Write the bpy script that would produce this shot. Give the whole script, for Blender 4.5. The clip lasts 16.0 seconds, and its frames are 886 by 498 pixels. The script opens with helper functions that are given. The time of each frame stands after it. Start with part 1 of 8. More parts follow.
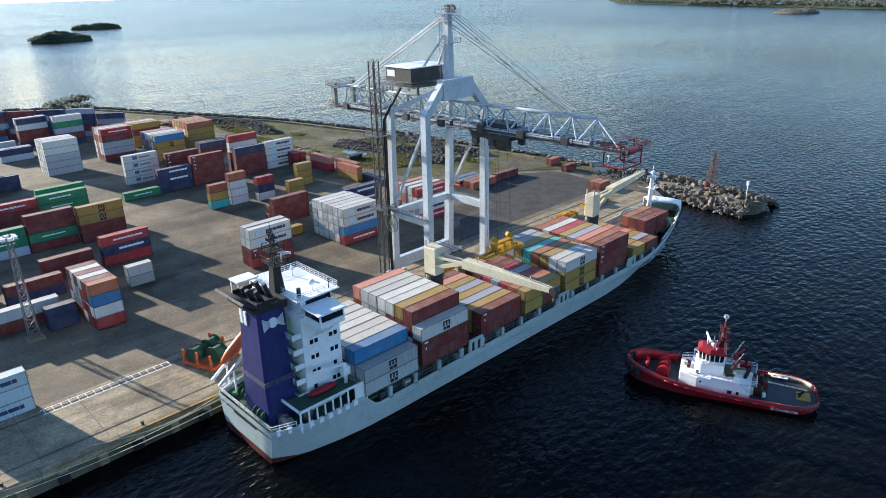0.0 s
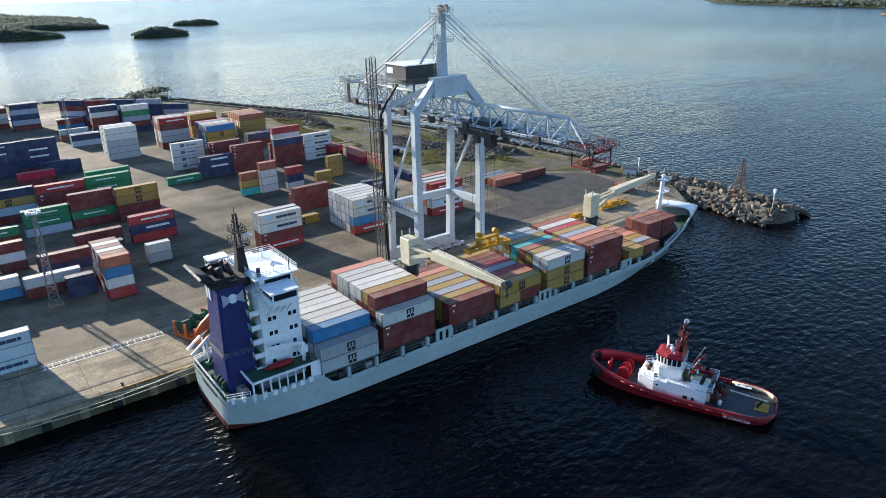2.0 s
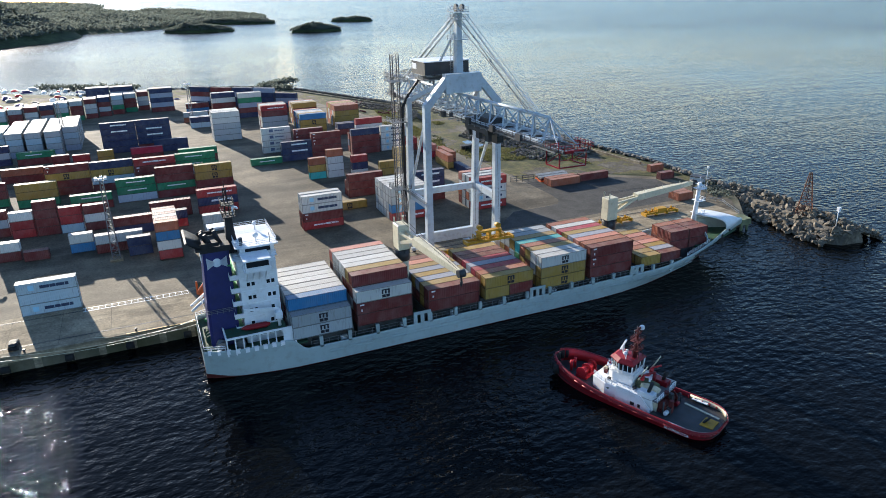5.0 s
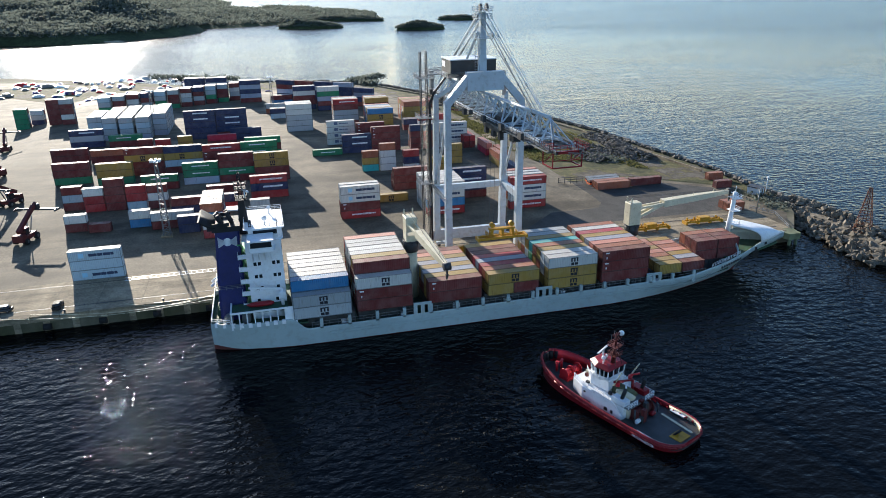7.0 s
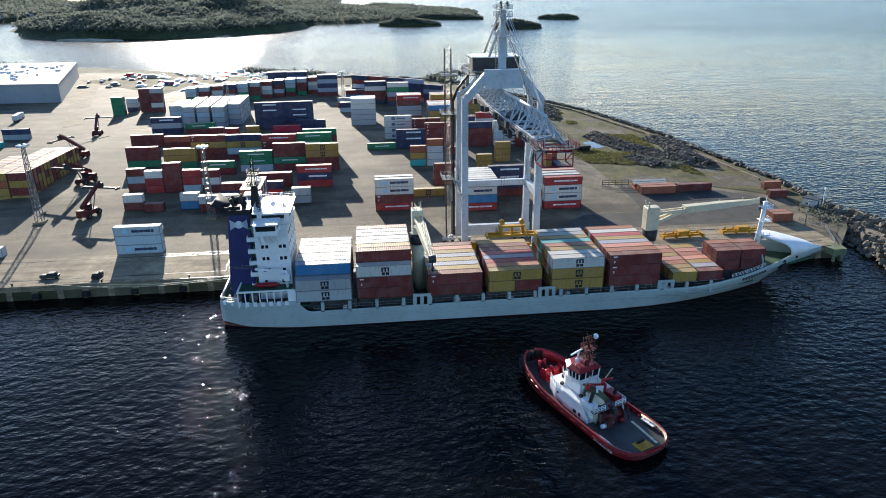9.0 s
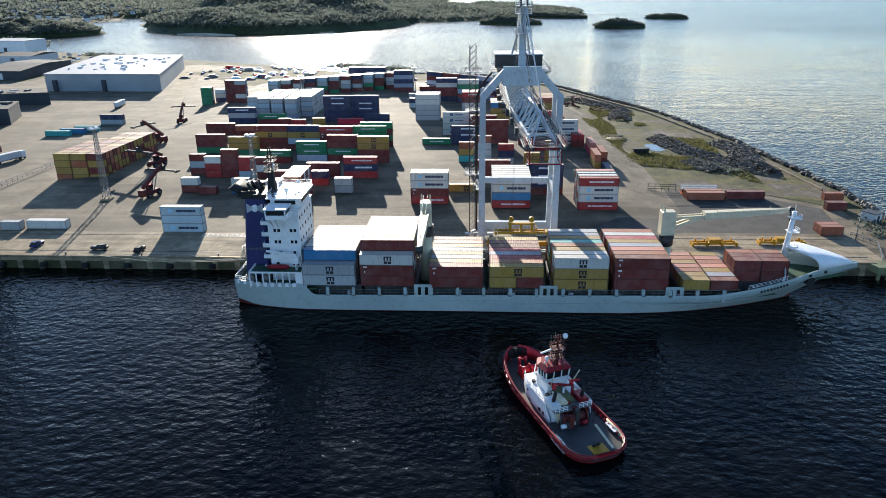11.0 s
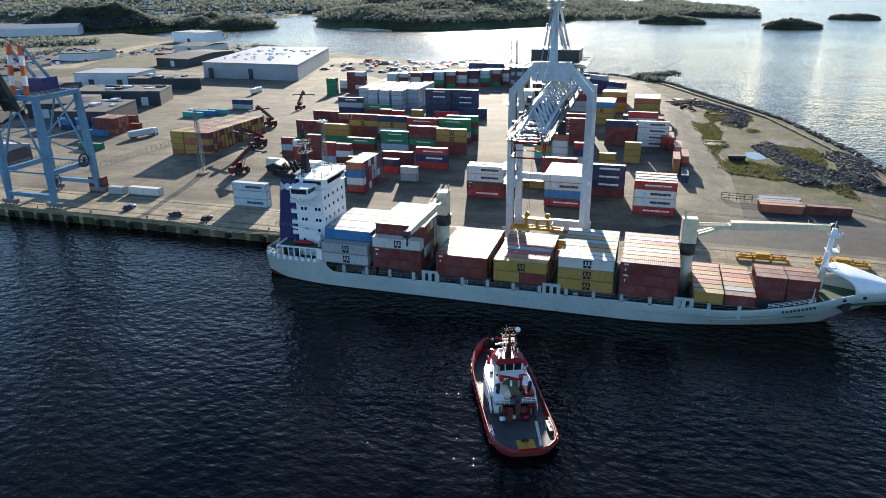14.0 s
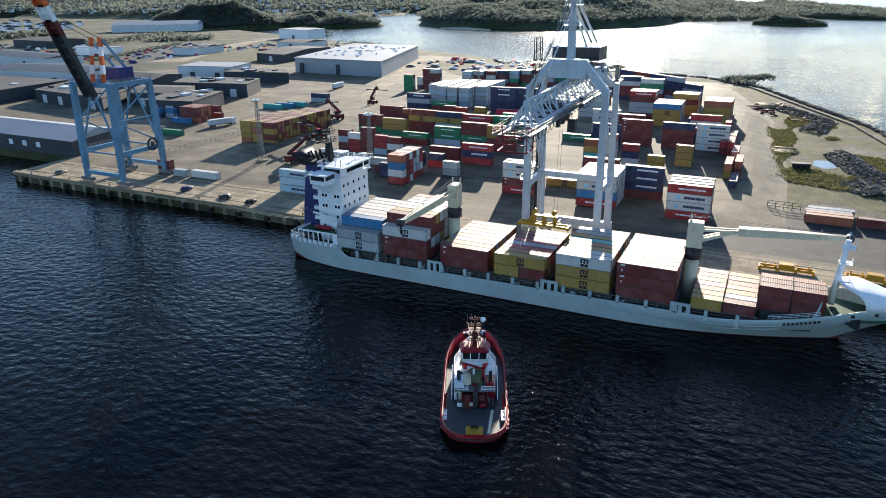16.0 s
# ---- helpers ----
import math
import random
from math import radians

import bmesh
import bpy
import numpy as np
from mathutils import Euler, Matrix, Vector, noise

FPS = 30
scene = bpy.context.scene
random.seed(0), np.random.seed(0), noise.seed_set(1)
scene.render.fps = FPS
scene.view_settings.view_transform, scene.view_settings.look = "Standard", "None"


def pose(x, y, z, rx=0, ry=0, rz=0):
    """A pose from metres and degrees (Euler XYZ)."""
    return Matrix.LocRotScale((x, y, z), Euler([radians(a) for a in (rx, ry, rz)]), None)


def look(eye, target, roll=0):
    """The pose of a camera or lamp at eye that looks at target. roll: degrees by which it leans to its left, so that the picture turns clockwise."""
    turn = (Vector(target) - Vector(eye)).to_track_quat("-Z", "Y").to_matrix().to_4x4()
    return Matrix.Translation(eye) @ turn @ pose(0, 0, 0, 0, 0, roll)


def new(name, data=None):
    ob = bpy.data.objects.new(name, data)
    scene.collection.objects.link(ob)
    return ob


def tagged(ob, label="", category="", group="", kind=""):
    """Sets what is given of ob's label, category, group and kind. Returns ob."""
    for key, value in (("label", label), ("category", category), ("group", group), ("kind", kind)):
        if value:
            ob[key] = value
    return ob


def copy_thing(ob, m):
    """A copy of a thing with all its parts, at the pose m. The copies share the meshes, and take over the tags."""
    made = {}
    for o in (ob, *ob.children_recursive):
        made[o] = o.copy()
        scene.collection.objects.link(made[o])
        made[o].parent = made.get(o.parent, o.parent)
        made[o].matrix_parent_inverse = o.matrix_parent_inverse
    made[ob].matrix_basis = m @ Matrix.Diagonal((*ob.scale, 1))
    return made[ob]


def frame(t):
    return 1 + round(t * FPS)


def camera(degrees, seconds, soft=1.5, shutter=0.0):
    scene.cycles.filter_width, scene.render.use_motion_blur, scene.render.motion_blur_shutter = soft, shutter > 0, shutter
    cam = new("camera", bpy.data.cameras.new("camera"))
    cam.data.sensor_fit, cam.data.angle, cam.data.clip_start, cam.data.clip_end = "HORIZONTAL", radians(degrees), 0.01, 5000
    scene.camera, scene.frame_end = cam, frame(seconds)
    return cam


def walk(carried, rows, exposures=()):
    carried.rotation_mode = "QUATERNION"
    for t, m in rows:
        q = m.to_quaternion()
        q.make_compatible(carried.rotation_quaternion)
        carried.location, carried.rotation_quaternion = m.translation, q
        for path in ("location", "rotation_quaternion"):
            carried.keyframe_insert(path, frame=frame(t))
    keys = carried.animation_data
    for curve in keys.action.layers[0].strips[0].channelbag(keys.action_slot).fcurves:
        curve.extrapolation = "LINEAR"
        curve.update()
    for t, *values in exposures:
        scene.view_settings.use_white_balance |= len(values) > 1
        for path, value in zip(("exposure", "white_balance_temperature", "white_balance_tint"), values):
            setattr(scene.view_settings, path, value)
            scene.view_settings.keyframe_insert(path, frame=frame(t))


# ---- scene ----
cam = camera(65.8, 16.0, soft=0.9)
METRES, EYE, TILT, LEAN, TURN = 177.67, 68.87, -1.23, 0.98, 45.86
ROWS = [
    (0.0, 0.0, 0.0, 0.0, -0.12, -20.25, 0.34),
    (0.5, 0.031, -0.0064, 0.0005, 1.79, -20.27, 0.27),
    (1.0, 0.0624, -0.0118, 0.0008, 3.71, -20.3, 0.21),
    (1.5, 0.0944, -0.0161, 0.0012, 5.54, -20.3, 0.21),
    (2.0, 0.126, -0.0201, 0.0014, 7.38, -20.32, 0.12),
    (2.5, 0.1585, -0.0224, 0.0016, 9.48, -20.32, 0.1),
    (3.0, 0.1906, -0.0237, 0.002, 11.6, -20.35, 0.04),
    (3.5, 0.2229, -0.0234, 0.0022, 13.67, -20.35, -0.03),
    (4.0, 0.2545, -0.0217, 0.0025, 15.84, -20.38, -0.11),
    (6.5, 0.4045, 0.0075, 0.0036, 27.11, -20.49, -0.52),
    (7.0, 0.4325, 0.0181, 0.0041, 29.45, -20.56, -0.63),
    (7.5, 0.4598, 0.0301, 0.0042, 31.71, -20.6, -0.68),
    (8.0, 0.4865, 0.0426, 0.0046, 33.85, -20.66, -0.76),
    (8.5, 0.513, 0.0563, 0.0048, 35.92, -20.72, -0.8),
    (9.0, 0.5386, 0.0711, 0.0046, 38.12, -20.77, -0.84),
    (11.5, 0.6637, 0.1634, 0.005, 49.31, -21.09, -0.94),
    (12.0, 0.6869, 0.1853, 0.0051, 51.56, -21.15, -0.92),
    (12.5, 0.7085, 0.2076, 0.0051, 53.7, -21.22, -0.91),
    (13.0, 0.7295, 0.2309, 0.0047, 55.98, -21.28, -0.89),
    (13.5, 0.7497, 0.2551, 0.0041, 58.35, -21.35, -0.87),
    (14.0, 0.7689, 0.2799, 0.0034, 60.73, -21.39, -0.89),
    (14.5, 0.7884, 0.3049, 0.0028, 62.97, -21.44, -0.86),
    (15.0, 0.8071, 0.331, 0.0024, 65.27, -21.46, -0.85),
    (15.5, 0.8253, 0.3576, 0.0023, 67.55, -21.52, -0.87),
    (16.0, 0.8428, 0.3857, 0.0018, 69.73, -21.54, -0.83),
]
walk(cam, [(t, pose(0, 0, EYE, TILT, LEAN, TURN) @ pose(METRES * x, METRES * y, METRES * z, 90 + pitch, roll, yaw)) for t, x, y, z, yaw, pitch, roll in ROWS], [(0.0, 1.33, 5930, 10), (4.0, 1.25, 5980, 10), (7.0, 1.10, 5980, 10), (16.0, 1.24, 6150, 10)])

# ---- world, sun ----
SUN_EL, SUN_AZ = radians(16.0), radians(193.0)          # towards the sun, from +x counter-clockwise
to_sun = Vector((math.cos(SUN_EL) * math.cos(SUN_AZ), math.cos(SUN_EL) * math.sin(SUN_AZ), math.sin(SUN_EL)))
world = bpy.data.worlds.new("world")
scene.world = world
world.use_nodes = True
wn, wl = world.node_tree.nodes, world.node_tree.links
wn.clear()
sky = wn.new("ShaderNodeTexSky")
sky.sky_type, sky.sun_disc = "NISHITA", False
sky.sun_elevation, sky.sun_rotation = SUN_EL, math.atan2(to_sun.x, to_sun.y)
sky.altitude, sky.air_density, sky.dust_density, sky.ozone_density = 60, 1.0, 0.3, 3.3
bg = wn.new("ShaderNodeBackground")
bg.inputs["Strength"].default_value = 0.11
wo = wn.new("ShaderNodeOutputWorld")
wl.new(sky.outputs[0], bg.inputs["Color"])
wl.new(bg.outputs[0], wo.inputs["Surface"])
sun_data = bpy.data.lights.new("sun", "SUN")
sun_data.energy, sun_data.angle, sun_data.color = 5.0, radians(0.55), (1.0, 0.88, 0.70)
sun = new("sun", sun_data)
sun.matrix_world = look((0, 0, 200), Vector((0, 0, 200)) - to_sun)


# ---- materials ----
def nodes_of(name):
    m = bpy.data.materials.new(name)
    m.use_nodes = True
    n, l = m.node_tree.nodes, m.node_tree.links
    return m, n, l, n["Principled BSDF"]


def noise_node(n, l, coord, scale, detail=4.0, rough=0.6):
    t = n.new("ShaderNodeTexNoise")
    t.inputs["Scale"].default_value, t.inputs["Detail"].default_value, t.inputs["Roughness"].default_value = scale, detail, rough
    l.new(coord, t.inputs["Vector"])
    return t.outputs["Fac"]


def ramp_node(n, l, fac, stops):
    r = n.new("ShaderNodeValToRGB")
    e = r.color_ramp.elements
    while len(e) < len(stops):
        e.new(0.5)
    for k, (p, c) in zip(e, stops):
        k.position, k.color = p, (*c, 1) if len(c) == 3 else c
    l.new(fac, r.inputs["Fac"])
    return r.outputs["Color"]


def mix_node(n, l, fac, a, b, how="MIX"):
    m = n.new("ShaderNodeMix")
    m.data_type, m.blend_type = "RGBA", how
    for sock, v in ((m.inputs["Factor"], fac), (m.inputs["A"], a), (m.inputs["B"], b)):
        if isinstance(v, bpy.types.NodeSocket):
            l.new(v, sock)
        elif isinstance(v, float):
            sock.default_value = v
        else:
            sock.default_value = (*v, 1)
    return m.outputs["Result"]


def bump_node(n, l, height, strength, dist, b):
    k = n.new("ShaderNodeBump")
    k.inputs["Strength"].default_value, k.inputs["Distance"].default_value = strength, dist
    l.new(height, k.inputs["Height"])
    l.new(k.outputs["Normal"], b.inputs["Normal"])


def surface(name, colour, rough=0.6, metal=0.0, big=0.15, fine=3.0, spread=0.3, dirt=(0.06, 0.05, 0.04), dirty=0.25, bump=0.15, local=False):
    """Painted or raw surface: colour varied at two scales, with dirt patches and fine relief."""
    m, n, l, b = nodes_of(name)
    co = n.new("ShaderNodeTexCoord").outputs["Object"] if local else n.new("ShaderNodeNewGeometry").outputs["Position"]
    f1, f2 = noise_node(n, l, co, big, 5), noise_node(n, l, co, fine, 4)
    lo, hi = tuple(c * (1 - spread) for c in colour), tuple(min(1, c * (1 + spread)) for c in colour)
    c1 = ramp_node(n, l, f1, [(0.3, lo), (0.7, hi)])
    patch = ramp_node(n, l, f2, [(0.5, (0, 0, 0)), (0.75, (dirty, dirty, dirty))])
    l.new(mix_node(n, l, patch, c1, dirt), b.inputs["Base Color"])
    l.new(ramp_node(n, l, f2, [(0.3, (rough * 0.85,) * 3), (0.7, (min(1, rough * 1.15),) * 3)]), b.inputs["Roughness"])
    b.inputs["Metallic"].default_value = metal
    b.inputs["Specular IOR Level"].default_value = 0.32
    if bump:
        bump_node(n, l, f2, bump, 0.03, b)
    return m


def container_paint():
    """Sea-worn paint in the object's own colour, with rust streaks and faded patches."""
    m, n, l, b = nodes_of("container_paint")
    info = n.new("ShaderNodeObjectInfo")
    co = n.new("ShaderNodeTexCoord").outputs["Object"]
    shift = n.new("ShaderNodeVectorMath")
    shift.operation = "MULTIPLY_ADD"
    shift.inputs[1].default_value = (1, 1, 1)
    l.new(co, shift.inputs[0])
    off = n.new("ShaderNodeCombineXYZ")
    mul = n.new("ShaderNodeMath")
    mul.operation = "MULTIPLY"
    mul.inputs[1].default_value = 91.0
    l.new(info.outputs["Random"], mul.inputs[0])
    for k in range(3):
        l.new(mul.outputs[0], off.inputs[k])
    l.new(off.outputs[0], shift.inputs[2])
    v = shift.outputs[0]
    streak = n.new("ShaderNodeMapping")
    streak.inputs["Scale"].default_value = (2.0, 2.2, 0.35)
    l.new(v, streak.inputs["Vector"])
    f1, f2 = noise_node(n, l, streak.outputs[0], 1.0, 6), noise_node(n, l, v, 0.35, 4)
    faded = mix_node(n, l, ramp_node(n, l, f2, [(0.4, (0, 0, 0)), (0.75, (0.14, 0.14, 0.14))]), info.outputs["Color"], (0.42, 0.39, 0.36))
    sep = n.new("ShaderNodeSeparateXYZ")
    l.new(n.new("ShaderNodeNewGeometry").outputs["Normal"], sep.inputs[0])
    glare_dust = n.new("ShaderNodeMath")                               # roofs painted paler for the sun's glare, over salt and dust
    glare_dust.operation = "MULTIPLY"
    l.new(ramp_node(n, l, sep.outputs["Z"], [(0.6, (0, 0, 0)), (0.9, (1, 1, 1))]), glare_dust.inputs[0])
    l.new(ramp_node(n, l, f2, [(0.3, (0.08,) * 3), (0.7, (0.34,) * 3)]), glare_dust.inputs[1])
    faded = mix_node(n, l, glare_dust.outputs[0], faded, (0.37, 0.28, 0.19))
    rust = ramp_node(n, l, f1, [(0.56, (0, 0, 0)), (0.78, (0.6, 0.6, 0.6))])
    l.new(mix_node(n, l, rust, faded, (0.10, 0.045, 0.025)), b.inputs["Base Color"])
    l.new(ramp_node(n, l, f1, [(0.3, (0.5,) * 3), (0.7, (0.7,) * 3)]), b.inputs["Roughness"])
    b.inputs["Specular IOR Level"].default_value = 0.3
    return m


SEA_LEVEL = -3.5


def water_material():
    m, n, l, b = nodes_of("sea_water")
    pos = n.new("ShaderNodeNewGeometry").outputs["Position"]
    b.inputs["IOR"].default_value = 1.33
    b.inputs["Specular IOR Level"].default_value = 0.135
    away = n.new("ShaderNodeVectorMath")                         # sheltered water by the quay, wind-roughened farther out
    away.operation = "DISTANCE"
    away.inputs[1].default_value = (-60, 110, SEA_LEVEL)
    l.new(pos, away.inputs[0])
    reach = n.new("ShaderNodeMapRange")
    for key, v in (("From Min", 220.0), ("From Max", 1100.0), ("To Min", 0.010), ("To Max", 0.21)):
        reach.inputs[key].default_value = v
    l.new(away.outputs["Value"], reach.inputs["Value"])
    l.new(reach.outputs[0], b.inputs["Roughness"])
    swell = n.new("ShaderNodeMapping")
    swell.inputs["Rotation"].default_value = (0, 0, radians(25))
    swell.inputs["Scale"].default_value = (1.0, 0.62, 1.0)
    l.new(pos, swell.inputs["Vector"])
    a = noise_node(n, l, swell.outputs[0], 0.62, 2.5, 0.5)
    train = n.new("ShaderNodeMapping")                           # long low wave trains before the wind
    train.inputs["Rotation"].default_value = (0, 0, radians(12))
    train.inputs["Scale"].default_value = (1.0, 0.24, 1.0)
    l.new(pos, train.inputs["Vector"])
    c = noise_node(n, l, train.outputs[0], 0.11, 3, 0.5)
    calm = noise_node(n, l, swell.outputs[0], 0.006, 4, 0.6)
    l.new(ramp_node(n, l, calm, [(0.35, (0.0022, 0.0026, 0.003)), (0.65, (0.003, 0.0036, 0.004))]), b.inputs["Base Color"])
    total = None
    for fac, h in ((a, 0.50), (c, 0.5)):
        k = n.new("ShaderNodeMath")
        k.operation = "MULTIPLY"
        k.inputs[1].default_value = h
        l.new(fac, k.inputs[0])
        if total is None:
            total = k.outputs[0]
        else:
            add = n.new("ShaderNodeMath")
            l.new(total, add.inputs[0])
            l.new(k.outputs[0], add.inputs[1])
            total = add.outputs[0]
    gust = n.new("ShaderNodeMath")
    gust.operation = "MULTIPLY"
    l.new(total, gust.inputs[0])
    l.new(ramp_node(n, l, calm, [(0.35, (0.45,) * 3), (0.65, (1.15,) * 3)]), gust.inputs[1])
    bump_node(n, l, gust.outputs[0], 1.0, 1.0, b)
    return m


def ground_material(name, stops, big, fine, rough=0.9, bump=0.3, marks=None):
    m, n, l, b = nodes_of(name)
    pos = n.new("ShaderNodeNewGeometry").outputs["Position"]
    f1, f2, f3 = noise_node(n, l, pos, big, 6, 0.65), noise_node(n, l, pos, fine, 5, 0.7), noise_node(n, l, pos, big * 5, 5, 0.6)
    base = ramp_node(n, l, f1, stops)
    fleck = ramp_node(n, l, f2, [(0.35, (0.72,) * 3), (0.65, (1.18,) * 3)])
    c = mix_node(n, l, 1.0, base, fleck, "MULTIPLY")
    c = mix_node(n, l, 0.8, c, ramp_node(n, l, f3, [(0.4, (0.7,) * 3), (0.6, (1.1,) * 3)]), "MULTIPLY")
    if marks:
        w = n.new("ShaderNodeMapping")
        w.inputs["Scale"].default_value = marks
        l.new(pos, w.inputs["Vector"])
        t = noise_node(n, l, w.outputs[0], 1.0, 4, 0.6)
        c = mix_node(n, l, 0.85, c, ramp_node(n, l, t, [(0.38, (0.55,) * 3), (0.52, (1,) * 3)]), "MULTIPLY")
    l.new(c, b.inputs["Base Color"])
    b.inputs["Roughness"].default_value = rough
    b.inputs["Specular IOR Level"].default_value = 0.25
    bump_node(n, l, f2, bump, 0.08, b)
    return m


M_WATER = water_material()
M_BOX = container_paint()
M_ASPHALT = ground_material("worn_asphalt", [(0.3, (0.095, 0.078, 0.054)), (0.48, (0.151, 0.123, 0.083)), (0.62, (0.231, 0.185, 0.123)), (0.75, (0.314, 0.251, 0.165))], 0.024, 1.6, 0.85, 0.2, (0.12, 0.02, 1))
M_QUAY = ground_material("quay_concrete", [(0.3, (0.211, 0.169, 0.112)), (0.55, (0.331, 0.268, 0.177)), (0.75, (0.433, 0.359, 0.245))], 0.06, 2.0, 0.9, 0.2, (0.3, 0.04, 1))
M_NEWASPHALT = ground_material("dark_asphalt", [(0.3, (0.044, 0.041, 0.037)), (0.7, (0.078, 0.072, 0.064))], 0.05, 2.0, 0.85, 0.2)
M_DIRT = ground_material("gravel_and_grass", [(0.38, (0.042, 0.046, 0.016)), (0.47, (0.085, 0.082, 0.026)), (0.51, (0.13, 0.11, 0.04)), (0.535, (0.07, 0.06, 0.042)), (0.58, (0.125, 0.107, 0.082)), (0.72, (0.18, 0.155, 0.12))], 0.055, 1.4, 0.95, 0.6)
M_LAND = ground_material("mixed_land", [(0.38, (0.035, 0.045, 0.018)), (0.5, (0.075, 0.074, 0.036)), (0.62, (0.145, 0.125, 0.09))], 0.012, 0.25, 0.95, 0.5)
M_FOREST = ground_material("forest_floor", [(0.35, (0.03, 0.042, 0.018)), (0.65, (0.065, 0.08, 0.032))], 0.02, 0.2, 0.95, 0.8)
M_SAND = ground_material("sand", [(0.3, (0.34, 0.29, 0.2)), (0.7, (0.5, 0.44, 0.33))], 0.02, 0.4, 0.9, 0.3)
M_ROCK = ground_material("rock", [(0.3, (0.08, 0.068, 0.052)), (0.5, (0.155, 0.132, 0.10)), (0.75, (0.27, 0.23, 0.175))], 0.25, 1.5, 0.9, 0.5)
M_DARKROCK = ground_material("dark_rubble", [(0.3, (0.09, 0.08, 0.066)), (0.7, (0.20, 0.175, 0.145))], 0.3, 1.2, 0.9, 0.5)
M_HULL = surface("hull_grey_paint", (0.36, 0.43, 0.43), 0.42, 0, 0.08, 0.7, 0.12, (0.22, 0.17, 0.12), 0.3, 0.05)
M_BOOT = surface("boot_top_red", (0.10, 0.018, 0.016), 0.6, 0, 0.2, 1.0, 0.3, (0.03, 0.03, 0.03), 0.5, 0.1)
M_WHITE = surface("white_paint", (0.78, 0.79, 0.80), 0.45, 0, 0.3, 1.4, 0.06, (0.35, 0.24, 0.15), 0.22, 0.05)
M_CREAM = surface("cream_paint", (0.62, 0.56, 0.40), 0.5, 0, 0.4, 1.6, 0.12, (0.2, 0.11, 0.05), 0.4, 0.05)
M_NAVY = surface("navy_paint", (0.018, 0.022, 0.115), 0.45, 0, 0.3, 1.5, 0.25, (0.05, 0.05, 0.08), 0.3, 0.05)
M_BLACK = surface("black_soot", (0.018, 0.018, 0.02), 0.7, 0, 0.4, 2.0, 0.4, (0.05, 0.04, 0.03), 0.4, 0.1)
M_DECK = surface("green_deck", (0.03, 0.085, 0.05), 0.7, 0, 0.3, 1.2, 0.35, (0.09, 0.05, 0.03), 0.6, 0.1)
M_GREEN = surface("green_steps", (0.10, 0.42, 0.16), 0.6, 0, 0.5, 2.0, 0.2, (0.1, 0.06, 0.04), 0.3, 0.0)
M_HATCH = surface("hatch_steel", (0.07, 0.075, 0.075), 0.65, 0, 0.3, 1.2, 0.4, (0.10, 0.045, 0.025), 0.6, 0.1)
M_CRANE = surface("pale_grey_crane_paint", (0.46, 0.51, 0.55), 0.45, 0, 0.2, 1.0, 0.12, (0.18, 0.13, 0.09), 0.35, 0.05)
M_BLUECRANE = surface("light_blue_crane_paint", (0.13, 0.25, 0.36), 0.5, 0, 0.2, 1.0, 0.2, (0.12, 0.10, 0.08), 0.35, 0.05)
M_RED = surface("red_paint", (0.50, 0.022, 0.03), 0.4, 0, 0.3, 1.2, 0.25, (0.12, 0.03, 0.02), 0.35, 0.05)
M_ORANGE = surface("orange_paint", (0.62, 0.12, 0.03), 0.5, 0, 0.5, 1.5, 0.2, (0.2, 0.06, 0.03), 0.3, 0.05)
M_YELLOW = surface("yellow_paint", (0.46, 0.24, 0.015), 0.5, 0, 0.5, 1.8, 0.2, (0.12, 0.07, 0.03), 0.45, 0.05)
M_TUGRED = surface("tug_red_paint", (0.22, 0.008, 0.014), 0.4, 0, 0.3, 1.2, 0.25, (0.08, 0.02, 0.02), 0.4, 0.05)
M_OLIVE = surface("olive_canvas", (0.10, 0.105, 0.055), 0.85, 0, 0.5, 2.0, 0.3, (0.05, 0.05, 0.03), 0.4, 0.1)
M_STEEL = surface("grey_steel", (0.20, 0.21, 0.215), 0.5, 0.5, 0.5, 2.0, 0.3, (0.10, 0.06, 0.04), 0.4, 0.05)
M_DARKSTEEL = surface("dark_steel", (0.05, 0.052, 0.055), 0.55, 0.3, 0.5, 2.0, 0.3, (0.09, 0.05, 0.03), 0.4, 0.05)
M_RUBBER = surface("black_rubber", (0.016, 0.016, 0.016), 0.85, 0, 0.6, 3.0, 0.3, (0.05, 0.045, 0.04), 0.4, 0.1)
M_CLAD = surface("pale_cladding", (0.55, 0.57, 0.58), 0.6, 0, 0.06, 0.6, 0.10, (0.3, 0.27, 0.23), 0.25, 0.05)
M_GREYCLAD = surface("grey_cladding", (0.30, 0.32, 0.34), 0.6, 0, 0.06, 0.6, 0.12, (0.2, 0.19, 0.17), 0.25, 0.05)
M_DARKCLAD = surface("dark_cladding", (0.04, 0.045, 0.055), 0.6, 0, 0.1, 0.8, 0.3, (0.14, 0.12, 0.10), 0.3, 0.05)
M_ROOF = surface("dark_roof_felt", (0.055, 0.052, 0.052), 0.85, 0, 0.08, 0.7, 0.35, (0.16, 0.15, 0.13), 0.4, 0.1)
M_PALEROOF = surface("pale_metal_roof", (0.26, 0.28, 0.31), 0.75, 0.0, 0.06, 0.5, 0.1, (0.3, 0.28, 0.25), 0.3, 0.05)
M_WHEAT = surface("plywood", (0.42, 0.33, 0.2), 0.7, 0, 0.5, 2.0, 0.25, (0.15, 0.1, 0.06), 0.4, 0.1)


def glass(name, tint):
    m, n, l, b = nodes_of(name)
    b.inputs["Base Color"].default_value = (*tint, 1)
    b.inputs["Roughness"].default_value = 0.06
    b.inputs["IOR"].default_value = 1.5
    return m


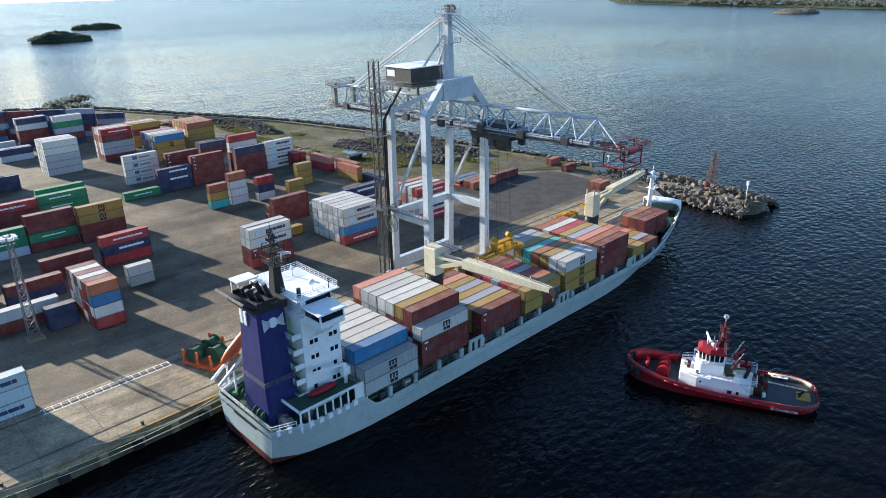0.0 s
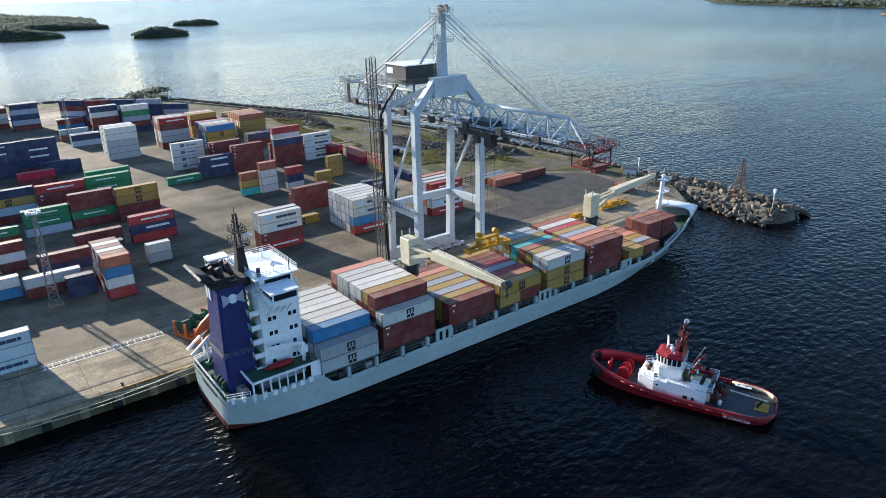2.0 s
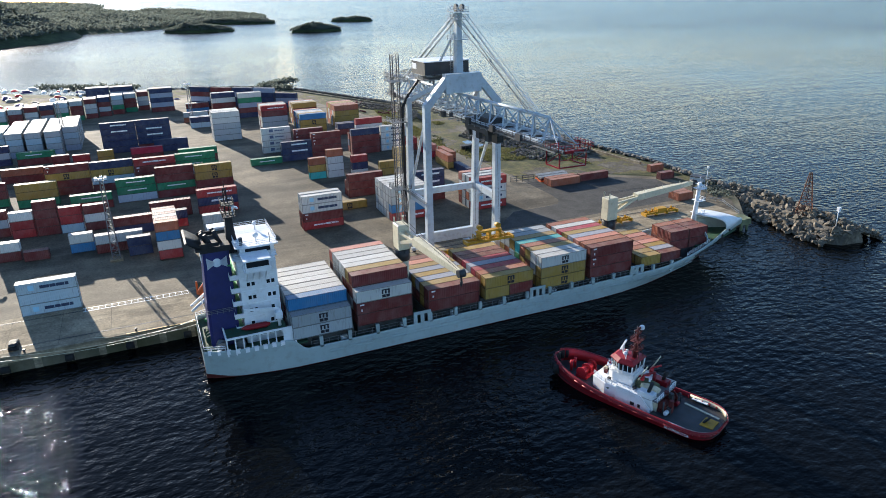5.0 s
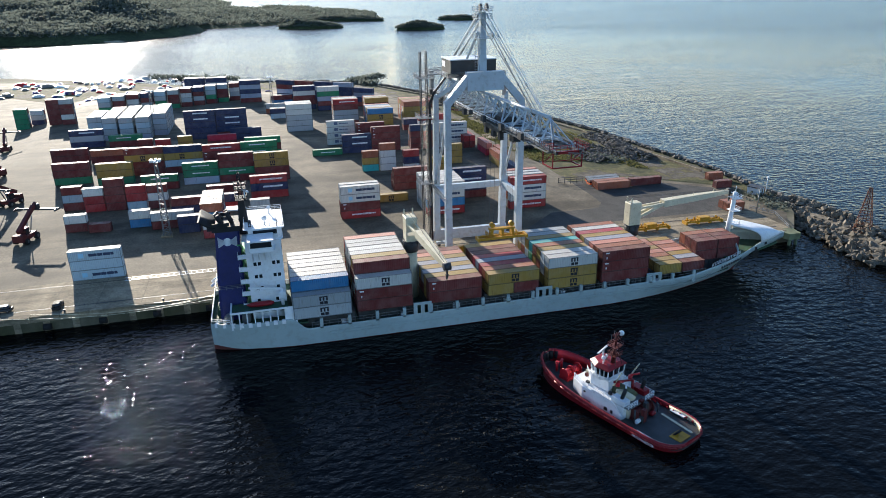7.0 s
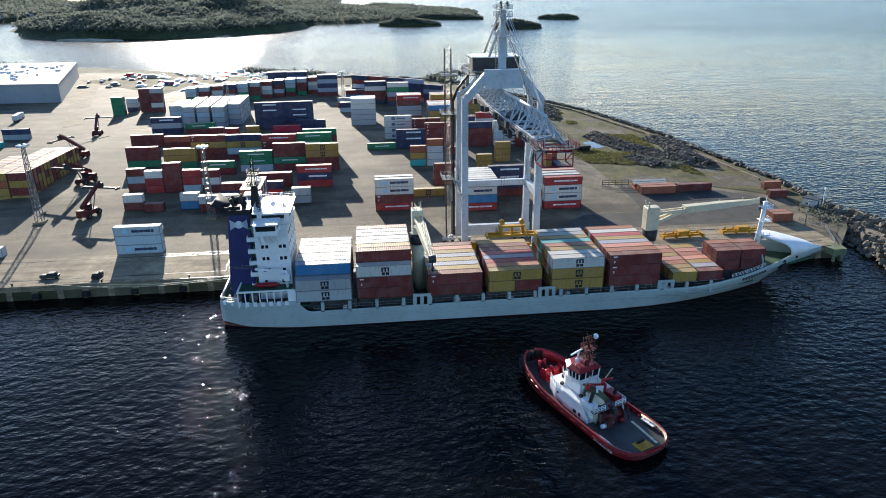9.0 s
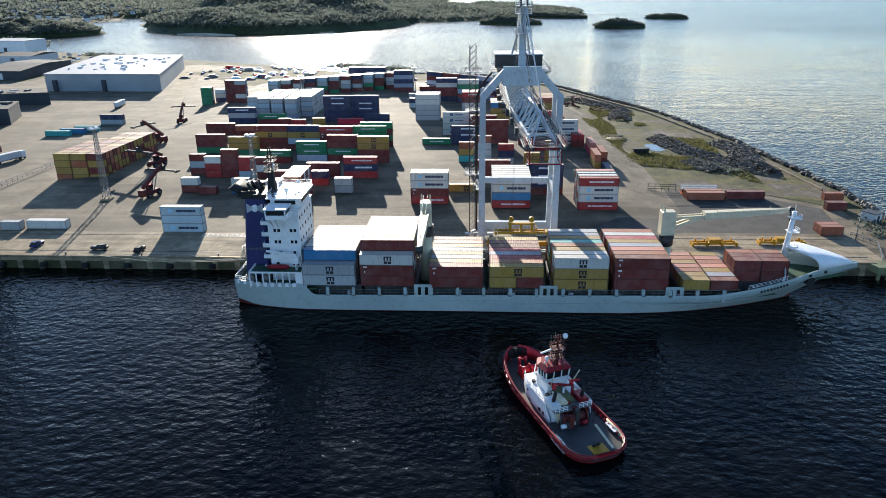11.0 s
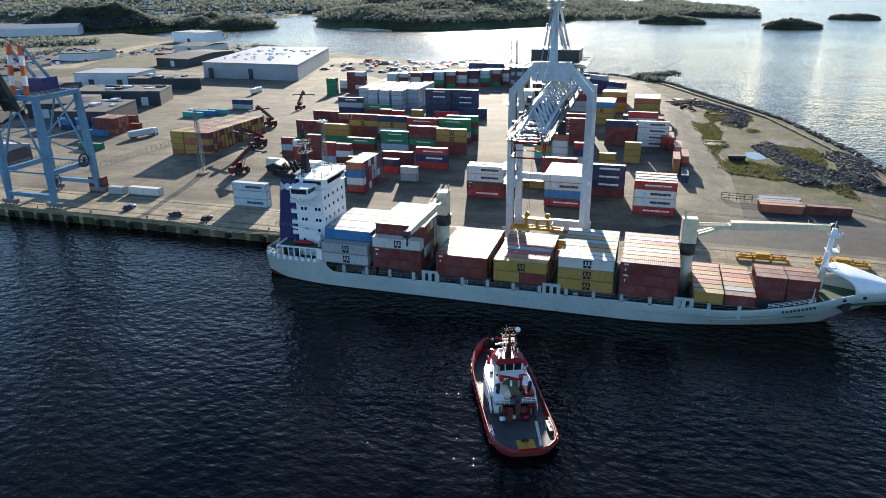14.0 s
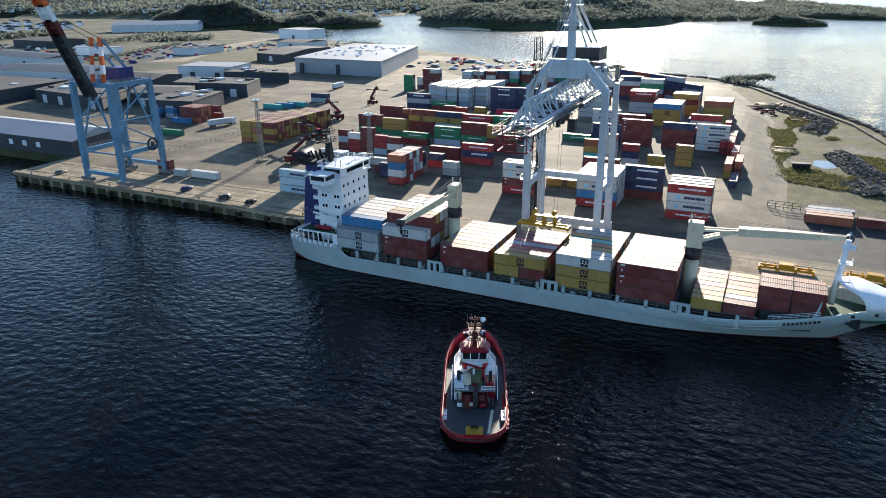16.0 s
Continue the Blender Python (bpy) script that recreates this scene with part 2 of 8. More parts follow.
M_GLASS = glass("dark_window_glass", (0.012, 0.016, 0.02))
M_PUDDLE = glass("puddle_water", (0.10, 0.10, 0.09))


def leaf_material(name="foliage", colour=(0.085, 0.095, 0.08), through_it=(0.21, 0.235, 0.20)):
    m = surface(name, colour, 0.9, 0, 0.04, 0.8, 0.5, (0.12, 0.11, 0.04), 0.5, 0.0)
    n, l = m.node_tree.nodes, m.node_tree.links
    t, mix = n.new("ShaderNodeBsdfTranslucent"), n.new("ShaderNodeMixShader")
    t.inputs["Color"].default_value = (*through_it, 1)
    mix.inputs["Fac"].default_value = 0.38
    n["Principled BSDF"].inputs["Specular IOR Level"].default_value = 0.08
    out = n["Material Output"]
    l.new(n["Principled BSDF"].outputs[0], mix.inputs[1])
    l.new(t.outputs[0], mix.inputs[2])
    l.new(mix.outputs[0], out.inputs["Surface"])
    return m


M_LEAF = leaf_material()
M_GRASS = leaf_material("rough_grass", (0.125, 0.12, 0.05), (0.17, 0.165, 0.065))


# ---- builders ----
def box(bm, x0, x1, y0, y1, z0, z1):
    v = [bm.verts.new((x, y, z)) for z in (z0, z1) for y in (y0, y1) for x in (x0, x1)]
    for q in ((0, 2, 3, 1), (4, 5, 7, 6), (0, 1, 5, 4), (2, 6, 7, 3), (0, 4, 6, 2), (1, 3, 7, 5)):
        bm.faces.new([v[k] for k in q])
    return v


def beam(bm, a, b, w, h=None):
    """A square bar from a to b, w wide and h deep."""
    a, b, h = Vector(a), Vector(b), h or w
    d = (b - a).normalized()
    side = d.cross(Vector((0, 0, 1)))
    side = side.normalized() if side.length > 1e-3 else Vector((1, 0, 0))
    up = side.cross(d)
    v = [bm.verts.new(p + side * sx * w / 2 + up * sz * h / 2) for p in (a, b) for sx, sz in ((-1, -1), (1, -1), (1, 1), (-1, 1))]
    for q in ((3, 2, 1, 0), (4, 5, 6, 7), (0, 1, 5, 4), (1, 2, 6, 5), (2, 3, 7, 6), (3, 0, 4, 7)):
        bm.faces.new([v[k] for k in q])


def tube(bm, a, b, r, r2=None, n=10):
    a, b, r2 = Vector(a), Vector(b), r if r2 is None else r2
    d = (b - a).normalized()
    s = d.orthogonal().normalized()
    u = d.cross(s)
    rings = [[bm.verts.new(p + (s * math.cos(k * math.tau / n) + u * math.sin(k * math.tau / n)) * q) for k in range(n)] for p, q in ((a, r), (b, r2))]
    for k in range(n):
        f = bm.faces.new((rings[0][k], rings[0][(k + 1) % n], rings[1][(k + 1) % n], rings[1][k]))
        f.smooth = True
    bm.faces.new(rings[0][::-1])
    bm.faces.new(rings[1])


def prism(bm, pts, z0, z1):
    """An upright block over a plan outline (counter-clockwise)."""
    lo, hi = [bm.verts.new((x, y, z0)) for x, y in pts], [bm.verts.new((x, y, z1)) for x, y in pts]
    for k in range(len(pts)):
        j = (k + 1) % len(pts)
        bm.faces.new((lo[k], lo[j], hi[j], hi[k]))
    bm.faces.new(hi)
    bm.faces.new(lo[::-1])


def loft(bm, rings, close=False, caps=True):
    vs = [[bm.verts.new(p) for p in r] for r in rings]
    n = len(rings[0])
    for a, b in zip(vs, vs[1:]):
        for k in range(n if close else n - 1):
            j = (k + 1) % n
            f = bm.faces.new((a[k], a[j], b[j], b[k]))
            f.smooth = True
    if caps:
        bm.faces.new(vs[0][::-1])
        bm.faces.new(vs[-1])
    return vs


def make(name, bm, material):
    me = bpy.data.meshes.new(name)
    bm.normal_update()
    bm.to_mesh(me)
    bm.free()
    me.materials.append(material)
    return new(name, me)


def part(name, bm, material, parent, label=""):
    ob = make(name, bm, material)
    ob.parent = parent
    return tagged(ob, label)


def part_box(name, dims, material, parent, label=""):
    bm = bmesh.new()
    box(bm, *dims)
    return part(name, bm, material, parent, label)


def thing(name, m, label, category, group="", kind=""):
    ob = new(name)
    ob.empty_display_size = 0.5
    ob.matrix_basis = m
    return tagged(ob, label, category, group, kind)


def rail(bm, pts, h=1.0, step=1.6, r=0.035, bars=2):
    """A handrail over a run of points."""
    for a, b in zip(pts, pts[1:]):
        a, b = Vector(a), Vector(b)
        n = max(1, round((b - a).length / step))
        for k in range(n + 1):
            p = a.lerp(b, k / n)
            beam(bm, p, p + Vector((0, 0, h)), r * 2)
        for k in range(1, bars + 1):
            z = Vector((0, 0, h * k / bars))
            beam(bm, a + z, b + z, r * 2)


def lattice(bm, a, b, w, h, bays, chord, brace):
    """A box truss along x from a to b: four chords, zigzag sides."""
    y, x0, x1, z = a[1], a[0], b[0], a[2]
    for s in (-1, 1):
        for q in (0, h):
            beam(bm, (x0, y + s * w / 2, z + q), (x1, y + s * w / 2, z + q), chord)
        for k in range(bays):
            p, q = x0 + (x1 - x0) * k / bays, x0 + (x1 - x0) * (k + 1) / bays
            m = (p + q) / 2
            beam(bm, (p, y + s * w / 2, z + h), (m, y + s * w / 2, z), brace)
            beam(bm, (m, y + s * w / 2, z), (q, y + s * w / 2, z + h), brace)
    for k in range(bays + 1):
        p = x0 + (x1 - x0) * k / bays
        for q in (0, h):
            beam(bm, (p, y - w / 2, z + q), (p, y + w / 2, z + q), brace)
        if k < bays:
            q = x0 + (x1 - x0) * (k + 1) / bays
            beam(bm, (p, y - w / 2, z + h), (q, y + w / 2, z + h), brace * 0.8)


def triangle_truss(bm, x0, x1, y, z0, z1, wide, bays, chord, brace):
    """A truss of one top chord over two lower ones, along x."""
    tube(bm, (x0, y, z1), (x1, y, z1), chord * 0.62, n=10)
    for s in (-1, 1):
        beam(bm, (x0, y + s * wide / 2, z0), (x1, y + s * wide / 2, z0), chord)
    for k in range(bays):
        p, q = x0 + (x1 - x0) * k / bays, x0 + (x1 - x0) * (k + 1) / bays
        m = (p + q) / 2
        for s in (-1, 1):
            beam(bm, (p, y, z1), (m, y + s * wide / 2, z0), brace)
            beam(bm, (m, y + s * wide / 2, z0), (q, y, z1), brace)
            beam(bm, (m, y + s * wide / 2, z0), (q, y - s * wide / 2, z0), brace * 0.6)
        beam(bm, (m, y - wide / 2, z0), (m, y + wide / 2, z0), brace * 0.8)

# ---- sea and land ----
SEA = -3.5


def sea():
    bm = bmesh.new()
    n = 64
    prev = None
    for r in (0.0, 400.0, 1200.0, 2600.0, 4700.0):
        ring = [bm.verts.new((-300 + r * math.cos(k * math.tau / n), 150 + r * math.sin(k * math.tau / n), SEA)) for k in range(n)] if r else [bm.verts.new((-300, 150, SEA))]
        if prev and len(prev) == 1:
            for k in range(n):
                bm.faces.new((prev[0], ring[k], ring[(k + 1) % n]))
        elif prev:
            for k in range(n):
                bm.faces.new((prev[k], ring[k], ring[(k + 1) % n], prev[(k + 1) % n]))
        prev = ring
    tagged(make("water", bm, M_WATER), "dark rippled sea water of the harbour", "water", kind="structure")


sea()

QUAY_X = -105.0
COAST = [(-134, 224), (-172, 223), (-254, 214), (-324, 198), (-394, 168), (-450, 145), (-490, 105), (-503, 60), (-505, 0), (-553, -60), (-576, -100),
         (-612, -160), (-652, -250), (-705, -345), (-770, -470), (-900, -720), (-1100, -900), (-1150, -1500), (-900, -2400), (-131, -2400)]


def land():
    bm = bmesh.new()
    prism(bm, [(QUAY_X, -106), (QUAY_X, 203), (-118, 214)] + COAST + [(-131, -108)], -7, 0.0)
    ob = tagged(make("ground", bm, M_LAND), "flat reclaimed land of the container terminal", "ground", kind="structure")
    bm = bmesh.new()
    prism(bm, [(-106.2, -105), (-106.2, 202), (-119, 212), (-150, 212), (-172, 186), (-178, 160), (-262, 150), (-330, 146), (-440, 118), (-484, 60), (-490, -10), (-540, -70),
               (-580, -160), (-520, -260), (-380, -330), (-132, -330), (-132, -107)], -0.5, 0.05)
    tagged(make("pavement", bm, M_ASPHALT), "worn brown-grey asphalt yard with tyre marks", "pavement", kind="structure")
    bm = bmesh.new()
    prism(bm, [(-127, 128), (-127, 203), (-150, 207), (-168, 186), (-174, 161), (-150, 152)], 0.0, 0.058)
    tagged(make("dark_pavement", bm, M_NEWASPHALT), "dark fresh asphalt at the end of the quay", "pavement", kind="structure")
    bm = bmesh.new()
    prism(bm, [(-172, 163), (-172, 188), (-152, 212), (-136, 220), (-172, 220), (-254, 211), (-324, 195), (-394, 164), (-448, 140), (-440, 122), (-330, 149), (-262, 153), (-216, 158)], -0.5, 0.07)
    tagged(make("waste_ground", bm, M_DIRT), "gravel waste ground with patches of dry grass", "ground", kind="structure")
    return ob


land()


def ease(a, b, v):
    u = min(1.0, max(0.0, (v - a) / (b - a)))
    return u * u * (3 - 2 * u)


def yard_level(x, y):
    """How far the yard's paving lies above the quay: it rises gently inland."""
    if x > -140:
        up = 0.0
    elif x > -178:
        up = 1.7 * (-140 - x) / 38
    elif x > -250:
        up = 1.7 + 1.5 * (-178 - x) / 72
    else:
        up = 3.2 * (1 - ease(398, 462, -x))
    edge = float(np.interp(x, (-440, -330, -262, -216, -172), (122, 149, 153, 158, 158)))
    return up * ease(-66, -42, y) * (1 - ease(edge - 9, edge + 6, y))


def rising_yard():
    xs, ys = [-468 + 4.0 * k for k in range(83)], [-68 + 3.0 * k for k in range(78)]
    verts = [(x, y, yard_level(x, y) + 0.035) for x in xs for y in ys]
    n = len(ys)
    faces = [(i * n + j, (i + 1) * n + j, (i + 1) * n + j + 1, i * n + j + 1) for i in range(len(xs) - 1) for j in range(n - 1)
             if max(yard_level(xs[i + a], ys[j + b]) for a in (0, 1) for b in (0, 1)) > 0.0]
    me = bpy.data.meshes.new("yard_pavement")
    me.from_pydata(verts, [], faces)
    me.materials.append(M_ASPHALT)
    tagged(new("yard_pavement", me), "worn brown-grey asphalt of the gently rising container yard", "pavement", kind="structure")


rising_yard()


def quay():
    apron = thing("quay_apron", pose(0, 0, 0), "pale concrete slabs of the quay apron", "pavement", kind="structure")
    for k in range(31):
        y0 = -105 + k * 10.0
        for x0, x1 in ((-115.3, -106.35), (-124.5, -115.38)):
            part_box("slab", (x0, x1, y0 + 0.05, min(203, y0 + 9.95), -0.3, 0.062 + 0.006 * (k % 3)), M_QUAY, apron)
    bm = bmesh.new()
    for k in range(52):                                          # cope blocks and pillars of the quay face
        y0 = -106 + k * 6.0
        if y0 < 200:
            box(bm, -106.3, -104.6, y0 + 0.04, y0 + 5.96, -1.1, 0.30)
            box(bm, -106.0, -104.9, y0 + 2.3, y0 + 3.7, -6, -1.1)
    tagged(make("quay_edge", bm, M_QUAY), "weathered concrete cope along the quay edge", "quay", kind="structure")
    bm = bmesh.new()
    for x in (-108.9, -122.0):
        for d in (-0.14, 0.14):
            box(bm, x + d - 0.05, x + d + 0.05, -104, 200, 0.05, 0.10)
    tagged(make("crane_rail", bm, M_DARKSTEEL), "steel crane rails sunk along the quay", "rail", kind="structure")
    bm = bmesh.new()
    for k in range(26):
        y0 = -100 + k * 11.6
        tube(bm, (-104.4, y0, -2.4), (-104.4, y0 + 1.6, -2.4), 0.75, n=12)
    tagged(make("fender", bm, M_RUBBER), "black rubber fenders hung on the quay face", "fender", kind="structure")
    first = None
    for k in range(14):
        m = pose(-105.5, -96 + k * 21.0, 0.30)
        if first:
            copy_thing(first, m)
            continue
        bm = bmesh.new()
        tube(bm, (0, 0, 0), (0, 0, 0.45), 0.22, 0.18)
        tube(bm, (0, 0, 0.45), (0, 0, 0.62), 0.36, 0.30)
        first = tagged(make("bollard", bm, M_DARKSTEEL), "dark cast steel mooring bollard on the quay edge", "bollard", "bollards along the quay")
        first.matrix_basis = m


quay()


def stone_forms(n=10):
    """A few angular stone shapes: hulls round scattered points."""
    rng, out = random.Random(77), []
    for _ in range(n):
        bm = bmesh.new()
        flat = rng.uniform(0.6, 0.85)
        for _ in range(13):
            p = Vector((rng.gauss(0, 1), rng.gauss(0, 1), rng.gauss(0, 1))).normalized() * rng.uniform(0.85, 1.12)
            bm.verts.new((p.x * 1.15, p.y, p.z * flat))
        r = bmesh.ops.convex_hull(bm, input=bm.verts[:])
        bmesh.ops.delete(bm, geom=[v for v in r["geom_interior"] if isinstance(v, bmesh.types.BMVert)], context="VERTS")
        bm.verts.index_update()
        out.append(([v.co.copy() for v in bm.verts], [[v.index for v in f.verts] for f in bm.faces]))
        bm.free()
    return out


STONES = stone_forms()


def heap(bm, rng, n, place, lo, hi, flat=0.85):
    """n irregular boulders at places given by place()."""
    for _ in range(n):
        x, y, z = place()
        s = rng.uniform(lo, hi)
        q = Euler((rng.uniform(-0.5, 0.5), rng.uniform(-0.5, 0.5), rng.uniform(0, 6))).to_matrix()
        co, faces = rng.choice(STONES)
        vs = []
        for p in co:
            p = q @ p * s
            vs.append(bm.verts.new((x + p.x, y + p.y, z + p.z * flat)))
        for f in faces:
            bm.faces.new([vs[k] for k in f])


def along(pts, f):
    """The point at the share f of a run of plan points, and the way to its left."""
    segs = [(Vector(a), Vector(b)) for a, b in zip(pts, pts[1:])]
    total = sum((b - a).length for a, b in segs)
    d = f * total
    for a, b in segs:
        if d <= (b - a).length:
            w = (b - a).normalized()
            return a + w * d, Vector((-w.y, w.x))
        d -= (b - a).length
    return segs[-1][1], Vector((0, 1))


def shores():
    rng = random.Random(4)
    line = [(-130, 222)] + COAST[1:9]

    def place():
        p, s = along(line, rng.random())
        d = rng.uniform(-1.8, 3.2)
        return p.x - s.x * d, p.y - s.y * d, (0.6 if d < 0 else 0.6 - d * 0.9)
    bm = bmesh.new()
    heap(bm, rng, 1900, place, 0.5, 1.35)
    tagged(make("shore_rocks", bm, M_DARKROCK), "dark boulders along the sea shore", "rocks", kind="stuff")
    bm = bmesh.new()
    line2 = [(-170, 216), (-254, 206), (-324, 190), (-394, 160), (-446, 138)]
    for a, b in zip(line2, line2[1:]):
        beam(bm, (*a, 0.5), (*b, 0.5), 0.5, 1.0)
    tagged(make("sea_wall", bm, M_QUAY), "low pale concrete sea wall along the shore", "wall", kind="structure")

    # breakwater: core mound and boulders
    base = thing("breakwater", pose(0, 0, 0), "breakwater of large pale quarried boulders in the sea", "breakwater", kind="structure")
    line3 = [(-132, 223), (-112, 223), (-80, 219)]
    bm = bmesh.new()
    rings = []
    for f in (0, 0.25, 0.5, 0.75, 0.92, 1.0):
        p, s = along(line3, f)
        w = 8.5 if f < 1 else 4.0
        rings.append([(p.x + s.x * d * w, p.y + s.y * d * w, z) for d, z in ((-1.2, SEA - 2), (-0.5, 0.3), (0.5, 0.3), (1.2, SEA - 2))])
    loft(bm, rings)
    part("core", bm, M_ROCK, base)
    shapes = []
    for k in range(8):
        bm = bmesh.new()
        heap(bm, rng, 1, lambda: (0, 0, 0), 1.0, 1.0, 0.85)
        me = bpy.data.meshes.new("boulder")
        bm.to_mesh(me)
        bm.free()
        me.materials.append(M_ROCK)
        shapes.append(me)
    for k in range(290):
        p, s = along(line3, rng.random() ** 0.9)
        d = rng.uniform(-1, 1)
        z = 1.0 - abs(d) ** 1.5 * 4.2 + rng.uniform(-0.3, 0.5)
        ob = new("boulder", shapes[k % 8])
        ob.parent = base
        ob.matrix_basis = pose(p.x + s.x * d * 10.5, p.y + s.y * d * 10.5, z, rng.uniform(0, 360), rng.uniform(0, 360), rng.uniform(0, 360)) @ Matrix.Diagonal((*[rng.uniform(0.7, 1.5)] * 3, 1))
    bm = bmesh.new()

    def place3():
        p, s = along(line3, rng.random())
        d = rng.uniform(-1, 1)
        return p.x + s.x * d * 11, p.y + s.y * d * 11, 0.6 - abs(d) ** 1.4 * 4.0
    heap(bm, rng, 1300, place3, 0.4, 1.1)
    tagged(part("small_rocks", bm, M_ROCK, base), kind="stuff")

    # rubble ridges on the waste ground
    for pts, n, tall in (([(-255, 181), (-226, 188), (-205, 199), (-193, 208)], 700, 2.6), ([(-245, 205), (-232, 209), (-205, 206)], 360, 2.0), ([(-300, 172), (-330, 178), (-362, 160)], 420, 2.4), ([(-196, 190), (-212, 184)], 160, 1.4)):
        def place2():
            p, s = along(pts, rng.random())
            d = rng.uniform(-1, 1)
            return p.x + s.x * d * 6, p.y + s.y * d * 6, 0.2 + tall * (1 - abs(d)) * rng.uniform(0.6, 1.0)
        bm = bmesh.new()
        heap(bm, rng, int(n * 2.6), place2, 0.22, 0.8)
        tagged(make("rubble_heap", bm, M_DARKROCK), "ridge of dark broken stone dumped on waste ground", "rubble", "rubble heaps", kind="stuff")


shores()


def leafy(bm, rng, n, place, size):
    """Clumps of small leaf-like blades."""
    for _ in range(n):
        x, y, z = place()
        s = rng.uniform(0.6, 1.3) * size
        for _ in range(3):
            u = Vector((rng.gauss(0, 1), rng.gauss(0, 1), rng.gauss(0, 1))).normalized()
            w = u.orthogonal().normalized()
            c = Vector((x, y, z)) + Vector((rng.gauss(0, s), rng.gauss(0, s), rng.gauss(0, s * 0.7)))
            bm.faces.new([bm.verts.new(c + p) for p in (u * s, w * s * 0.8, -u * s, -w * s * 0.8)])


HILLS = []


def hill_height(x, y):
    """The highest of the rises at a place."""
    return max([f(x, y) for f in HILLS] + [0.0 if -1000 < x < -130 and y < -300 else SEA])


def hilly(name, cx, cy, rx, ry, top, rot, label, material=None, trees=900, size=3.5, seed=1):
    """Wooded rise: a rounded relief with a tree cover of leaf clumps."""
    rng = random.Random(seed)
    bm = bmesh.new()
    nr, na = 14, 48
    rings = []
    ca, sa = math.cos(radians(rot)), math.sin(radians(rot))

    def height(u, v):
        r = math.hypot(u, v)
        e = noise.noise(Vector((u * 2.3 + seed, v * 2.3, seed * 3.1))) * 0.5 + noise.noise(Vector((u * 6 + seed, v * 6, 0.3))) * 0.22
        return SEA + (top - SEA) * max(0.0, (1 - r * r)) ** 0.8 * (0.75 + e) + (1.2 if r < 0.97 else -2)

    def at(u, v):
        return cx + rx * u * ca - ry * v * sa, cy + rx * u * sa + ry * v * ca

    def at_place(x, y):
        dx, dy = x - cx, y - cy
        u, v = (dx * ca + dy * sa) / rx, (-dx * sa + dy * ca) / ry
        return height(u, v) if math.hypot(u, v) < 0.92 else SEA
    HILLS.append(at_place)
    for i in range(nr + 1):
        r = i / nr
        ring = []
        for k in range(na):
            a = k * math.tau / na
            wob = 1 + 0.16 * noise.noise(Vector((math.cos(a) * 2 + seed, math.sin(a) * 2, 5.5))) * r
            u, v = r * wob * math.cos(a), r * wob * math.sin(a)
            ring.append((*at(u, v), SEA - 2 if i == nr else height(u, v)))
        rings.append(ring)
    loft(bm, rings, close=True, caps=False)
    ground = tagged(make(name, bm, material or M_FOREST), label, "hill", kind="structure")

    def place():
        a, r = rng.random() * math.tau, math.sqrt(rng.random()) * 0.95
        u, v = r * math.cos(a), r * math.sin(a)
        return (*at(u, v), height(u, v) + size * 0.8)
    if trees:
        bm = bmesh.new()
        leafy(bm, rng, int(trees * 3.6), place, size * 0.5)
        ob = part("woodland", bm, M_LEAF, ground, "dark green mixed woodland")
        tagged(ob, kind="stuff")


hilly("far_hill", -1450, -310, 425, 285, 60, 12, "dark wooded hill across the water", None, 5200, 4.5, 3)
hilly("far_hill", -1500, -1080, 330, 360, 9, 0, "low town shore across the water", M_LAND, 700, 4.5, 5)
hilly("far_hill", -1750, -150, 420, 330, 22, 30, "low wooded shore across the water", None, 3600, 4.5, 6)
hilly("far_hill", -1950, 150, 420, 160, 13, 20, "low wooded shore across the water", None, 2400, 4.5, 8)
hilly("near_hill", -960, -790, 95, 130, 40, 15, "wooded knoll behind the industrial area", None, 2600, 3.5, 9)
hilly("near_hill", -1080, -640, 90, 120, 20, 0, "wooded headland beside the inlet", None, 1500, 3.2, 10)
hilly("far_hill", -2100, -1500, 900, 900, 55, 0, "far wooded hills with houses", None, 6500, 8, 11)
hilly("far_hill", -1300, -2300, 700, 500, 70, 0, "far wooded hills with houses", None, 4500, 8, 12)
hilly("far_hill", -2900, -600, 700, 600, 26, 0, "hazy distant wooded shore", None, 3500, 9, 13)
hilly("far_hill", -700, 1900, 560, 260, 15, -10, "low wooded shore with houses", None, 4200, 6, 15)
hilly("far_hill", -420, 1760, 240, 190, 10, -10, "low wooded shore with houses", None, 2200, 5, 16)
hilly("islet", -1285, 155, 62, 26, 9, 75, "small rocky wooded island", None, 500, 2.2, 17)
hilly("islet", -1530, 250, 95, 22, 6, 60, "small rocky wooded island", None, 500, 2.2, 18)
hilly("islet", -1152, 330, 44, 20, 8, 80, "small rocky wooded island", None, 420, 2.0, 19)
hilly("islet", -1440, 480, 46, 14, 5, 60, "small rocky wooded island", None, 240, 1.8, 20)
hilly("islet", -500, 1390, 40, 22, 5, 10, "small rocky skerry", M_ROCK, 60, 1.5, 22)
hilly("sand_spit", -1110, -230, 24, 120, -1.2, -25, "pale sand spit in shallow water", M_SAND, 0, 1, 23)
hilly("sand_spit", -1040, -330, 16, 60, -1.6, -20, "pale sand spit in shallow water", M_SAND, 0, 1, 24)

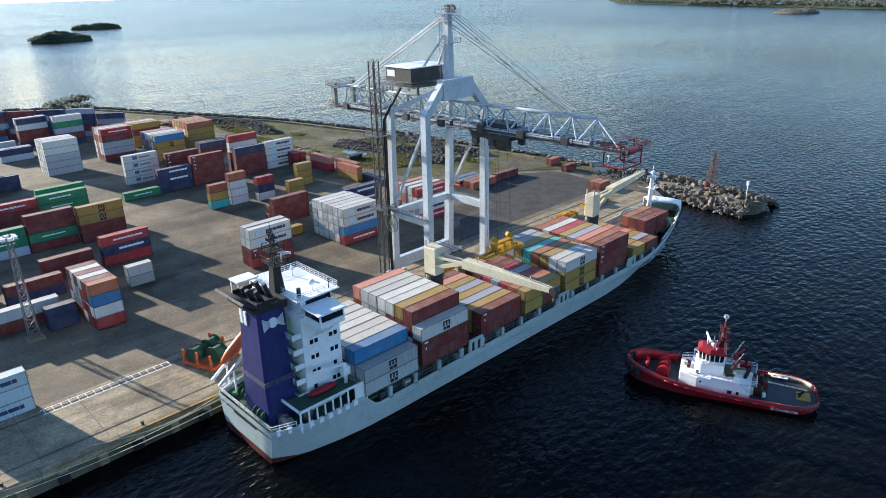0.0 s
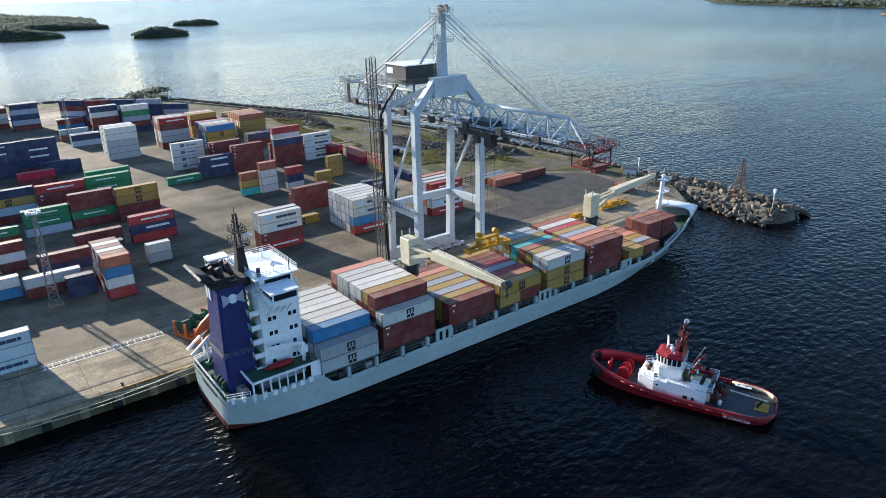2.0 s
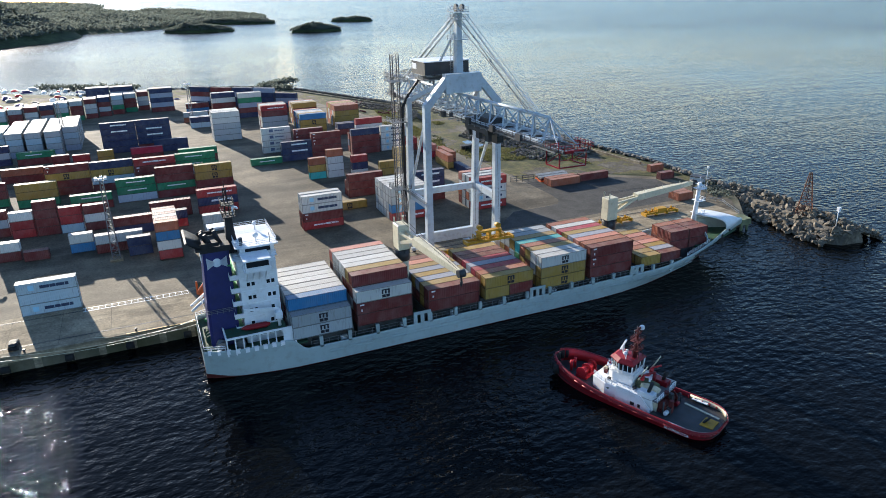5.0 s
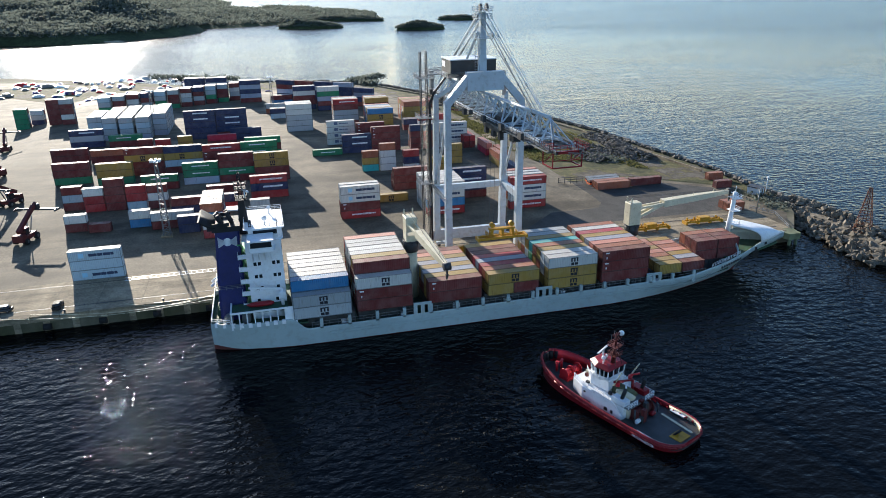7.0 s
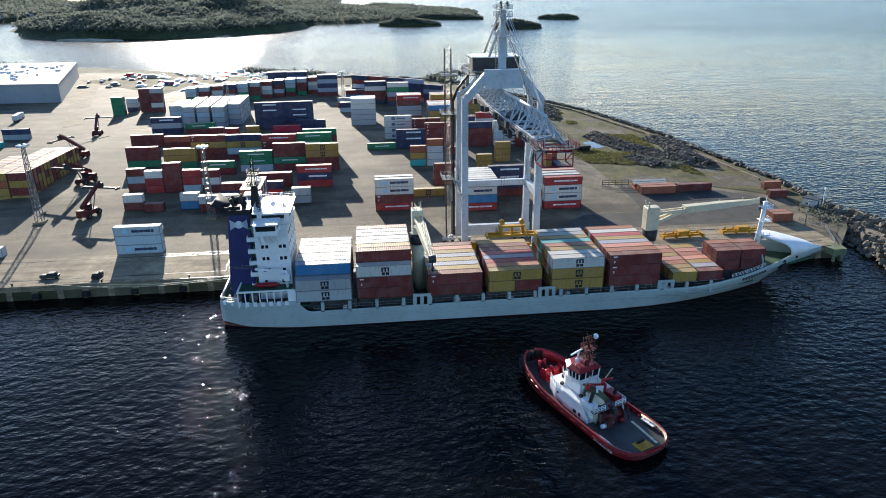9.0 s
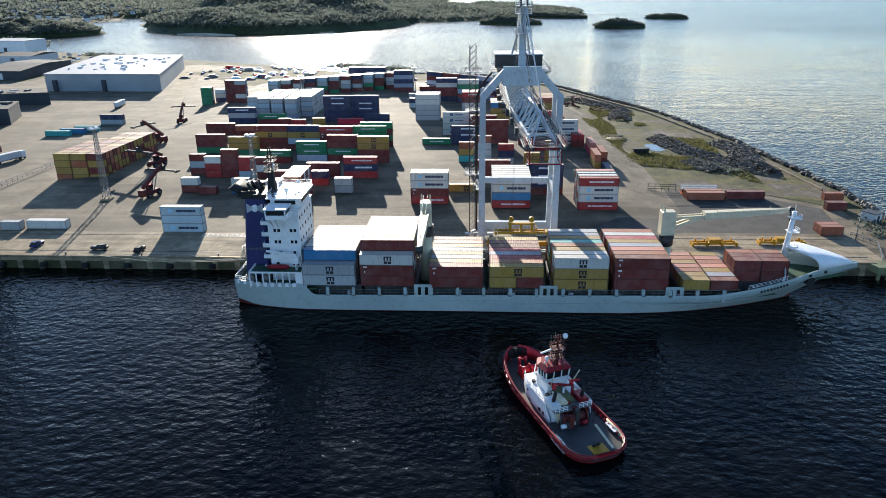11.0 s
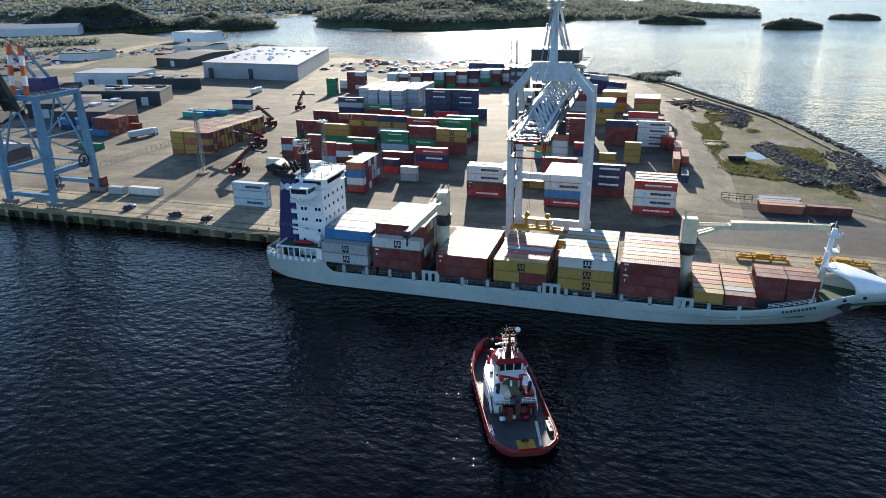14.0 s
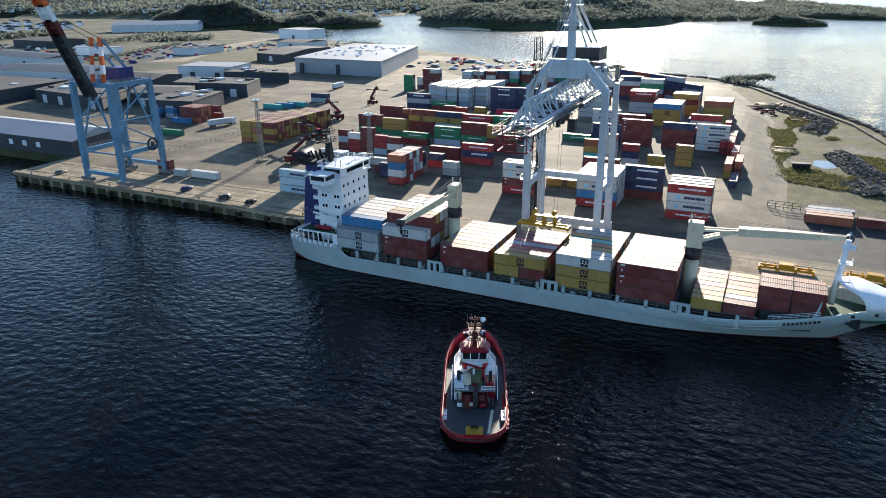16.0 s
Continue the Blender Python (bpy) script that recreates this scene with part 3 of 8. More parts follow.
# ---- containers ----
PAINT = {"w": ((0.55, 0.545, 0.515), "white"), "g": ((0.36, 0.385, 0.395), "grey"), "m": ((0.36, 0.46, 0.52), "grey-blue"), "r": ((0.31, 0.028, 0.028), "red"),
         "d": ((0.15, 0.027, 0.024), "dark red"), "o": ((0.33, 0.21, 0.045), "ochre yellow"), "n": ((0.02, 0.032, 0.085), "navy"), "b": ((0.035, 0.16, 0.33), "blue"),
         "e": ((0.02, 0.19, 0.085), "green"), "t": ((0.05, 0.36, 0.34), "teal"), "k": ((0.33, 0.10, 0.05), "rust brown"), "c": ((0.38, 0.02, 0.05), "crimson"),
         "p": ((0.55, 0.21, 0.15), "faded pink"), "x": ((0.30, 0.33, 0.40), "slate grey")}


def corrugated(bm, length):
    """The box's skin: pressed ribs on both sides and roof, plain floor and front end."""
    wide, tall, dep, n = 2.40, 2.55, 0.036, round(length / 0.42)
    prof = []
    for k in range(n):
        for f, d in ((0.0, 0), (0.3, 0), (0.5, 1), (0.8, 1)):
            prof.append((0.06 + (length - 0.12) * (k + f) / n, d * dep))
    prof.append((length - 0.06, 0))
    rows = {}
    for key, pts in (("a", [(-0.03 - d, y, 0.12) for y, d in prof]), ("b", [(-0.03 - d, y, tall - 0.04) for y, d in prof]), ("c", [(-0.10, y, tall - d * 0.5) for y, d in prof]),
                     ("d", [(-wide + 0.06, y, tall - d * 0.5) for y, d in prof]), ("e", [(-wide - 0.01 + d, y, tall - 0.04) for y, d in prof]), ("f", [(-wide - 0.01 + d, y, 0.12) for y, d in prof])):
        rows[key] = [bm.verts.new(p) for p in pts]
    for i, j in (("a", "b"), ("b", "c"), ("c", "d"), ("d", "e"), ("e", "f"), ("f", "a")):
        for k in range(len(prof) - 1):
            bm.faces.new((rows[i][k], rows[i][k + 1], rows[j][k + 1], rows[j][k]))
    bm.faces.new([rows[k][-1] for k in "abcdef"])
    bm.faces.new([rows[k][0] for k in "fedcba"])


def container_frame(bm, length):
    for x in (-2.44, -0.13):
        for y in (0, length - 0.14):
            box(bm, x, x + 0.13, y, y + 0.14, 0, 2.59)
            for z in (-0.003, 2.47):
                box(bm, x - 0.01, x + 0.14, y - 0.012, y + 0.152, z, z + 0.125)
        for z, h in ((0.0, 0.15), (2.50, 0.07)):
            box(bm, x + 0.01, x + 0.12, 0.14, length - 0.14, z, z + h)
    for y in (0.01, length - 0.11):
        box(bm, -2.31, -0.13, y, y + 0.10, 2.47, 2.58)
        box(bm, -2.31, -0.13, y, y + 0.10, 0.0, 0.14)


def container_door(bm, x0):
    box(bm, x0, x0 + 1.07, 0.03, 0.075, 0.15, 2.46)
    for x in (x0 + 0.28, x0 + 0.78):
        tube(bm, (x, 0.0, 0.1), (x, 0.0, 2.5), 0.03, n=6)
        for z in (0.5, 1.3, 2.1):
            box(bm, x - 0.09, x + 0.09, -0.02, 0.03, z, z + 0.06)


def container_meshes(length):
    out = {}
    for key, f in (("shipping_container", lambda b: corrugated(b, length)), ("frame", lambda b: container_frame(b, length)), ("door", lambda b: container_door(b, -2.30)), ("door2", lambda b: container_door(b, -1.21))):
        bm = bmesh.new()
        f(bm)
        me = bpy.data.meshes.new(key.rstrip("2"))
        bm.normal_update()
        bm.to_mesh(me)
        bm.free()
        me.materials.append(M_BOX)
        out[key] = me
    return out


BOX = {40: container_meshes(12.19), 20: container_meshes(6.06), 45: container_meshes(13.72)}
LENGTH = {40: 12.19, 20: 6.06, 45: 13.72}


def flat_logo(name, rects, colour):
    """Plain painted shapes on the long side, a hair proud of the ribs; each given by centre and size along y and z."""
    bm = bmesh.new()
    for y, z, w, h, lean in rects:
        v = [bm.verts.new((0.012, y + sx * w / 2 + lean * sz * h / 2, z + sz * h / 2)) for sx, sz in ((-1, -1), (1, -1), (1, 1), (-1, 1))]
        bm.faces.new(v)
        u = [bm.verts.new((-0.03, y + sx * w / 2 + lean * sz * h / 2, z + sz * h / 2)) for sx, sz in ((-1, -1), (1, -1), (1, 1), (-1, 1))]
        for k in range(4):
            bm.faces.new((v[k], u[k], u[(k + 1) % 4], v[(k + 1) % 4]))
    me = bpy.data.meshes.new(name)
    bm.normal_update()
    bm.to_mesh(me)
    bm.free()
    m = surface(name + "_ink", colour, 0.5, 0, 0.5, 2.0, 0.1, (0.2, 0.15, 0.1), 0.2, 0.0, True)
    me.materials.append(m)
    return me


def dashes(y0, y1, z, h, n, lean=0.0):
    """Plain bars of uneven length in place of writing, from y0 to y1."""
    out, y, k = [], y0, 0
    while y < y1 - 0.2:
        w = min((y1 - y0) * (0.34, 0.22, 0.30)[k % 3], y1 - y)
        out.append((y + w / 2, z, w - 0.09, h * 0.72, lean))
        y, k = y + w, k + 1
    return out


LOGO = {"W": [flat_logo("dark_bar", dashes(4.7, 10.6, 1.35, 1.0, 6), (0.03, 0.05, 0.10)), flat_logo("blue_square", [(3.0, 1.35, 1.2, 1.2, 0)], (0.30, 0.55, 0.70))],
        "R": [flat_logo("white_bar", dashes(3.0, 6.4, 1.35, 0.6, 7) + dashes(8.4, 10.6, 1.35, 0.6, 4) + [(7.4, 1.5, 1.8, 0.22, 1.4), (7.4, 1.2, 1.8, 0.22, -1.4)], (0.75, 0.75, 0.75))],
        "N": [flat_logo("white_band", dashes(4.0, 10.4, 1.4, 0.8, 7, 0.2), (0.70, 0.72, 0.75))],
        "E": [flat_logo("white_strip", dashes(3.2, 9.2, 1.4, 0.5, 9), (0.75, 0.78, 0.75))],
        "S": [flat_logo("dark_mark", [(5.7, 1.6, 0.34, 0.95, 0), (6.4, 1.6, 0.34, 0.95, 0), (7.1, 1.6, 0.34, 0.95, 0), (6.4, 2.0, 1.75, 0.24, 0), (5.95, 0.65, 0.75, 0.62, 0), (6.85, 0.65, 0.75, 0.62, 0)], (0.02, 0.02, 0.03))],
        "D": [flat_logo("small_white_mark", [(1.2, 2.1, 0.9, 0.32, 0), (1.1, 0.9, 0.25, 0.5, 0)], (0.75, 0.75, 0.75))]}
LOGO["O"], LOGO["B"] = LOGO["S"], LOGO["E"]
LOGO["G"] = [flat_logo("dark_block", [(4.0, 1.5, 1.6, 1.2, 0)] + dashes(5.4, 9.4, 1.4, 0.6, 6), (0.10, 0.12, 0.20))]
BASE = {"W": "w", "R": "r", "N": "n", "E": "e", "S": "g", "D": "d", "O": "o", "B": "b", "G": "w", "M": "w"}
LOGO["M"] = LOGO["S"]
LOGO["A"], BASE["A"] = LOGO["W"], "m"
jitter = random.Random(12)
FAR, FAR_MARKS = {}, {}


def container(x, y, z, code, size=40, where="yard", turned=False):
    """A container whose long side faces +x at x and starts at y; turned: its long side runs along x."""
    key = BASE.get(code, code)
    rgb, word = PAINT[key]
    if where == "far":
        FAR.setdefault(key, []).append((x, y, z, size))
        if code in LOGO and size != 20:
            for me in LOGO[code]:
                FAR_MARKS.setdefault(me.name, []).append((me, x, y, z))
        return None
    m = pose(x + jitter.uniform(-0.06, 0.06), y + jitter.uniform(-0.05, 0.05), z)
    if turned:
        m = pose(x, y, z, 0, 0, 90)
    k = 1 + jitter.uniform(-0.15, 0.15)
    shade = (rgb[0] * k, rgb[1] * k, rgb[2] * k, 1)
    body = new("shipping_container", BOX[size]["shipping_container"])
    body.matrix_basis = m
    body.color = shade
    mark = " with painted marks" if code in LOGO else ""
    tagged(body, f"{word} {size}-foot corrugated steel container{mark} {'aboard the ship' if where == 'ship' else 'in the yard'}", "container", "containers aboard the ship" if where == "ship" else "containers in the yard")
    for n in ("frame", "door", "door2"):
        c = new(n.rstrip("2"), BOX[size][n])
        # frame colour darkened to stand for the shadow lines between boxes
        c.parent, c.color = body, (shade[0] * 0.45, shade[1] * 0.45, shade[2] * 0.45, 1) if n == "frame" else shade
    if code in LOGO and size != 20:
        for me in LOGO[code]:
            c = tagged(new("logo_mark", me), kind="stuff")
            c.parent = body
    return body


def stack(x, y, levels, size=40, rows=1, behind="wgdr", where="yard", base=0.06):
    """Containers named from top to bottom; the rows behind the first take colours by chance."""
    n = len(levels)
    lift = yard_level(x - rows * 1.26, y + LENGTH[size] / 2) if where == "yard" else 0.0
    for r in range(rows):
        for k in range(n):
            code = levels[n - 1 - k] if r == 0 else jitter.choice(behind)
            container(x - r * 2.52, y, base + lift + k * 2.595, code, size, "far" if where == "yard" and (x < -206 or (r > 0 and x < -149.5)) else where)


# the front rows by the quay
for x, y, levels, rows, behind in ((-151.4, 77.2, "WWDR", 1, "w"), (-153.9, 77.2, "wwdd", 1, "w"), (-147.0, 103.3, "WWbR", 6, "wwwg"), (-160.7, 114.9, "NNNd", 1, "n"), (-146.5, 130.4, "RWWR", 1, "w"),
                                   (-149.1, 130.4, "wwkg", 1, "w"), (-151.7, 130.3, "wpgg", 1, "w"), (-154.3, 130.3, "pwkd", 1, "k"), (-163.6, 88.6, "O", 1, "o"), (-174.6, 98.1, "ddd", 1, "d"), (-177.2, 98.1, "dd", 1, "d"),
                                   (-124.4, 6.6, "AmA", 1, "w"), (-178.5, 50.3, "RNr", 1, "r"), (-179.9, 36.2, "dd", 1, "d"), (-157.6, 21.4, "gd", 1, "d"), (-169.9, 25.9, "dn", 1, "d")):
    stack(x, y, levels, 40, rows, behind)
for x, y, levels, rows in ((-145.8, 36.8, "kbwr", 6), (-169.9, 40.3, "nr", 1), (-161.9, 50.1, "wg", 1), (-161.6, -3.0, "wd", 1), (-159.8, 3.6, "d", 1), (-160.9, 14.8, "wb", 1), (-152.5, 29.4, "nn", 1),
                           (-182.3, -7.9, "dmd", 1), (-178.9, -1.0, "wrr", 1), (-178.6, 5.4, "dddd", 1), (-178.3, 11.7, "rrm", 1), (-177.3, 18.3, "dwd", 1)):
    stack(x, y, levels, 20, rows, "wrdg")
# the middle blocks
for x, y, levels in ((-214.4, -18.1, "dde"), (-210.1, -2.9, "ooe"), (-198.7, 13.4, "Ed"), (-202.2, 27.0, "EEm"), (-202.0, 39.5, "ddEd"), (-199.5, 51.9, "OOdd"), (-248.8, -27.1, "dd"), (-244.0, -11.6, "kd"),
                     (-220.1, 5.2, "DOdd"), (-219.3, 19.2, "nOmd"), (-217.5, 33.2, "RDdd"), (-218.5, 47.1, "EEgd"), (-225.5, 48.7, "eded")):
    stack(x, y, levels, 45 if x < -216 else 40)
for x, y, levels in ((-276.1, -26.0, "Ngn"), (-273.0, -9.8, "Ed"), (-259.8, 32.2, "cd"), (-272.5, 41.4, "nn"), (-279.3, 21.6, "NNnnn"), (-280.0, 35.4, "nNNnd"), (-247.5, 82.7, "GGGG"), (-230.6, 87.3, "NNn"), (-229.5, 74.8, "E"),
                     (-240.0, 94.6, "DDdd"), (-230.2, 99.4, "DDdd"), (-229.2, 115.8, "nddd"), (-230.1, 128.7, "WWWW"), (-249.3, 123.9, "rwwg"), (-234.9, 116.4, "dnd")):
    stack(x, y, levels, 45 if x < -265 else 40)
for x, y, levels in ((-260.3, 3.8, "dd"), (-257.7, 11.2, "rd"), (-261.7, 19.8, "oo"), (-202.9, 124.8, "ooo"), (-194.9, 116.2, "oo"), (-201.1, 91.3, "kot"), (-200.4, 97.9, "kwww"), (-198.1, 106.5, "rnw")):
    stack(x, y, levels, 20)
# the far blocks
for x, y, rows in ((-293.8, -21.7, 8), (-289.1, -14.7, 13), (-287.8, -7.5, 14), (-287.3, -0.2, 14), (-294.9, 6.1, 12)):
    stack(x, y, "gmgx", 20, rows, "wgmg")
for x, y, levels in ((-351.1, -69.0, "eeee"), (-360.6, -64.0, "mgn"), (-343.4, -50.9, "ddddd"), (-339.9, -43.9, "gddwd")):
    stack(x, y, levels, 20, 2, "gdn")
for k in range(11):
    stack(-356.7 - 3.71 * k, -29.1 + 6.69 * k, ("mged", "gdde", "dwgd", "ndgd")[k % 4], 20, 4, "wgdn")
for x, y, levels, rows, behind in ((-272.8, 104.6, "bOoo", 6, "wopb"), (-289.8, 90.3, "Rdggd", 4, "dwgk"), (-288.4, 125.1, "kooo", 6, "wpko"), (-282.9, 67.2, "wwggg", 4, "wg"), (-306.3, 108.5, "odoo", 4, "wok"), (-269.2, 121.0, "nd", 2, "nwd"),
                                   (-408.0, 11.2, "nnndd", 3, "nx"), (-405.0, 24.2, "nxndd", 3, "nx"), (-382.5, 44.5, "nxnxd", 3, "nx"), (-345.1, 73.9, "nwddn", 2, "dwn"), (-338.0, 86.6, "wexdn", 2, "wn"),
                                   (-368.4, 62.1, "db", 2, "dw"), (-338.7, 58.4, "gk", 1, "w"), (-388.9, 96.8, "nd", 2, "nd"), (-321.3, 60.3, "nm", 2, "nm")):
    stack(x, y, levels, 40, rows, behind)
for k in range(5):                                               # the dark row set aslant before the shore
    for j, code in enumerate(("dnxdn", "dxnnd", "dnnxn", "xdnnx", "dnxn")[k]):
        x, y = -379.6 + 8.0 * k, 65.9 + 10.5 * k
        body = container(x, y, yard_level(x, y) + 0.06 + j * 2.595, code, 40)
        body.matrix_basis = pose(x, y, yard_level(x, y) + 0.06 + j * 2.595, 0, 0, -37.3)
# the row set endways along the waste ground
for x, y, levels in ((-296.6, 137.9, "d"), (-264.6, 139.2, "rd"), (-225.4, 140.5, "rd"), (-225.3, 143.1, "rd"), (-192.0, 144.8, "ko"), (-210.5, 145.7, "pc"), (-196.5, 147.8, "kd"), (-180.7, 147.5, "n"), (-240.7, 139.8, "w"), (-250.1, 142.6, "d")):
    for k, code in enumerate(reversed(levels)):
        container(x, y, yard_level(x - 6, y) + 0.06 + k * 2.595, code, 40, "yard", True)
for x, y, levels in ((-158.8, 167.6, "k"), (-161.4, 167.6, "k"), (-160.0, 180.8, "d")):
    stack(x, y, levels, 40)
# the ochre block and strays by the sheds
for r in range(16):
    for c in range(3):
        tall = 4 if r < 11 or c > 0 else 3
        for k in range(tall):
            container(-179.6 - r * 2.52, -58.0 + c * 6.3 + r * 0.12, 0.06 + k * 2.595, jitter.choice("oookkdddodkokdo" if (r, c) != (0, 2) else "odt"), 20, "far" if r > 1 else "yard")
for x, y, levels, size in ((-231.0, -131.5, "dd", 20), (-231.5, -125.2, "dd", 20), (-225.0, -118.0, "d", 20), (-181.0, -108.5, "e", 40), (-125.0, -43.4, "g", 20), (-126.5, -36.2, "w", 40), (-260.0, -112.0, "t", 40), (-266.0, -108.0, "b", 40), (-272.0, -104.0, "t", 40),
                           (-206.0, -128.0, "b", 40), (-126.0, -52.0, "dd", 20), (-290.0, -100.0, "ng", 40)):
    stack(x, y, levels, size)
stack(-210.0, -125.4, "ddk", 40, 4, "dk")
stack(-213.2, -149.0, "bn", 20)
stack(-215.4, -141.6, "bx", 20)
stack(-217.6, -134.4, "nb", 20)
stack(-125.4, 195.4, "k", 20, 2, "k")
stack(-158.6, 211.4, "k", 20)
stack(-148.4, 207.6, "d", 20)


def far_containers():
    """The distant and inner stacks, joined by colour; their frames, darkened to paint the shade in the gaps, apart."""
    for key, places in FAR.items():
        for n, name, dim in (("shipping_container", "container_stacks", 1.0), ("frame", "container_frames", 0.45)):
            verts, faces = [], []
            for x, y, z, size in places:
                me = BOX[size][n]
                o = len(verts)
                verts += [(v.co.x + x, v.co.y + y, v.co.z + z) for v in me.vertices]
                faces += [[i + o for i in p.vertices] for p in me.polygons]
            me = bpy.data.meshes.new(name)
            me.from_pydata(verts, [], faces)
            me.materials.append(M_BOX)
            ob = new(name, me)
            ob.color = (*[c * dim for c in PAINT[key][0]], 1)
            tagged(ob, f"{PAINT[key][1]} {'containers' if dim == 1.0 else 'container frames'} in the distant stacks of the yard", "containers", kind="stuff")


far_containers()


def far_marks():
    """The painted marks of the distant stacks, joined by kind."""
    for name, places in FAR_MARKS.items():
        verts, faces = [], []
        for me, x, y, z in places:
            o = len(verts)
            verts += [(v.co.x + x, v.co.y + y, v.co.z + z) for v in me.vertices]
            faces += [[i + o for i in p.vertices] for p in me.polygons]
        joined = bpy.data.meshes.new("container_marks")
        joined.from_pydata(verts, [], faces)
        joined.materials.append(places[0][0].materials[0])
        tagged(new("container_marks", joined), "plain painted marks on the distant container stacks", "marks", kind="stuff")


far_marks()

# ---- the container ship ----
SX = -92.5                                                     # centre line
BAYS_Z = 2.55


def half_beam(y):
    if y < 52:
        return 8.6 + 2.4 * math.sin((y - 42) / 10 * math.pi / 2)
    return 11.0 if y < 146 else 11.0 * max(0.03, 1 - ((y - 146) / 42.0) ** 2.3)


def half_water(y):
    if y < 62:
        return 7.6 + 3.2 * math.sin((y - 42) / 20 * math.pi / 2)
    return 10.9 if y < 130 else 10.9 * max(0.004, 1 - ((min(y, 173.9) - 130) / 44.0) ** 1.9)


def sheer(y):
    if y < 58.2:
        return 3.1
    if y < 61.8:
        return 3.1 - 2.7 * (1 - math.cos((y - 58.2) / 3.6 * math.pi)) / 2
    if y < 150:
        return 0.4 + 0.8 * (y - 61.8) / 88.2
    return 1.2 + 4.3 * min(1.0, (y - 150) / 26.0) ** 1.4


ship = thing("container_ship", pose(SX, 42, SEA), "pale grey feeder container ship moored at the quay", "ship")
ship_inv = ship.matrix_basis.inverted()


def sp(name, bm, material, parent=None, label=""):
    """A part of the ship, built in world places."""
    ob = make(name, bm, material)
    ob.parent = parent or ship
    ob.matrix_parent_inverse = ship_inv if parent is None else Matrix()
    return tagged(ob, label)


def ship_hull():
    ys = [42, 43, 44.5, 46, 48, 50, 54, 58.2, 59.1, 60, 60.9, 61.8, 66, 80, 100, 120, 132, 140, 146] + [146 + k * 2.0 for k in range(1, 22)]
    rings, boot, rings_p = [], [], []
    bm = bmesh.new()
    for y in ys:
        hb, hw, z1 = half_beam(y), min(half_water(y), half_beam(y)), sheer(y)
        lift = 1.2 * max(0, (47 - y) / 5)
        if y > 173:
            lift = (z1 - 0.9 - SEA) * min(1.0, (y - 173) / 14.5) ** 0.9
        tipw = max(hw, 0.05)
        rings.append([(SX - hb + 0.25, y, z1 - 1.0), (SX - hb + 0.25, y, z1), (SX - hb, y, z1), (SX - hb, y, z1 - 0.35), (SX - hb * 0.995 - 0.0, y, z1 - 1.1), (SX - (hb * 0.45 + tipw * 0.55), y, (z1 - 1.1 + SEA) / 2 + lift * 0.4), (SX - tipw, y, SEA + 0.15 + lift)])
        if y <= 174:
            boot.append([(SX - tipw, y, SEA + 0.15 + lift), (SX - tipw * 0.97, y, SEA - 0.8 + lift * 0.9), (SX - tipw * 0.6, y, SEA - 3 + lift * 0.9), (SX, y, SEA - 3.5 + lift * 0.9)])
        rings_p.append([(2 * SX - x, yy, z) for x, yy, z in rings[-1]])
    loft(bm, rings, caps=False)
    loft(bm, rings_p, caps=False)
    # transom
    a, b = rings[0][2:], rings_p[0][2:]
    va, vb = [bm.verts.new(p) for p in a], [bm.verts.new(p) for p in b]
    for k in range(len(a) - 1):
        bm.faces.new((va[k], va[k + 1], vb[k + 1], vb[k]))
    bmesh.ops.recalc_face_normals(bm, faces=bm.faces[:])
    sp("hull", bm, M_HULL)
    bm = bmesh.new()
    loft(bm, boot, caps=False)
    loft(bm, [[(2 * SX - x, y, z) for x, y, z in r] for r in boot], caps=False)
    va, vb = [bm.verts.new(p) for p in boot[0]], [bm.verts.new((2 * SX - x, y, z)) for x, y, z in boot[0]]
    for k in range(3):
        bm.faces.new((va[k], va[k + 1], vb[k + 1], vb[k]))
    bmesh.ops.recalc_face_normals(bm, faces=bm.faces[:])
    sp("boot_top", bm, M_BOOT, None, "dark red antifouling paint")
    # rubbing strakes
    for zo in (1.35, 2.0):
        bm = bmesh.new()
        pts = [(SX + half_beam(y) + 0.02, y, sheer(y) - zo) for y in ys if 62 < y < 163]
        for p, q in zip(pts, pts[1:]):
            beam(bm, p, q, 0.12, 0.10)
        sp("strake", bm, M_HULL)
    # decks
    bm = bmesh.new()
    pts = [y for y in ys if y <= 62]
    prism(bm, [(SX + half_beam(y) - 0.2, y) for y in pts] + [(SX - half_beam(y) + 0.2, y) for y in reversed(pts)], 1.7, 2.0)
    sp("poop_deck", bm, M_DECK, None, "green-painted steel poop deck")
    bm = bmesh.new()
    pts = [y for y in ys if 60 < y <= 168]
    dw = [0.55 * half_beam(y) + 0.45 * half_water(y) - 0.35 if y > 130 else half_beam(y) - 0.2 for y in pts]
    prism(bm, [(SX + w, y) for w, y in zip(dw, pts)] + [(SX - w, y) for w, y in reversed(list(zip(dw, pts)))], -0.7, -0.35)
    sp("main_deck", bm, M_DECK)
    bm = bmesh.new()
    pts = [y for y in ys if 166 <= y <= 187]
    prism(bm, [(SX + max(0.1, half_beam(y) * 0.8 - 0.4), y) for y in pts] + [(SX - max(0.1, half_beam(y) * 0.8 - 0.4), y) for y in reversed(pts)], 2.4, 3.0)
    sp("forecastle_deck", bm, M_DECK)
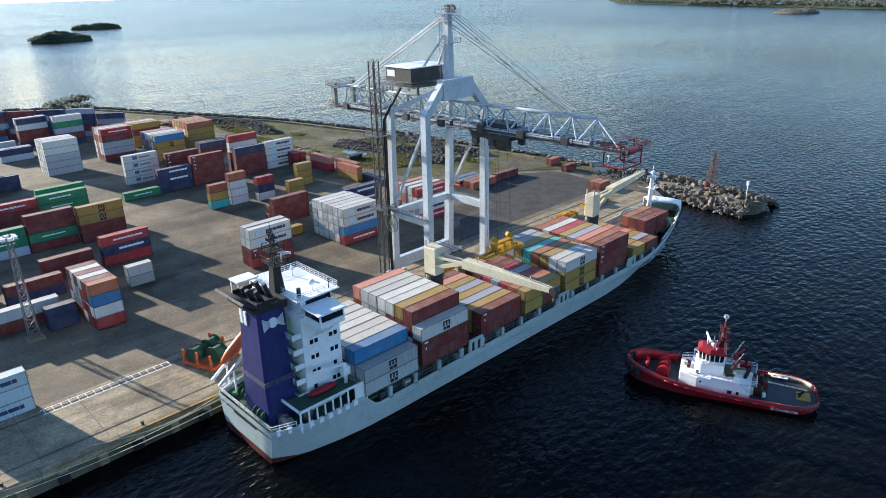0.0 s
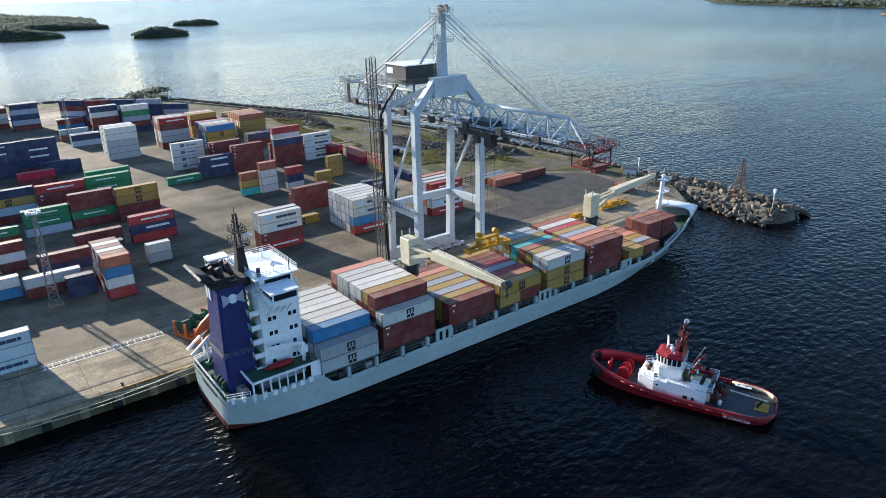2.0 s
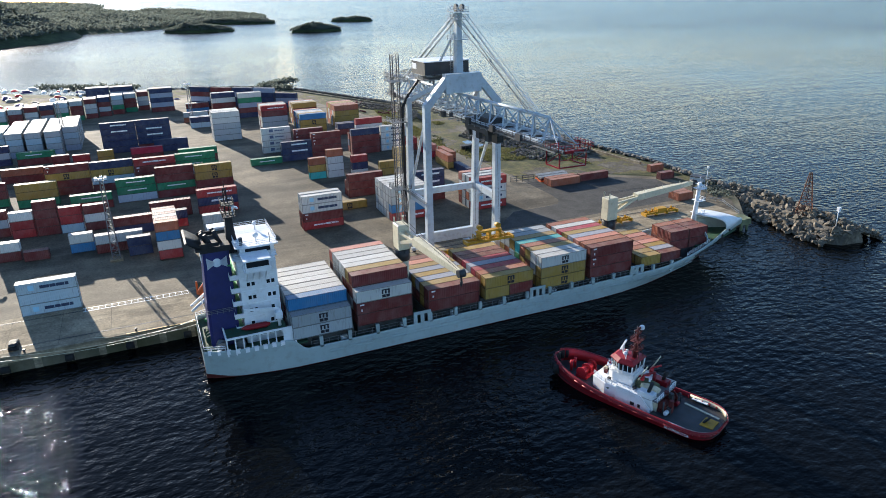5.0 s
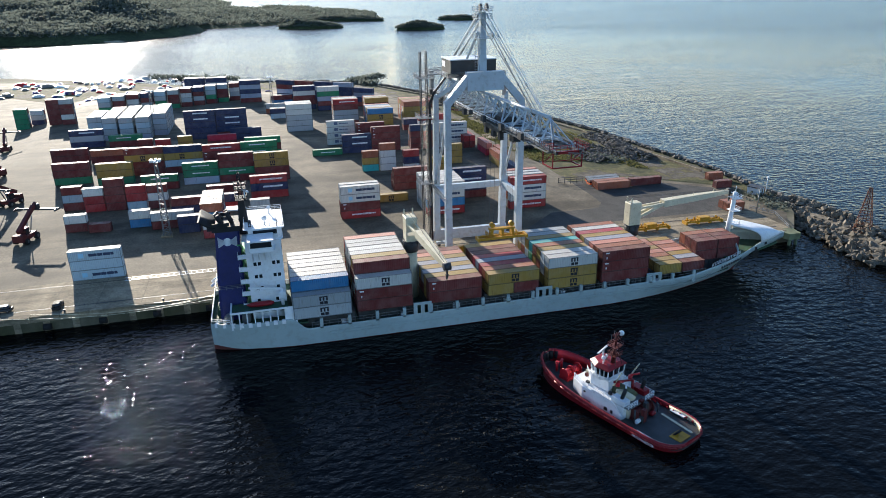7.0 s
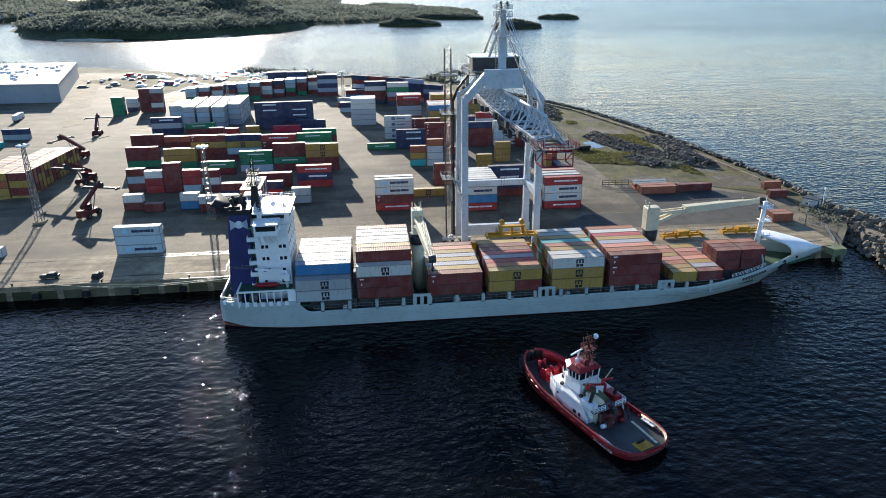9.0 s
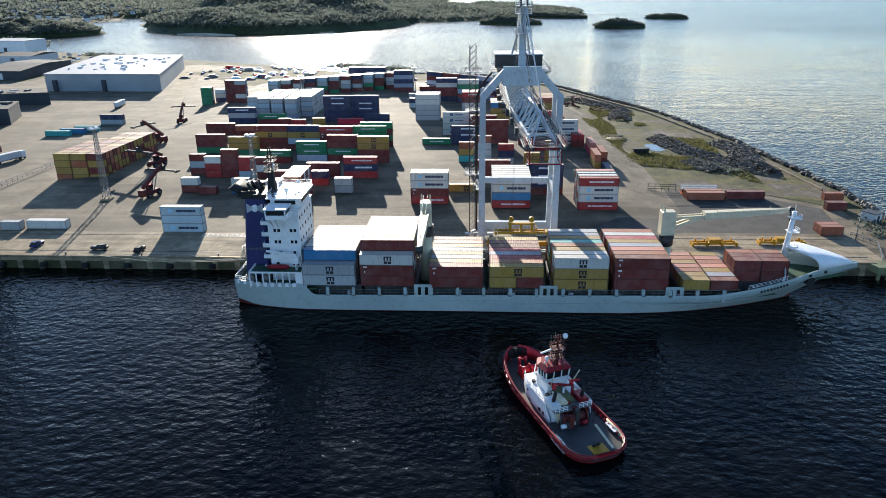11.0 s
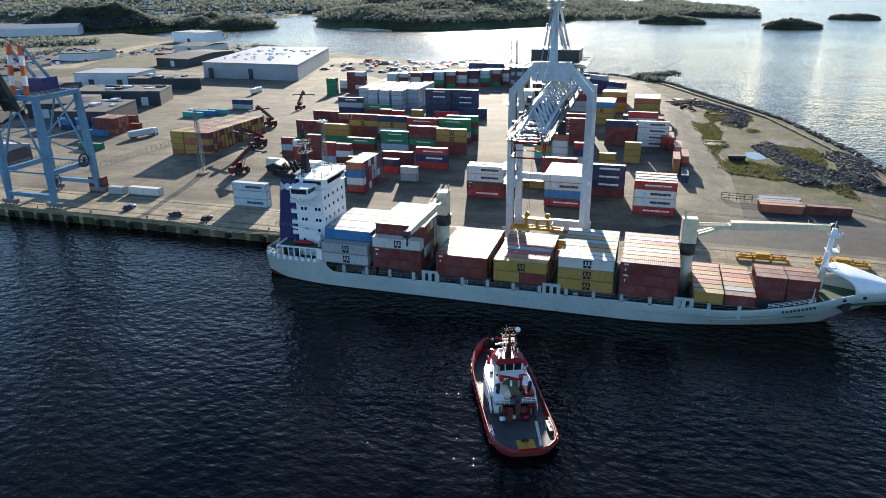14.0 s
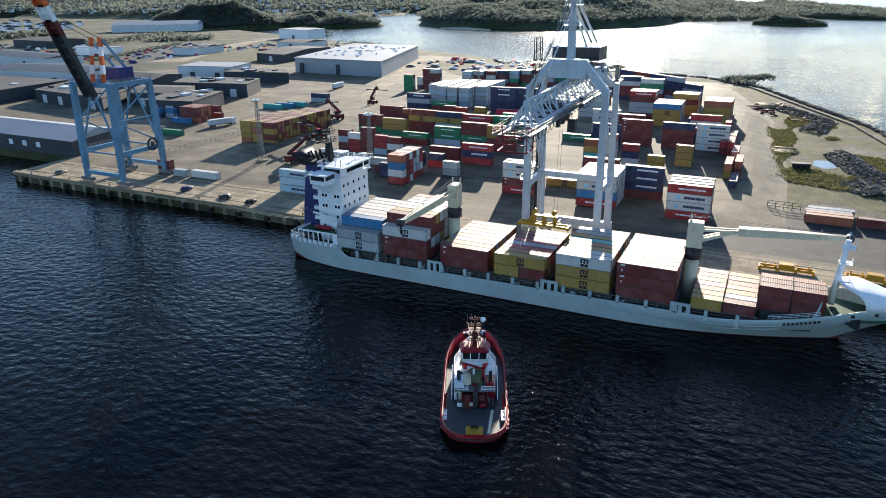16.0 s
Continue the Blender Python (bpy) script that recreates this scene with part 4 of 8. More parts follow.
    # hatch coamings under each bay
    for y0, y1 in ((59.5, 72.0), (72.8, 85.2), (88.2, 100.8), (101.6, 114.4), (116.0, 129.0), (129.8, 142.4), (144.8, 157.6), (158.4, 166.0)):
        bm = bmesh.new()
        w = 8.6 if y1 < 146 else 7.0 if y1 < 158 else 5.2
        box(bm, SX - w, SX + w, y0, y1, -0.5, 2.1 if y1 < 158 else 3.6)
        for k in range(5):
            y = y0 + (y1 - y0) * (k + 0.5) / 5
            box(bm, SX + w, SX + w + 0.2, y - 0.15, y + 0.15, -0.4, 2.0)
        sp("hatch_coaming", bm, M_HATCH)
    # stanchions that carry the outboard stacks, with portals between bays
    for k in range(16):
        y = 64.5 + k * 6.0
        if y > 157:
            continue
        for s in (-1, 1):
            bm = bmesh.new()
            x = SX + s * (half_beam(y) - 0.3)
            box(bm, x - 0.3, x + 0.3, y - 0.35, y + 0.35, -0.4, 2.45)
            sp("stanchion", bm, M_HULL)
    for y in (86.6, 115.2, 143.4):
        for s in (-1, 1):
            bm = bmesh.new()
            x = SX + s * (half_beam(y) - 0.22)
            for d in (-1.6, 0.0, 1.6):
                box(bm, x - 0.15, x + 0.15, y + d - 0.4, y + d + 0.4, 0.2, 3.2)
            box(bm, x - 0.14, x + 0.14, y - 2.0, y + 2.0, 2.6, 3.22)
            sp("portal", bm, M_HULL)
    for s in (-1, 1):
        for y0, y1 in ((62.5, 84.6), (88.6, 113.2), (117.2, 141.4), (145.4, 158.0)):
            bm = bmesh.new()
            n = 6
            pts = [(SX + s * (half_beam(y0 + (y1 - y0) * k / n) - 0.45), y0 + (y1 - y0) * k / n, -0.35 + 0.8 * ((y0 + (y1 - y0) * k / n) - 61.8) / 88.2) for k in range(n + 1)]
            rail(bm, pts, 1.9, 1.6, 0.05, 3)
            sp("side_rail", bm, M_STEEL)
        rng = random.Random(7)
        for k in range(15):
            y = 63.5 + k * 6.2 + rng.uniform(-1, 1)
            bm = bmesh.new()
            x = SX + s * 9.4
            box(bm, x - 0.4, x + 0.4, y, y + rng.uniform(0.9, 1.8), -0.4, rng.uniform(0.6, 1.3))
            sp("deck_locker", bm, M_WHITE if k % 2 else M_HATCH)


ship_hull()


def windows(parent, xs, ys, zs, w=0.62, h=0.75, axis="x"):
    for x in xs:
        for y in ys:
            for z in zs:
                bm = bmesh.new()
                if axis == "x":
                    box(bm, x - 0.03, x + 0.03, y - w / 2, y + w / 2, z, z + h)
                else:
                    box(bm, x - w / 2, x + w / 2, y - 0.03, y + 0.03, z, z + h)
                sp("window", bm, M_GLASS, parent)


def ship_house():
    x0, x1, y0, y1 = -99.2, -86.0, 50.6, 57.9
    bm = bmesh.new()
    box(bm, x0, x1, y0, y1, 2.0, 19.4)
    block = make("superstructure", bm, M_WHITE)
    block.parent, block.matrix_parent_inverse = ship, ship_inv
    tagged(block, "white accommodation block with small square windows")
    for k in range(6):
        z = 4.9 + k * 2.75
        bm = bmesh.new()
        box(bm, x0 - 0.05, x1 + 0.05, y0 - 0.05, y1 + 0.05, z, z + 0.10)
        sp("deck_ledge", bm, M_WHITE, block)
    for k, z in enumerate((5.9, 8.7, 11.4, 14.2)):
        windows(block, [x1 + 0.03], [52.2, 53.1] if k else [52.2], [z])
        windows(block, [x1 + 0.03], [56.0, 56.9] if k != 1 else [56.4], [z])
    for z in (8.7, 11.4, 14.2, 16.9):
        windows(block, [-97.2, -94.6, -92.0, -89.4, -87.4], [y1 + 0.03], [z], 0.6, 0.8, "y")
    # bridge deck with wings
    bm = bmesh.new()
    box(bm, -103.0, -82.4, 51.4, 56.6, 18.3, 18.55)
    box(bm, -98.5, -86.6, 50.0, 58.4, 19.4, 19.62)
    sp("bridge_deck", bm, M_WHITE, block)
    for s in (-1, 1):
        bm = bmesh.new()
        xo = SX + s * 8.4
        prism(bm, [(xo - 2.3, 51.6), (xo + 2.3, 51.6), (xo + 2.3, 56.2), (xo - 2.3, 56.2)], 18.5, 19.5)
        sp("bridge_wing", bm, M_WHITE, block)
        bm = bmesh.new()
        box(bm, xo - 2.5, xo + 2.5, 51.3, 56.5, 20.75, 21.0)
        sp("wing_canopy", bm, M_WHITE, block)
        for a, b in ((-2.2, 51.7), (2.2, 51.7), (2.2, 56.1), (-2.2, 56.1)):
            bm = bmesh.new()
            box(bm, xo + a - 0.12, xo + a + 0.12, b - 0.12, b + 0.12, 19.4, 20.8)
            sp("canopy_post", bm, M_WHITE, block)
        for k in range(4):                                     # sloping brackets below the wing
            bm = bmesh.new()
            beam(bm, (SX + s * 6.5, 52 + k * 1.2, 15.4), (SX + s * 9.6, 52 + k * 1.2, 18.3), 0.22)
            sp("wing_bracket", bm, M_WHITE, block)
        bm = bmesh.new()
        box(bm, xo - 2.15, xo + 2.15, 51.75, 56.05, 19.5, 20.74)
        sp("wing_glazing", bm, M_GLASS, block)
    bm = bmesh.new()
    prism(bm, [(-98.2, 51.5), (-87.0, 51.5), (-87.0, 57.4), (-88.5, 58.3), (-96.5, 58.3), (-98.2, 57.4)], 19.62, 21.9)
    box(bm, -98.8, -86.4, 50.6, 58.8, 21.9, 22.1)
    sp("wheelhouse", bm, M_WHITE, block)
    bm = bmesh.new()
    box(bm, -98.25, -86.95, 52.5, 57.3, 20.5, 21.5)
    box(bm, -96.4, -88.6, 57.0, 58.34, 20.5, 21.5)
    sp("wheelhouse_glazing", bm, M_GLASS, block)
    bm = bmesh.new()
    rail(bm, [(-98.6, 50.8, 22.1), (-86.6, 50.8, 22.1), (-86.6, 58.6, 22.1), (-98.6, 58.6, 22.1), (-98.6, 50.8, 22.1)], 1.1, 1.3, 0.03, 3)
    rail(bm, [(-86.6, 50.2, 19.62), (-86.6, 58.2, 19.62)], 1.1, 1.3, 0.03, 3)
    sp("top_rail", bm, M_WHITE, block)
    for x, y, r in ((-88.6, 55.0, 0.55), (-96.0, 56.0, 0.4)):
        bm = bmesh.new()
        tube(bm, (x, y, 22.1), (x, y, 23.2), 0.12)
        bmesh.ops.create_uvsphere(bm, u_segments=12, v_segments=8, radius=r, matrix=Matrix.Translation((x, y, 23.5)))
        sp("satellite_dome", bm, M_WHITE, block)
    bm = bmesh.new()
    tube(bm, (-87.4, 57.4, 22.1), (-87.4, 57.4, 24.0), 0.09)
    sp("vent_post", bm, M_DARKSTEEL, block)
    bm = bmesh.new()
    tube(bm, (-87.9, 52.0, 22.1), (-87.9, 52.0, 23.6), 0.35)
    sp("vent_post", bm, M_DARKSTEEL, block)
    # signal mast: stout black post, railed platform, light lattice above
    mx, my = -92.3, 50.7
    bm = bmesh.new()
    loft(bm, [[(mx + a * w, my + b * d, z) for a, b in ((-1, -1), (1, -1), (1, 1), (-1, 1))] for z, w, d in ((19.6, 1.25, 1.3), (22.4, 0.95, 0.95), (27.2, 0.55, 0.6))], close=True)
    for f in bm.faces:
        f.smooth = False
    sp("mast_post", bm, M_BLACK, block)
    for z, w in ((27.2, 2.1), (29.4, 1.3)):
        bm = bmesh.new()
        box(bm, mx - w, mx + w, my - 1.1, my + 1.3, z - 0.06, z + 0.06)
        rail(bm, [(mx - w, my - 1.1, z), (mx + w, my - 1.1, z), (mx + w, my + 1.3, z), (mx - w, my + 1.3, z), (mx - w, my - 1.1, z)], 1.0, 0.9, 0.04, 2)
        sp("mast_platform", bm, M_BLACK, block)
    bm = bmesh.new()
    for sx in (-0.4, 0.4):
        for sy in (-0.4, 0.4):
            beam(bm, (mx + sx, my + sy, 27.2), (mx + sx * 0.5, my + sy * 0.5, 32.6), 0.11)
    for k in range(7):
        z = 27.4 + k * 0.74
        for sy in (-0.36, 0.36):
            beam(bm, (mx - 0.36, my + sy, z), (mx + 0.34, my + sy * 0.9, z + 0.74), 0.06)
            beam(bm, (mx + 0.36, my + sy, z), (mx - 0.34, my + sy * 0.9, z + 0.74), 0.06)
    for z, w in ((30.6, 1.6), (31.8, 1.1)):
        beam(bm, (mx - w, my, z), (mx + w, my, z), 0.10)
        for x in (-w, w):
            tube(bm, (mx + x, my, z), (mx + x, my, z + 0.5), 0.12, n=8)
    tube(bm, (mx, my, 32.4), (mx, my, 34.0), 0.05)
    sp("signal_mast", bm, M_BLACK, block)
    bm = bmesh.new()
    tube(bm, (mx + 0.9, my + 0.9, 27.2), (mx + 0.9, my + 0.9, 29.0), 0.14)
    beam(bm, (mx - 0.6, my + 0.2, 29.1), (mx + 2.6, my + 1.7, 29.1), 0.26, 0.34)
    sp("radar_scanner", bm, M_WHITE, block)
    # outside stairs and galleries on the aft side
    for k in range(5):
        z = 4.7 + k * 2.75
        bm = bmesh.new()
        box(bm, -98.0, -86.2, 48.9, 50.6, z, z + 0.12)
        sp("gallery", bm, M_GREEN, block, "green-painted gallery floor")
        bm = bmesh.new()
        rail(bm, [(-98.0, 48.95, z + 0.1), (-86.25, 48.95, z + 0.1), (-86.25, 50.5, z + 0.1)], 1.0, 1.2, 0.03, 3)
        box(bm, -86.35, -86.2, 48.9, 50.6, z, z + 1.0)
        sp("gallery_rail", bm, M_WHITE, block)
        bm = bmesh.new()
        a, b = ((-88.0, 49.4, z + 0.1), (-91.2, 49.4, z + 2.75)) if k % 2 else ((-91.2, 49.4, z + 0.1), (-88.0, 49.4, z + 2.75))
        beam(bm, a, b, 0.8, 0.12)
        sp("stair", bm, M_GREEN, block)
    bm = bmesh.new()
    box(bm, -99.0, -97.0, 46.6, 50.2, 19.8, 20.0)
    box(bm, -101.5, -98.6, 47.0, 50.8, 22.6, 22.9)
    for a, b in ((-101.3, 47.2), (-98.8, 47.2), (-101.3, 50.6), (-98.8, 50.6)):
        beam(bm, (a, b, 19.8), (a, b, 22.6), 0.15)
    sp("canopy", bm, M_WHITE, block, "white flat canopy on posts")


ship_house()


def ship_funnel():
    bm = bmesh.new()
    rings = []
    for z, a0, a1, b0, b1 in ((2.0, -95.6, -87.0, 43.9, 49.6), (9.0, -95.4, -87.6, 44.1, 49.6), (21.4, -95.0, -88.8, 44.9, 49.7)):
        rings.append([(a0, b0 + 0.5, z), (a0 + 0.5, b0, z), (a1 - 0.5, b0, z), (a1, b0 + 0.5, z), (a1, b1 - 0.3, z), (a1 - 0.3, b1, z), (a0 + 0.3, b1, z), (a0, b1 - 0.3, z)])
    loft(bm, rings, close=True)
    for f in bm.faces:
        f.smooth = False
    funnel = make("funnel", bm, M_NAVY)
    funnel.parent, funnel.matrix_parent_inverse = ship, ship_inv
    tagged(funnel, "tall navy blue funnel casing with black top")
    bm = bmesh.new()
    box(bm, -95.6, -88.2, 44.4, 50.0, 21.4, 22.5)
    box(bm, -95.8, -88.0, 43.6, 44.4, 21.9, 22.5)
    lo = [(-95.8, 44.2, 22.4), (-88.0, 44.2, 22.4), (-88.0, 45.2, 22.4), (-95.8, 45.2, 22.4)]
    loft(bm, [lo, [(x + (0.5 if x > -90 else -0.5), y - 2.3, z + 1.7) for x, y, z in lo[:2]] + [(x + (0.5 if x > -90 else -0.5), y - 2.9, z + 1.9) for x, y, z in lo[2:]]], close=True)
    beam(bm, (-95.6, 44.6, 22.9), (-95.6, 48.0, 23.0), 0.15, 0.8)
    beam(bm, (-88.2, 44.6, 22.9), (-88.2, 48.0, 23.0), 0.15, 0.8)
    sp("funnel_top", bm, M_BLACK, funnel)
    for k, (x, y) in enumerate(((-93.8, 46.2), (-91.8, 46.0), (-90.0, 46.6), (-92.8, 48.2), (-90.6, 48.4))):
        bm = bmesh.new()
        tube(bm, (x, y, 22.4), (x, y - 0.9, 24.2 + 0.2 * k), 0.42, 0.36, 12)
        sp("exhaust_pipe", bm, M_BLACK, funnel)
    # plain bow-tie emblem on the starboard side, and white side stripes aft
    for sy, name in ((46.0, "emblem"), (48.4, "emblem")):
        bm = bmesh.new()
        s = -1 if sy < 47 else 1
        q = [(0, 47.2 + s * 0.5, 19.4), (0, 47.2 + s * 1.9, 20.3), (0, 47.2 + s * 1.9, 18.0), (0, 47.2 + s * 0.5, 18.8)]
        for lo in (0.0,):
            bm.faces.new([bm.verts.new((-88.62 + (21.4 - z) * 0.105, y, z)) for _, y, z in (q if s > 0 else q[::-1])])
        bmesh.ops.solidify(bm, geom=bm.faces[:], thickness=0.12)
        sp(name, bm, M_WHITE, funnel)
    bm = bmesh.new()
    tube(bm, (-88.75, 47.2, 19.1), (-88.45, 47.2, 19.1), 0.85, n=20)
    sp("emblem_ring", bm, M_WHITE, funnel)
    for x in (-94.2, -92.9):
        bm = bmesh.new()
        box(bm, x, x + 0.7, 44.55, 44.75, 18.2, 20.6)
        sp("stripe", bm, M_WHITE, funnel)
    bm = bmesh.new()
    rail(bm, [(-94.8, 43.6, 9.0), (-87.0, 43.6, 9.0), (-87.0, 49.2, 9.0)], 1.0, 1.2, 0.03, 3)
    sp("funnel_gallery", bm, M_STEEL, funnel)


ship_funnel()


def deck_crane(x, y, z, tip, label):
    crane = thing("deck_crane", pose(x, y, 0), label, "crane")
    crane.parent, crane.matrix_parent_inverse = ship, ship_inv
    del crane["category"]
    inv = crane.matrix_basis.inverted()

    def cp(name, bm, mat):
        ob = make(name, bm, mat)
        ob.parent, ob.matrix_parent_inverse = crane, inv
        return ob
    bm = bmesh.new()
    tube(bm, (x, y, -0.4), (x, y, z - 9.2), 1.45, n=20)
    cp("pedestal", bm, M_CREAM)
    bm = bmesh.new()
    tube(bm, (x, y, z - 9.2), (x, y, z - 6.6), 1.75, n=20)
    rail(bm, [(x + 1.9 * math.cos(a), y + 1.9 * math.sin(a), z - 7.6) for a in [k * math.tau / 8 for k in range(9)]], 1.0, 1.2, 0.04)
    cp("slewing_ring", bm, M_DARKSTEEL)
    bm = bmesh.new()
    d = (Vector(tip) - Vector((x, y, tip[2]))).normalized()
    side = Vector((-d.y, d.x, 0))
    c = Vector((x, y, 0))
    rings = [[(c + d * a + side * b).to_tuple()[:2] + (zz,) for a, b in ((-1.7, -1.3), (1.6, -1.3), (1.6, 1.3), (-1.7, 1.3))] for zz in (z - 6.6, z - 0.8)]
    loft(bm, rings, close=True)
    for b in (-1.0, 1.0):
        p = c + side * b - d * 1.2
        beam(bm, (*p.to_tuple()[:2], z - 0.9), (*p.to_tuple()[:2], z + 0.6), 0.35)
    for f in bm.faces:
        f.smooth = False
    bmesh.ops.bevel(bm, geom=bm.edges[:], offset=0.15, segments=1, affect="EDGES")
    cp("tower", bm, M_CREAM)
    bm = bmesh.new()
    root = Vector((x, y, z - 3.4)) + d * 1.5
    end = Vector(tip)
    mid = root.lerp(end, 0.25) + Vector((0, 0, 0.8))
    for s in (-0.85, 0.85):
        beam(bm, root + side * s + Vector((0, 0, -1.2)), mid + side * s * 0.75, 0.5, 0.7)
        beam(bm, root + side * s + Vector((0, 0, 1.0)), mid + side * s * 0.75, 0.4, 0.5)
    rings = []
    for f, w, h in ((0.0, 1.0, 0.85), (0.5, 0.8, 0.75), (1.0, 0.45, 0.45)):
        p = mid.lerp(end, f)
        rings.append([(p + side * a * w + Vector((0, 0, b * h)))[:] for a, b in ((-1, -1), (1, -1), (1, 1), (-1, 1))])
    loft(bm, rings, close=True)
    for f in bm.faces:
        f.smooth = False
    for f in (0.15, 0.45, 0.75):
        p = mid.lerp(end, f) + Vector((0, 0, 0.7))
        beam(bm, p, p + Vector((0, 0, 0.7)), 0.12)
    cp("jib", bm, M_CREAM)
    bm = bmesh.new()
    tube(bm, end + side * 0.7, end - side * 0.7, 0.75, n=16)
    beam(bm, end, end - Vector((0, 0, 1.6)), 0.3)
    tube(bm, end - Vector((0, 0, 1.6)), end - Vector((0, 0, 2.6)), 0.35, 0.15)
    cp("hook_block", bm, M_DARKSTEEL)
    bm = bmesh.new()
    for s in (-0.5, 0.5):
        beam(bm, (c - d * 1.2 + side * s + Vector((0, 0, z + 0.5))), end + Vector((0, 0, 0.5)) + side * s * 0.5, 0.06)
    cp("hoist_wire", bm, M_DARKSTEEL)


deck_crane(-93.2, 86.7, 20.3, (-64.0, 87.6, 18.6), "cream deck crane with jib slewed outboard")
deck_crane(-94.2, 143.6, 18.0, (-96.4, 172.6, 16.8), "cream deck crane with jib stowed forward")


def ship_bow():
    # white whaleback over the forecastle, open aft in a raked arch
    bm = bmesh.new()
    rings = []
    for f in (0.0, 0.12, 0.25, 0.4, 0.55, 0.7, 0.85, 1.0):
        ring = []
        for k in range(17):
            a = math.pi * k / 16
            y0 = 171.6 + 5.0 * abs(math.cos(a)) ** 1.5
            y = y0 + (186.6 - y0) * f
            ring.append((SX + (half_beam(y) + 0.03) * math.cos(a), y, sheer(y) - 0.05 + 4.3 * (1 - f) ** 0.75 * math.sin(a) ** 0.75))
        rings.append(ring)
    loft(bm, rings, caps=False)
    bmesh.ops.recalc_face_normals(bm, faces=bm.faces[:])
    bmesh.ops.solidify(bm, geom=bm.faces[:], thickness=-0.18)
    sp("whaleback", bm, M_WHITE, None, "white curved breakwater hood over the bow")
    bm = bmesh.new()
    for k in range(12):
        a, b = math.pi * k / 12, math.pi * (k + 1) / 12
        hb = half_beam(168.0) - 0.4
        beam(bm, (SX + hb * math.cos(a), 168 + 1.5 * math.sin(a), 3.4 + 3.6 * math.sin(a)), (SX + hb * math.cos(b), 168 + 1.5 * math.sin(b), 3.4 + 3.6 * math.sin(b)), 0.25, 0.7)
    sp("wave_wall", bm, M_HULL)
    for y in (174.5, 178.5):
        bm = bmesh.new()
        box(bm, SX + half_beam(y) - 0.15, SX + half_beam(y) + 0.06, y - 0.5, y + 0.5, sheer(y) - 1.0, sheer(y) - 0.4)
        sp("hawse_port", bm, M_BLACK)
    bm = bmesh.new()
    box(bm, SX + half_beam(176) - 1.6, SX + half_beam(176) - 0.1, 174.6, 176.2, 1.8, 3.4)
    beam(bm, (SX + half_beam(176) - 0.3, 176, 1.4), (SX + half_beam(176) - 0.1, 173.8, 2.6), 0.4)
    sp("anchor", bm, M_BLACK)
    bm = bmesh.new()
    tube(bm, (-93.6, 171.2, 3.4), (-93.6, 172.2, 17.4), 0.75, 0.5, 14)
    for z in (9.0, 12.5, 15.8):
        box(bm, -94.9, -92.2, 171.2, 173.6, z, z + 0.12)
        rail(bm, [(-92.2, 171.2, z), (-92.2, 173.6, z), (-94.9, 173.6, z)], 0.9, 0.9, 0.03)
    beam(bm, (-95.2, 172.2, 16.9), (-92.0, 172.2, 16.9), 0.2)
    tube(bm, (-93.6, 172.2, 17.4), (-93.6, 172.2, 19.0), 0.08)
    sp("foremast", bm, M_WHITE)
    bm = bmesh.new()
    rail(bm, [(SX + half_beam(y) - 0.3, y, sheer(y)) for y in (160, 163, 166, 169)], 1.0, 1.2, 0.03, 3)
    sp("bow_rail", bm, M_WHITE)
    for s in (-1, 1):
        for y, r in ((167.0, 0.9), (169.0, 0.7)):
            bm = bmesh.new()
            tube(bm, (SX + s * 3.0 - 1.2, y, 4.6), (SX + s * 3.0 + 1.2, y, 4.6), r, n=14)
            box(bm, SX + s * 3.0 - 1.4, SX + s * 3.0 + 1.4, y - 0.8, y + 0.8, 3.6, 4.1)
            sp("windlass", bm, M_DECK if s > 0 else M_CREAM)


ship_bow()


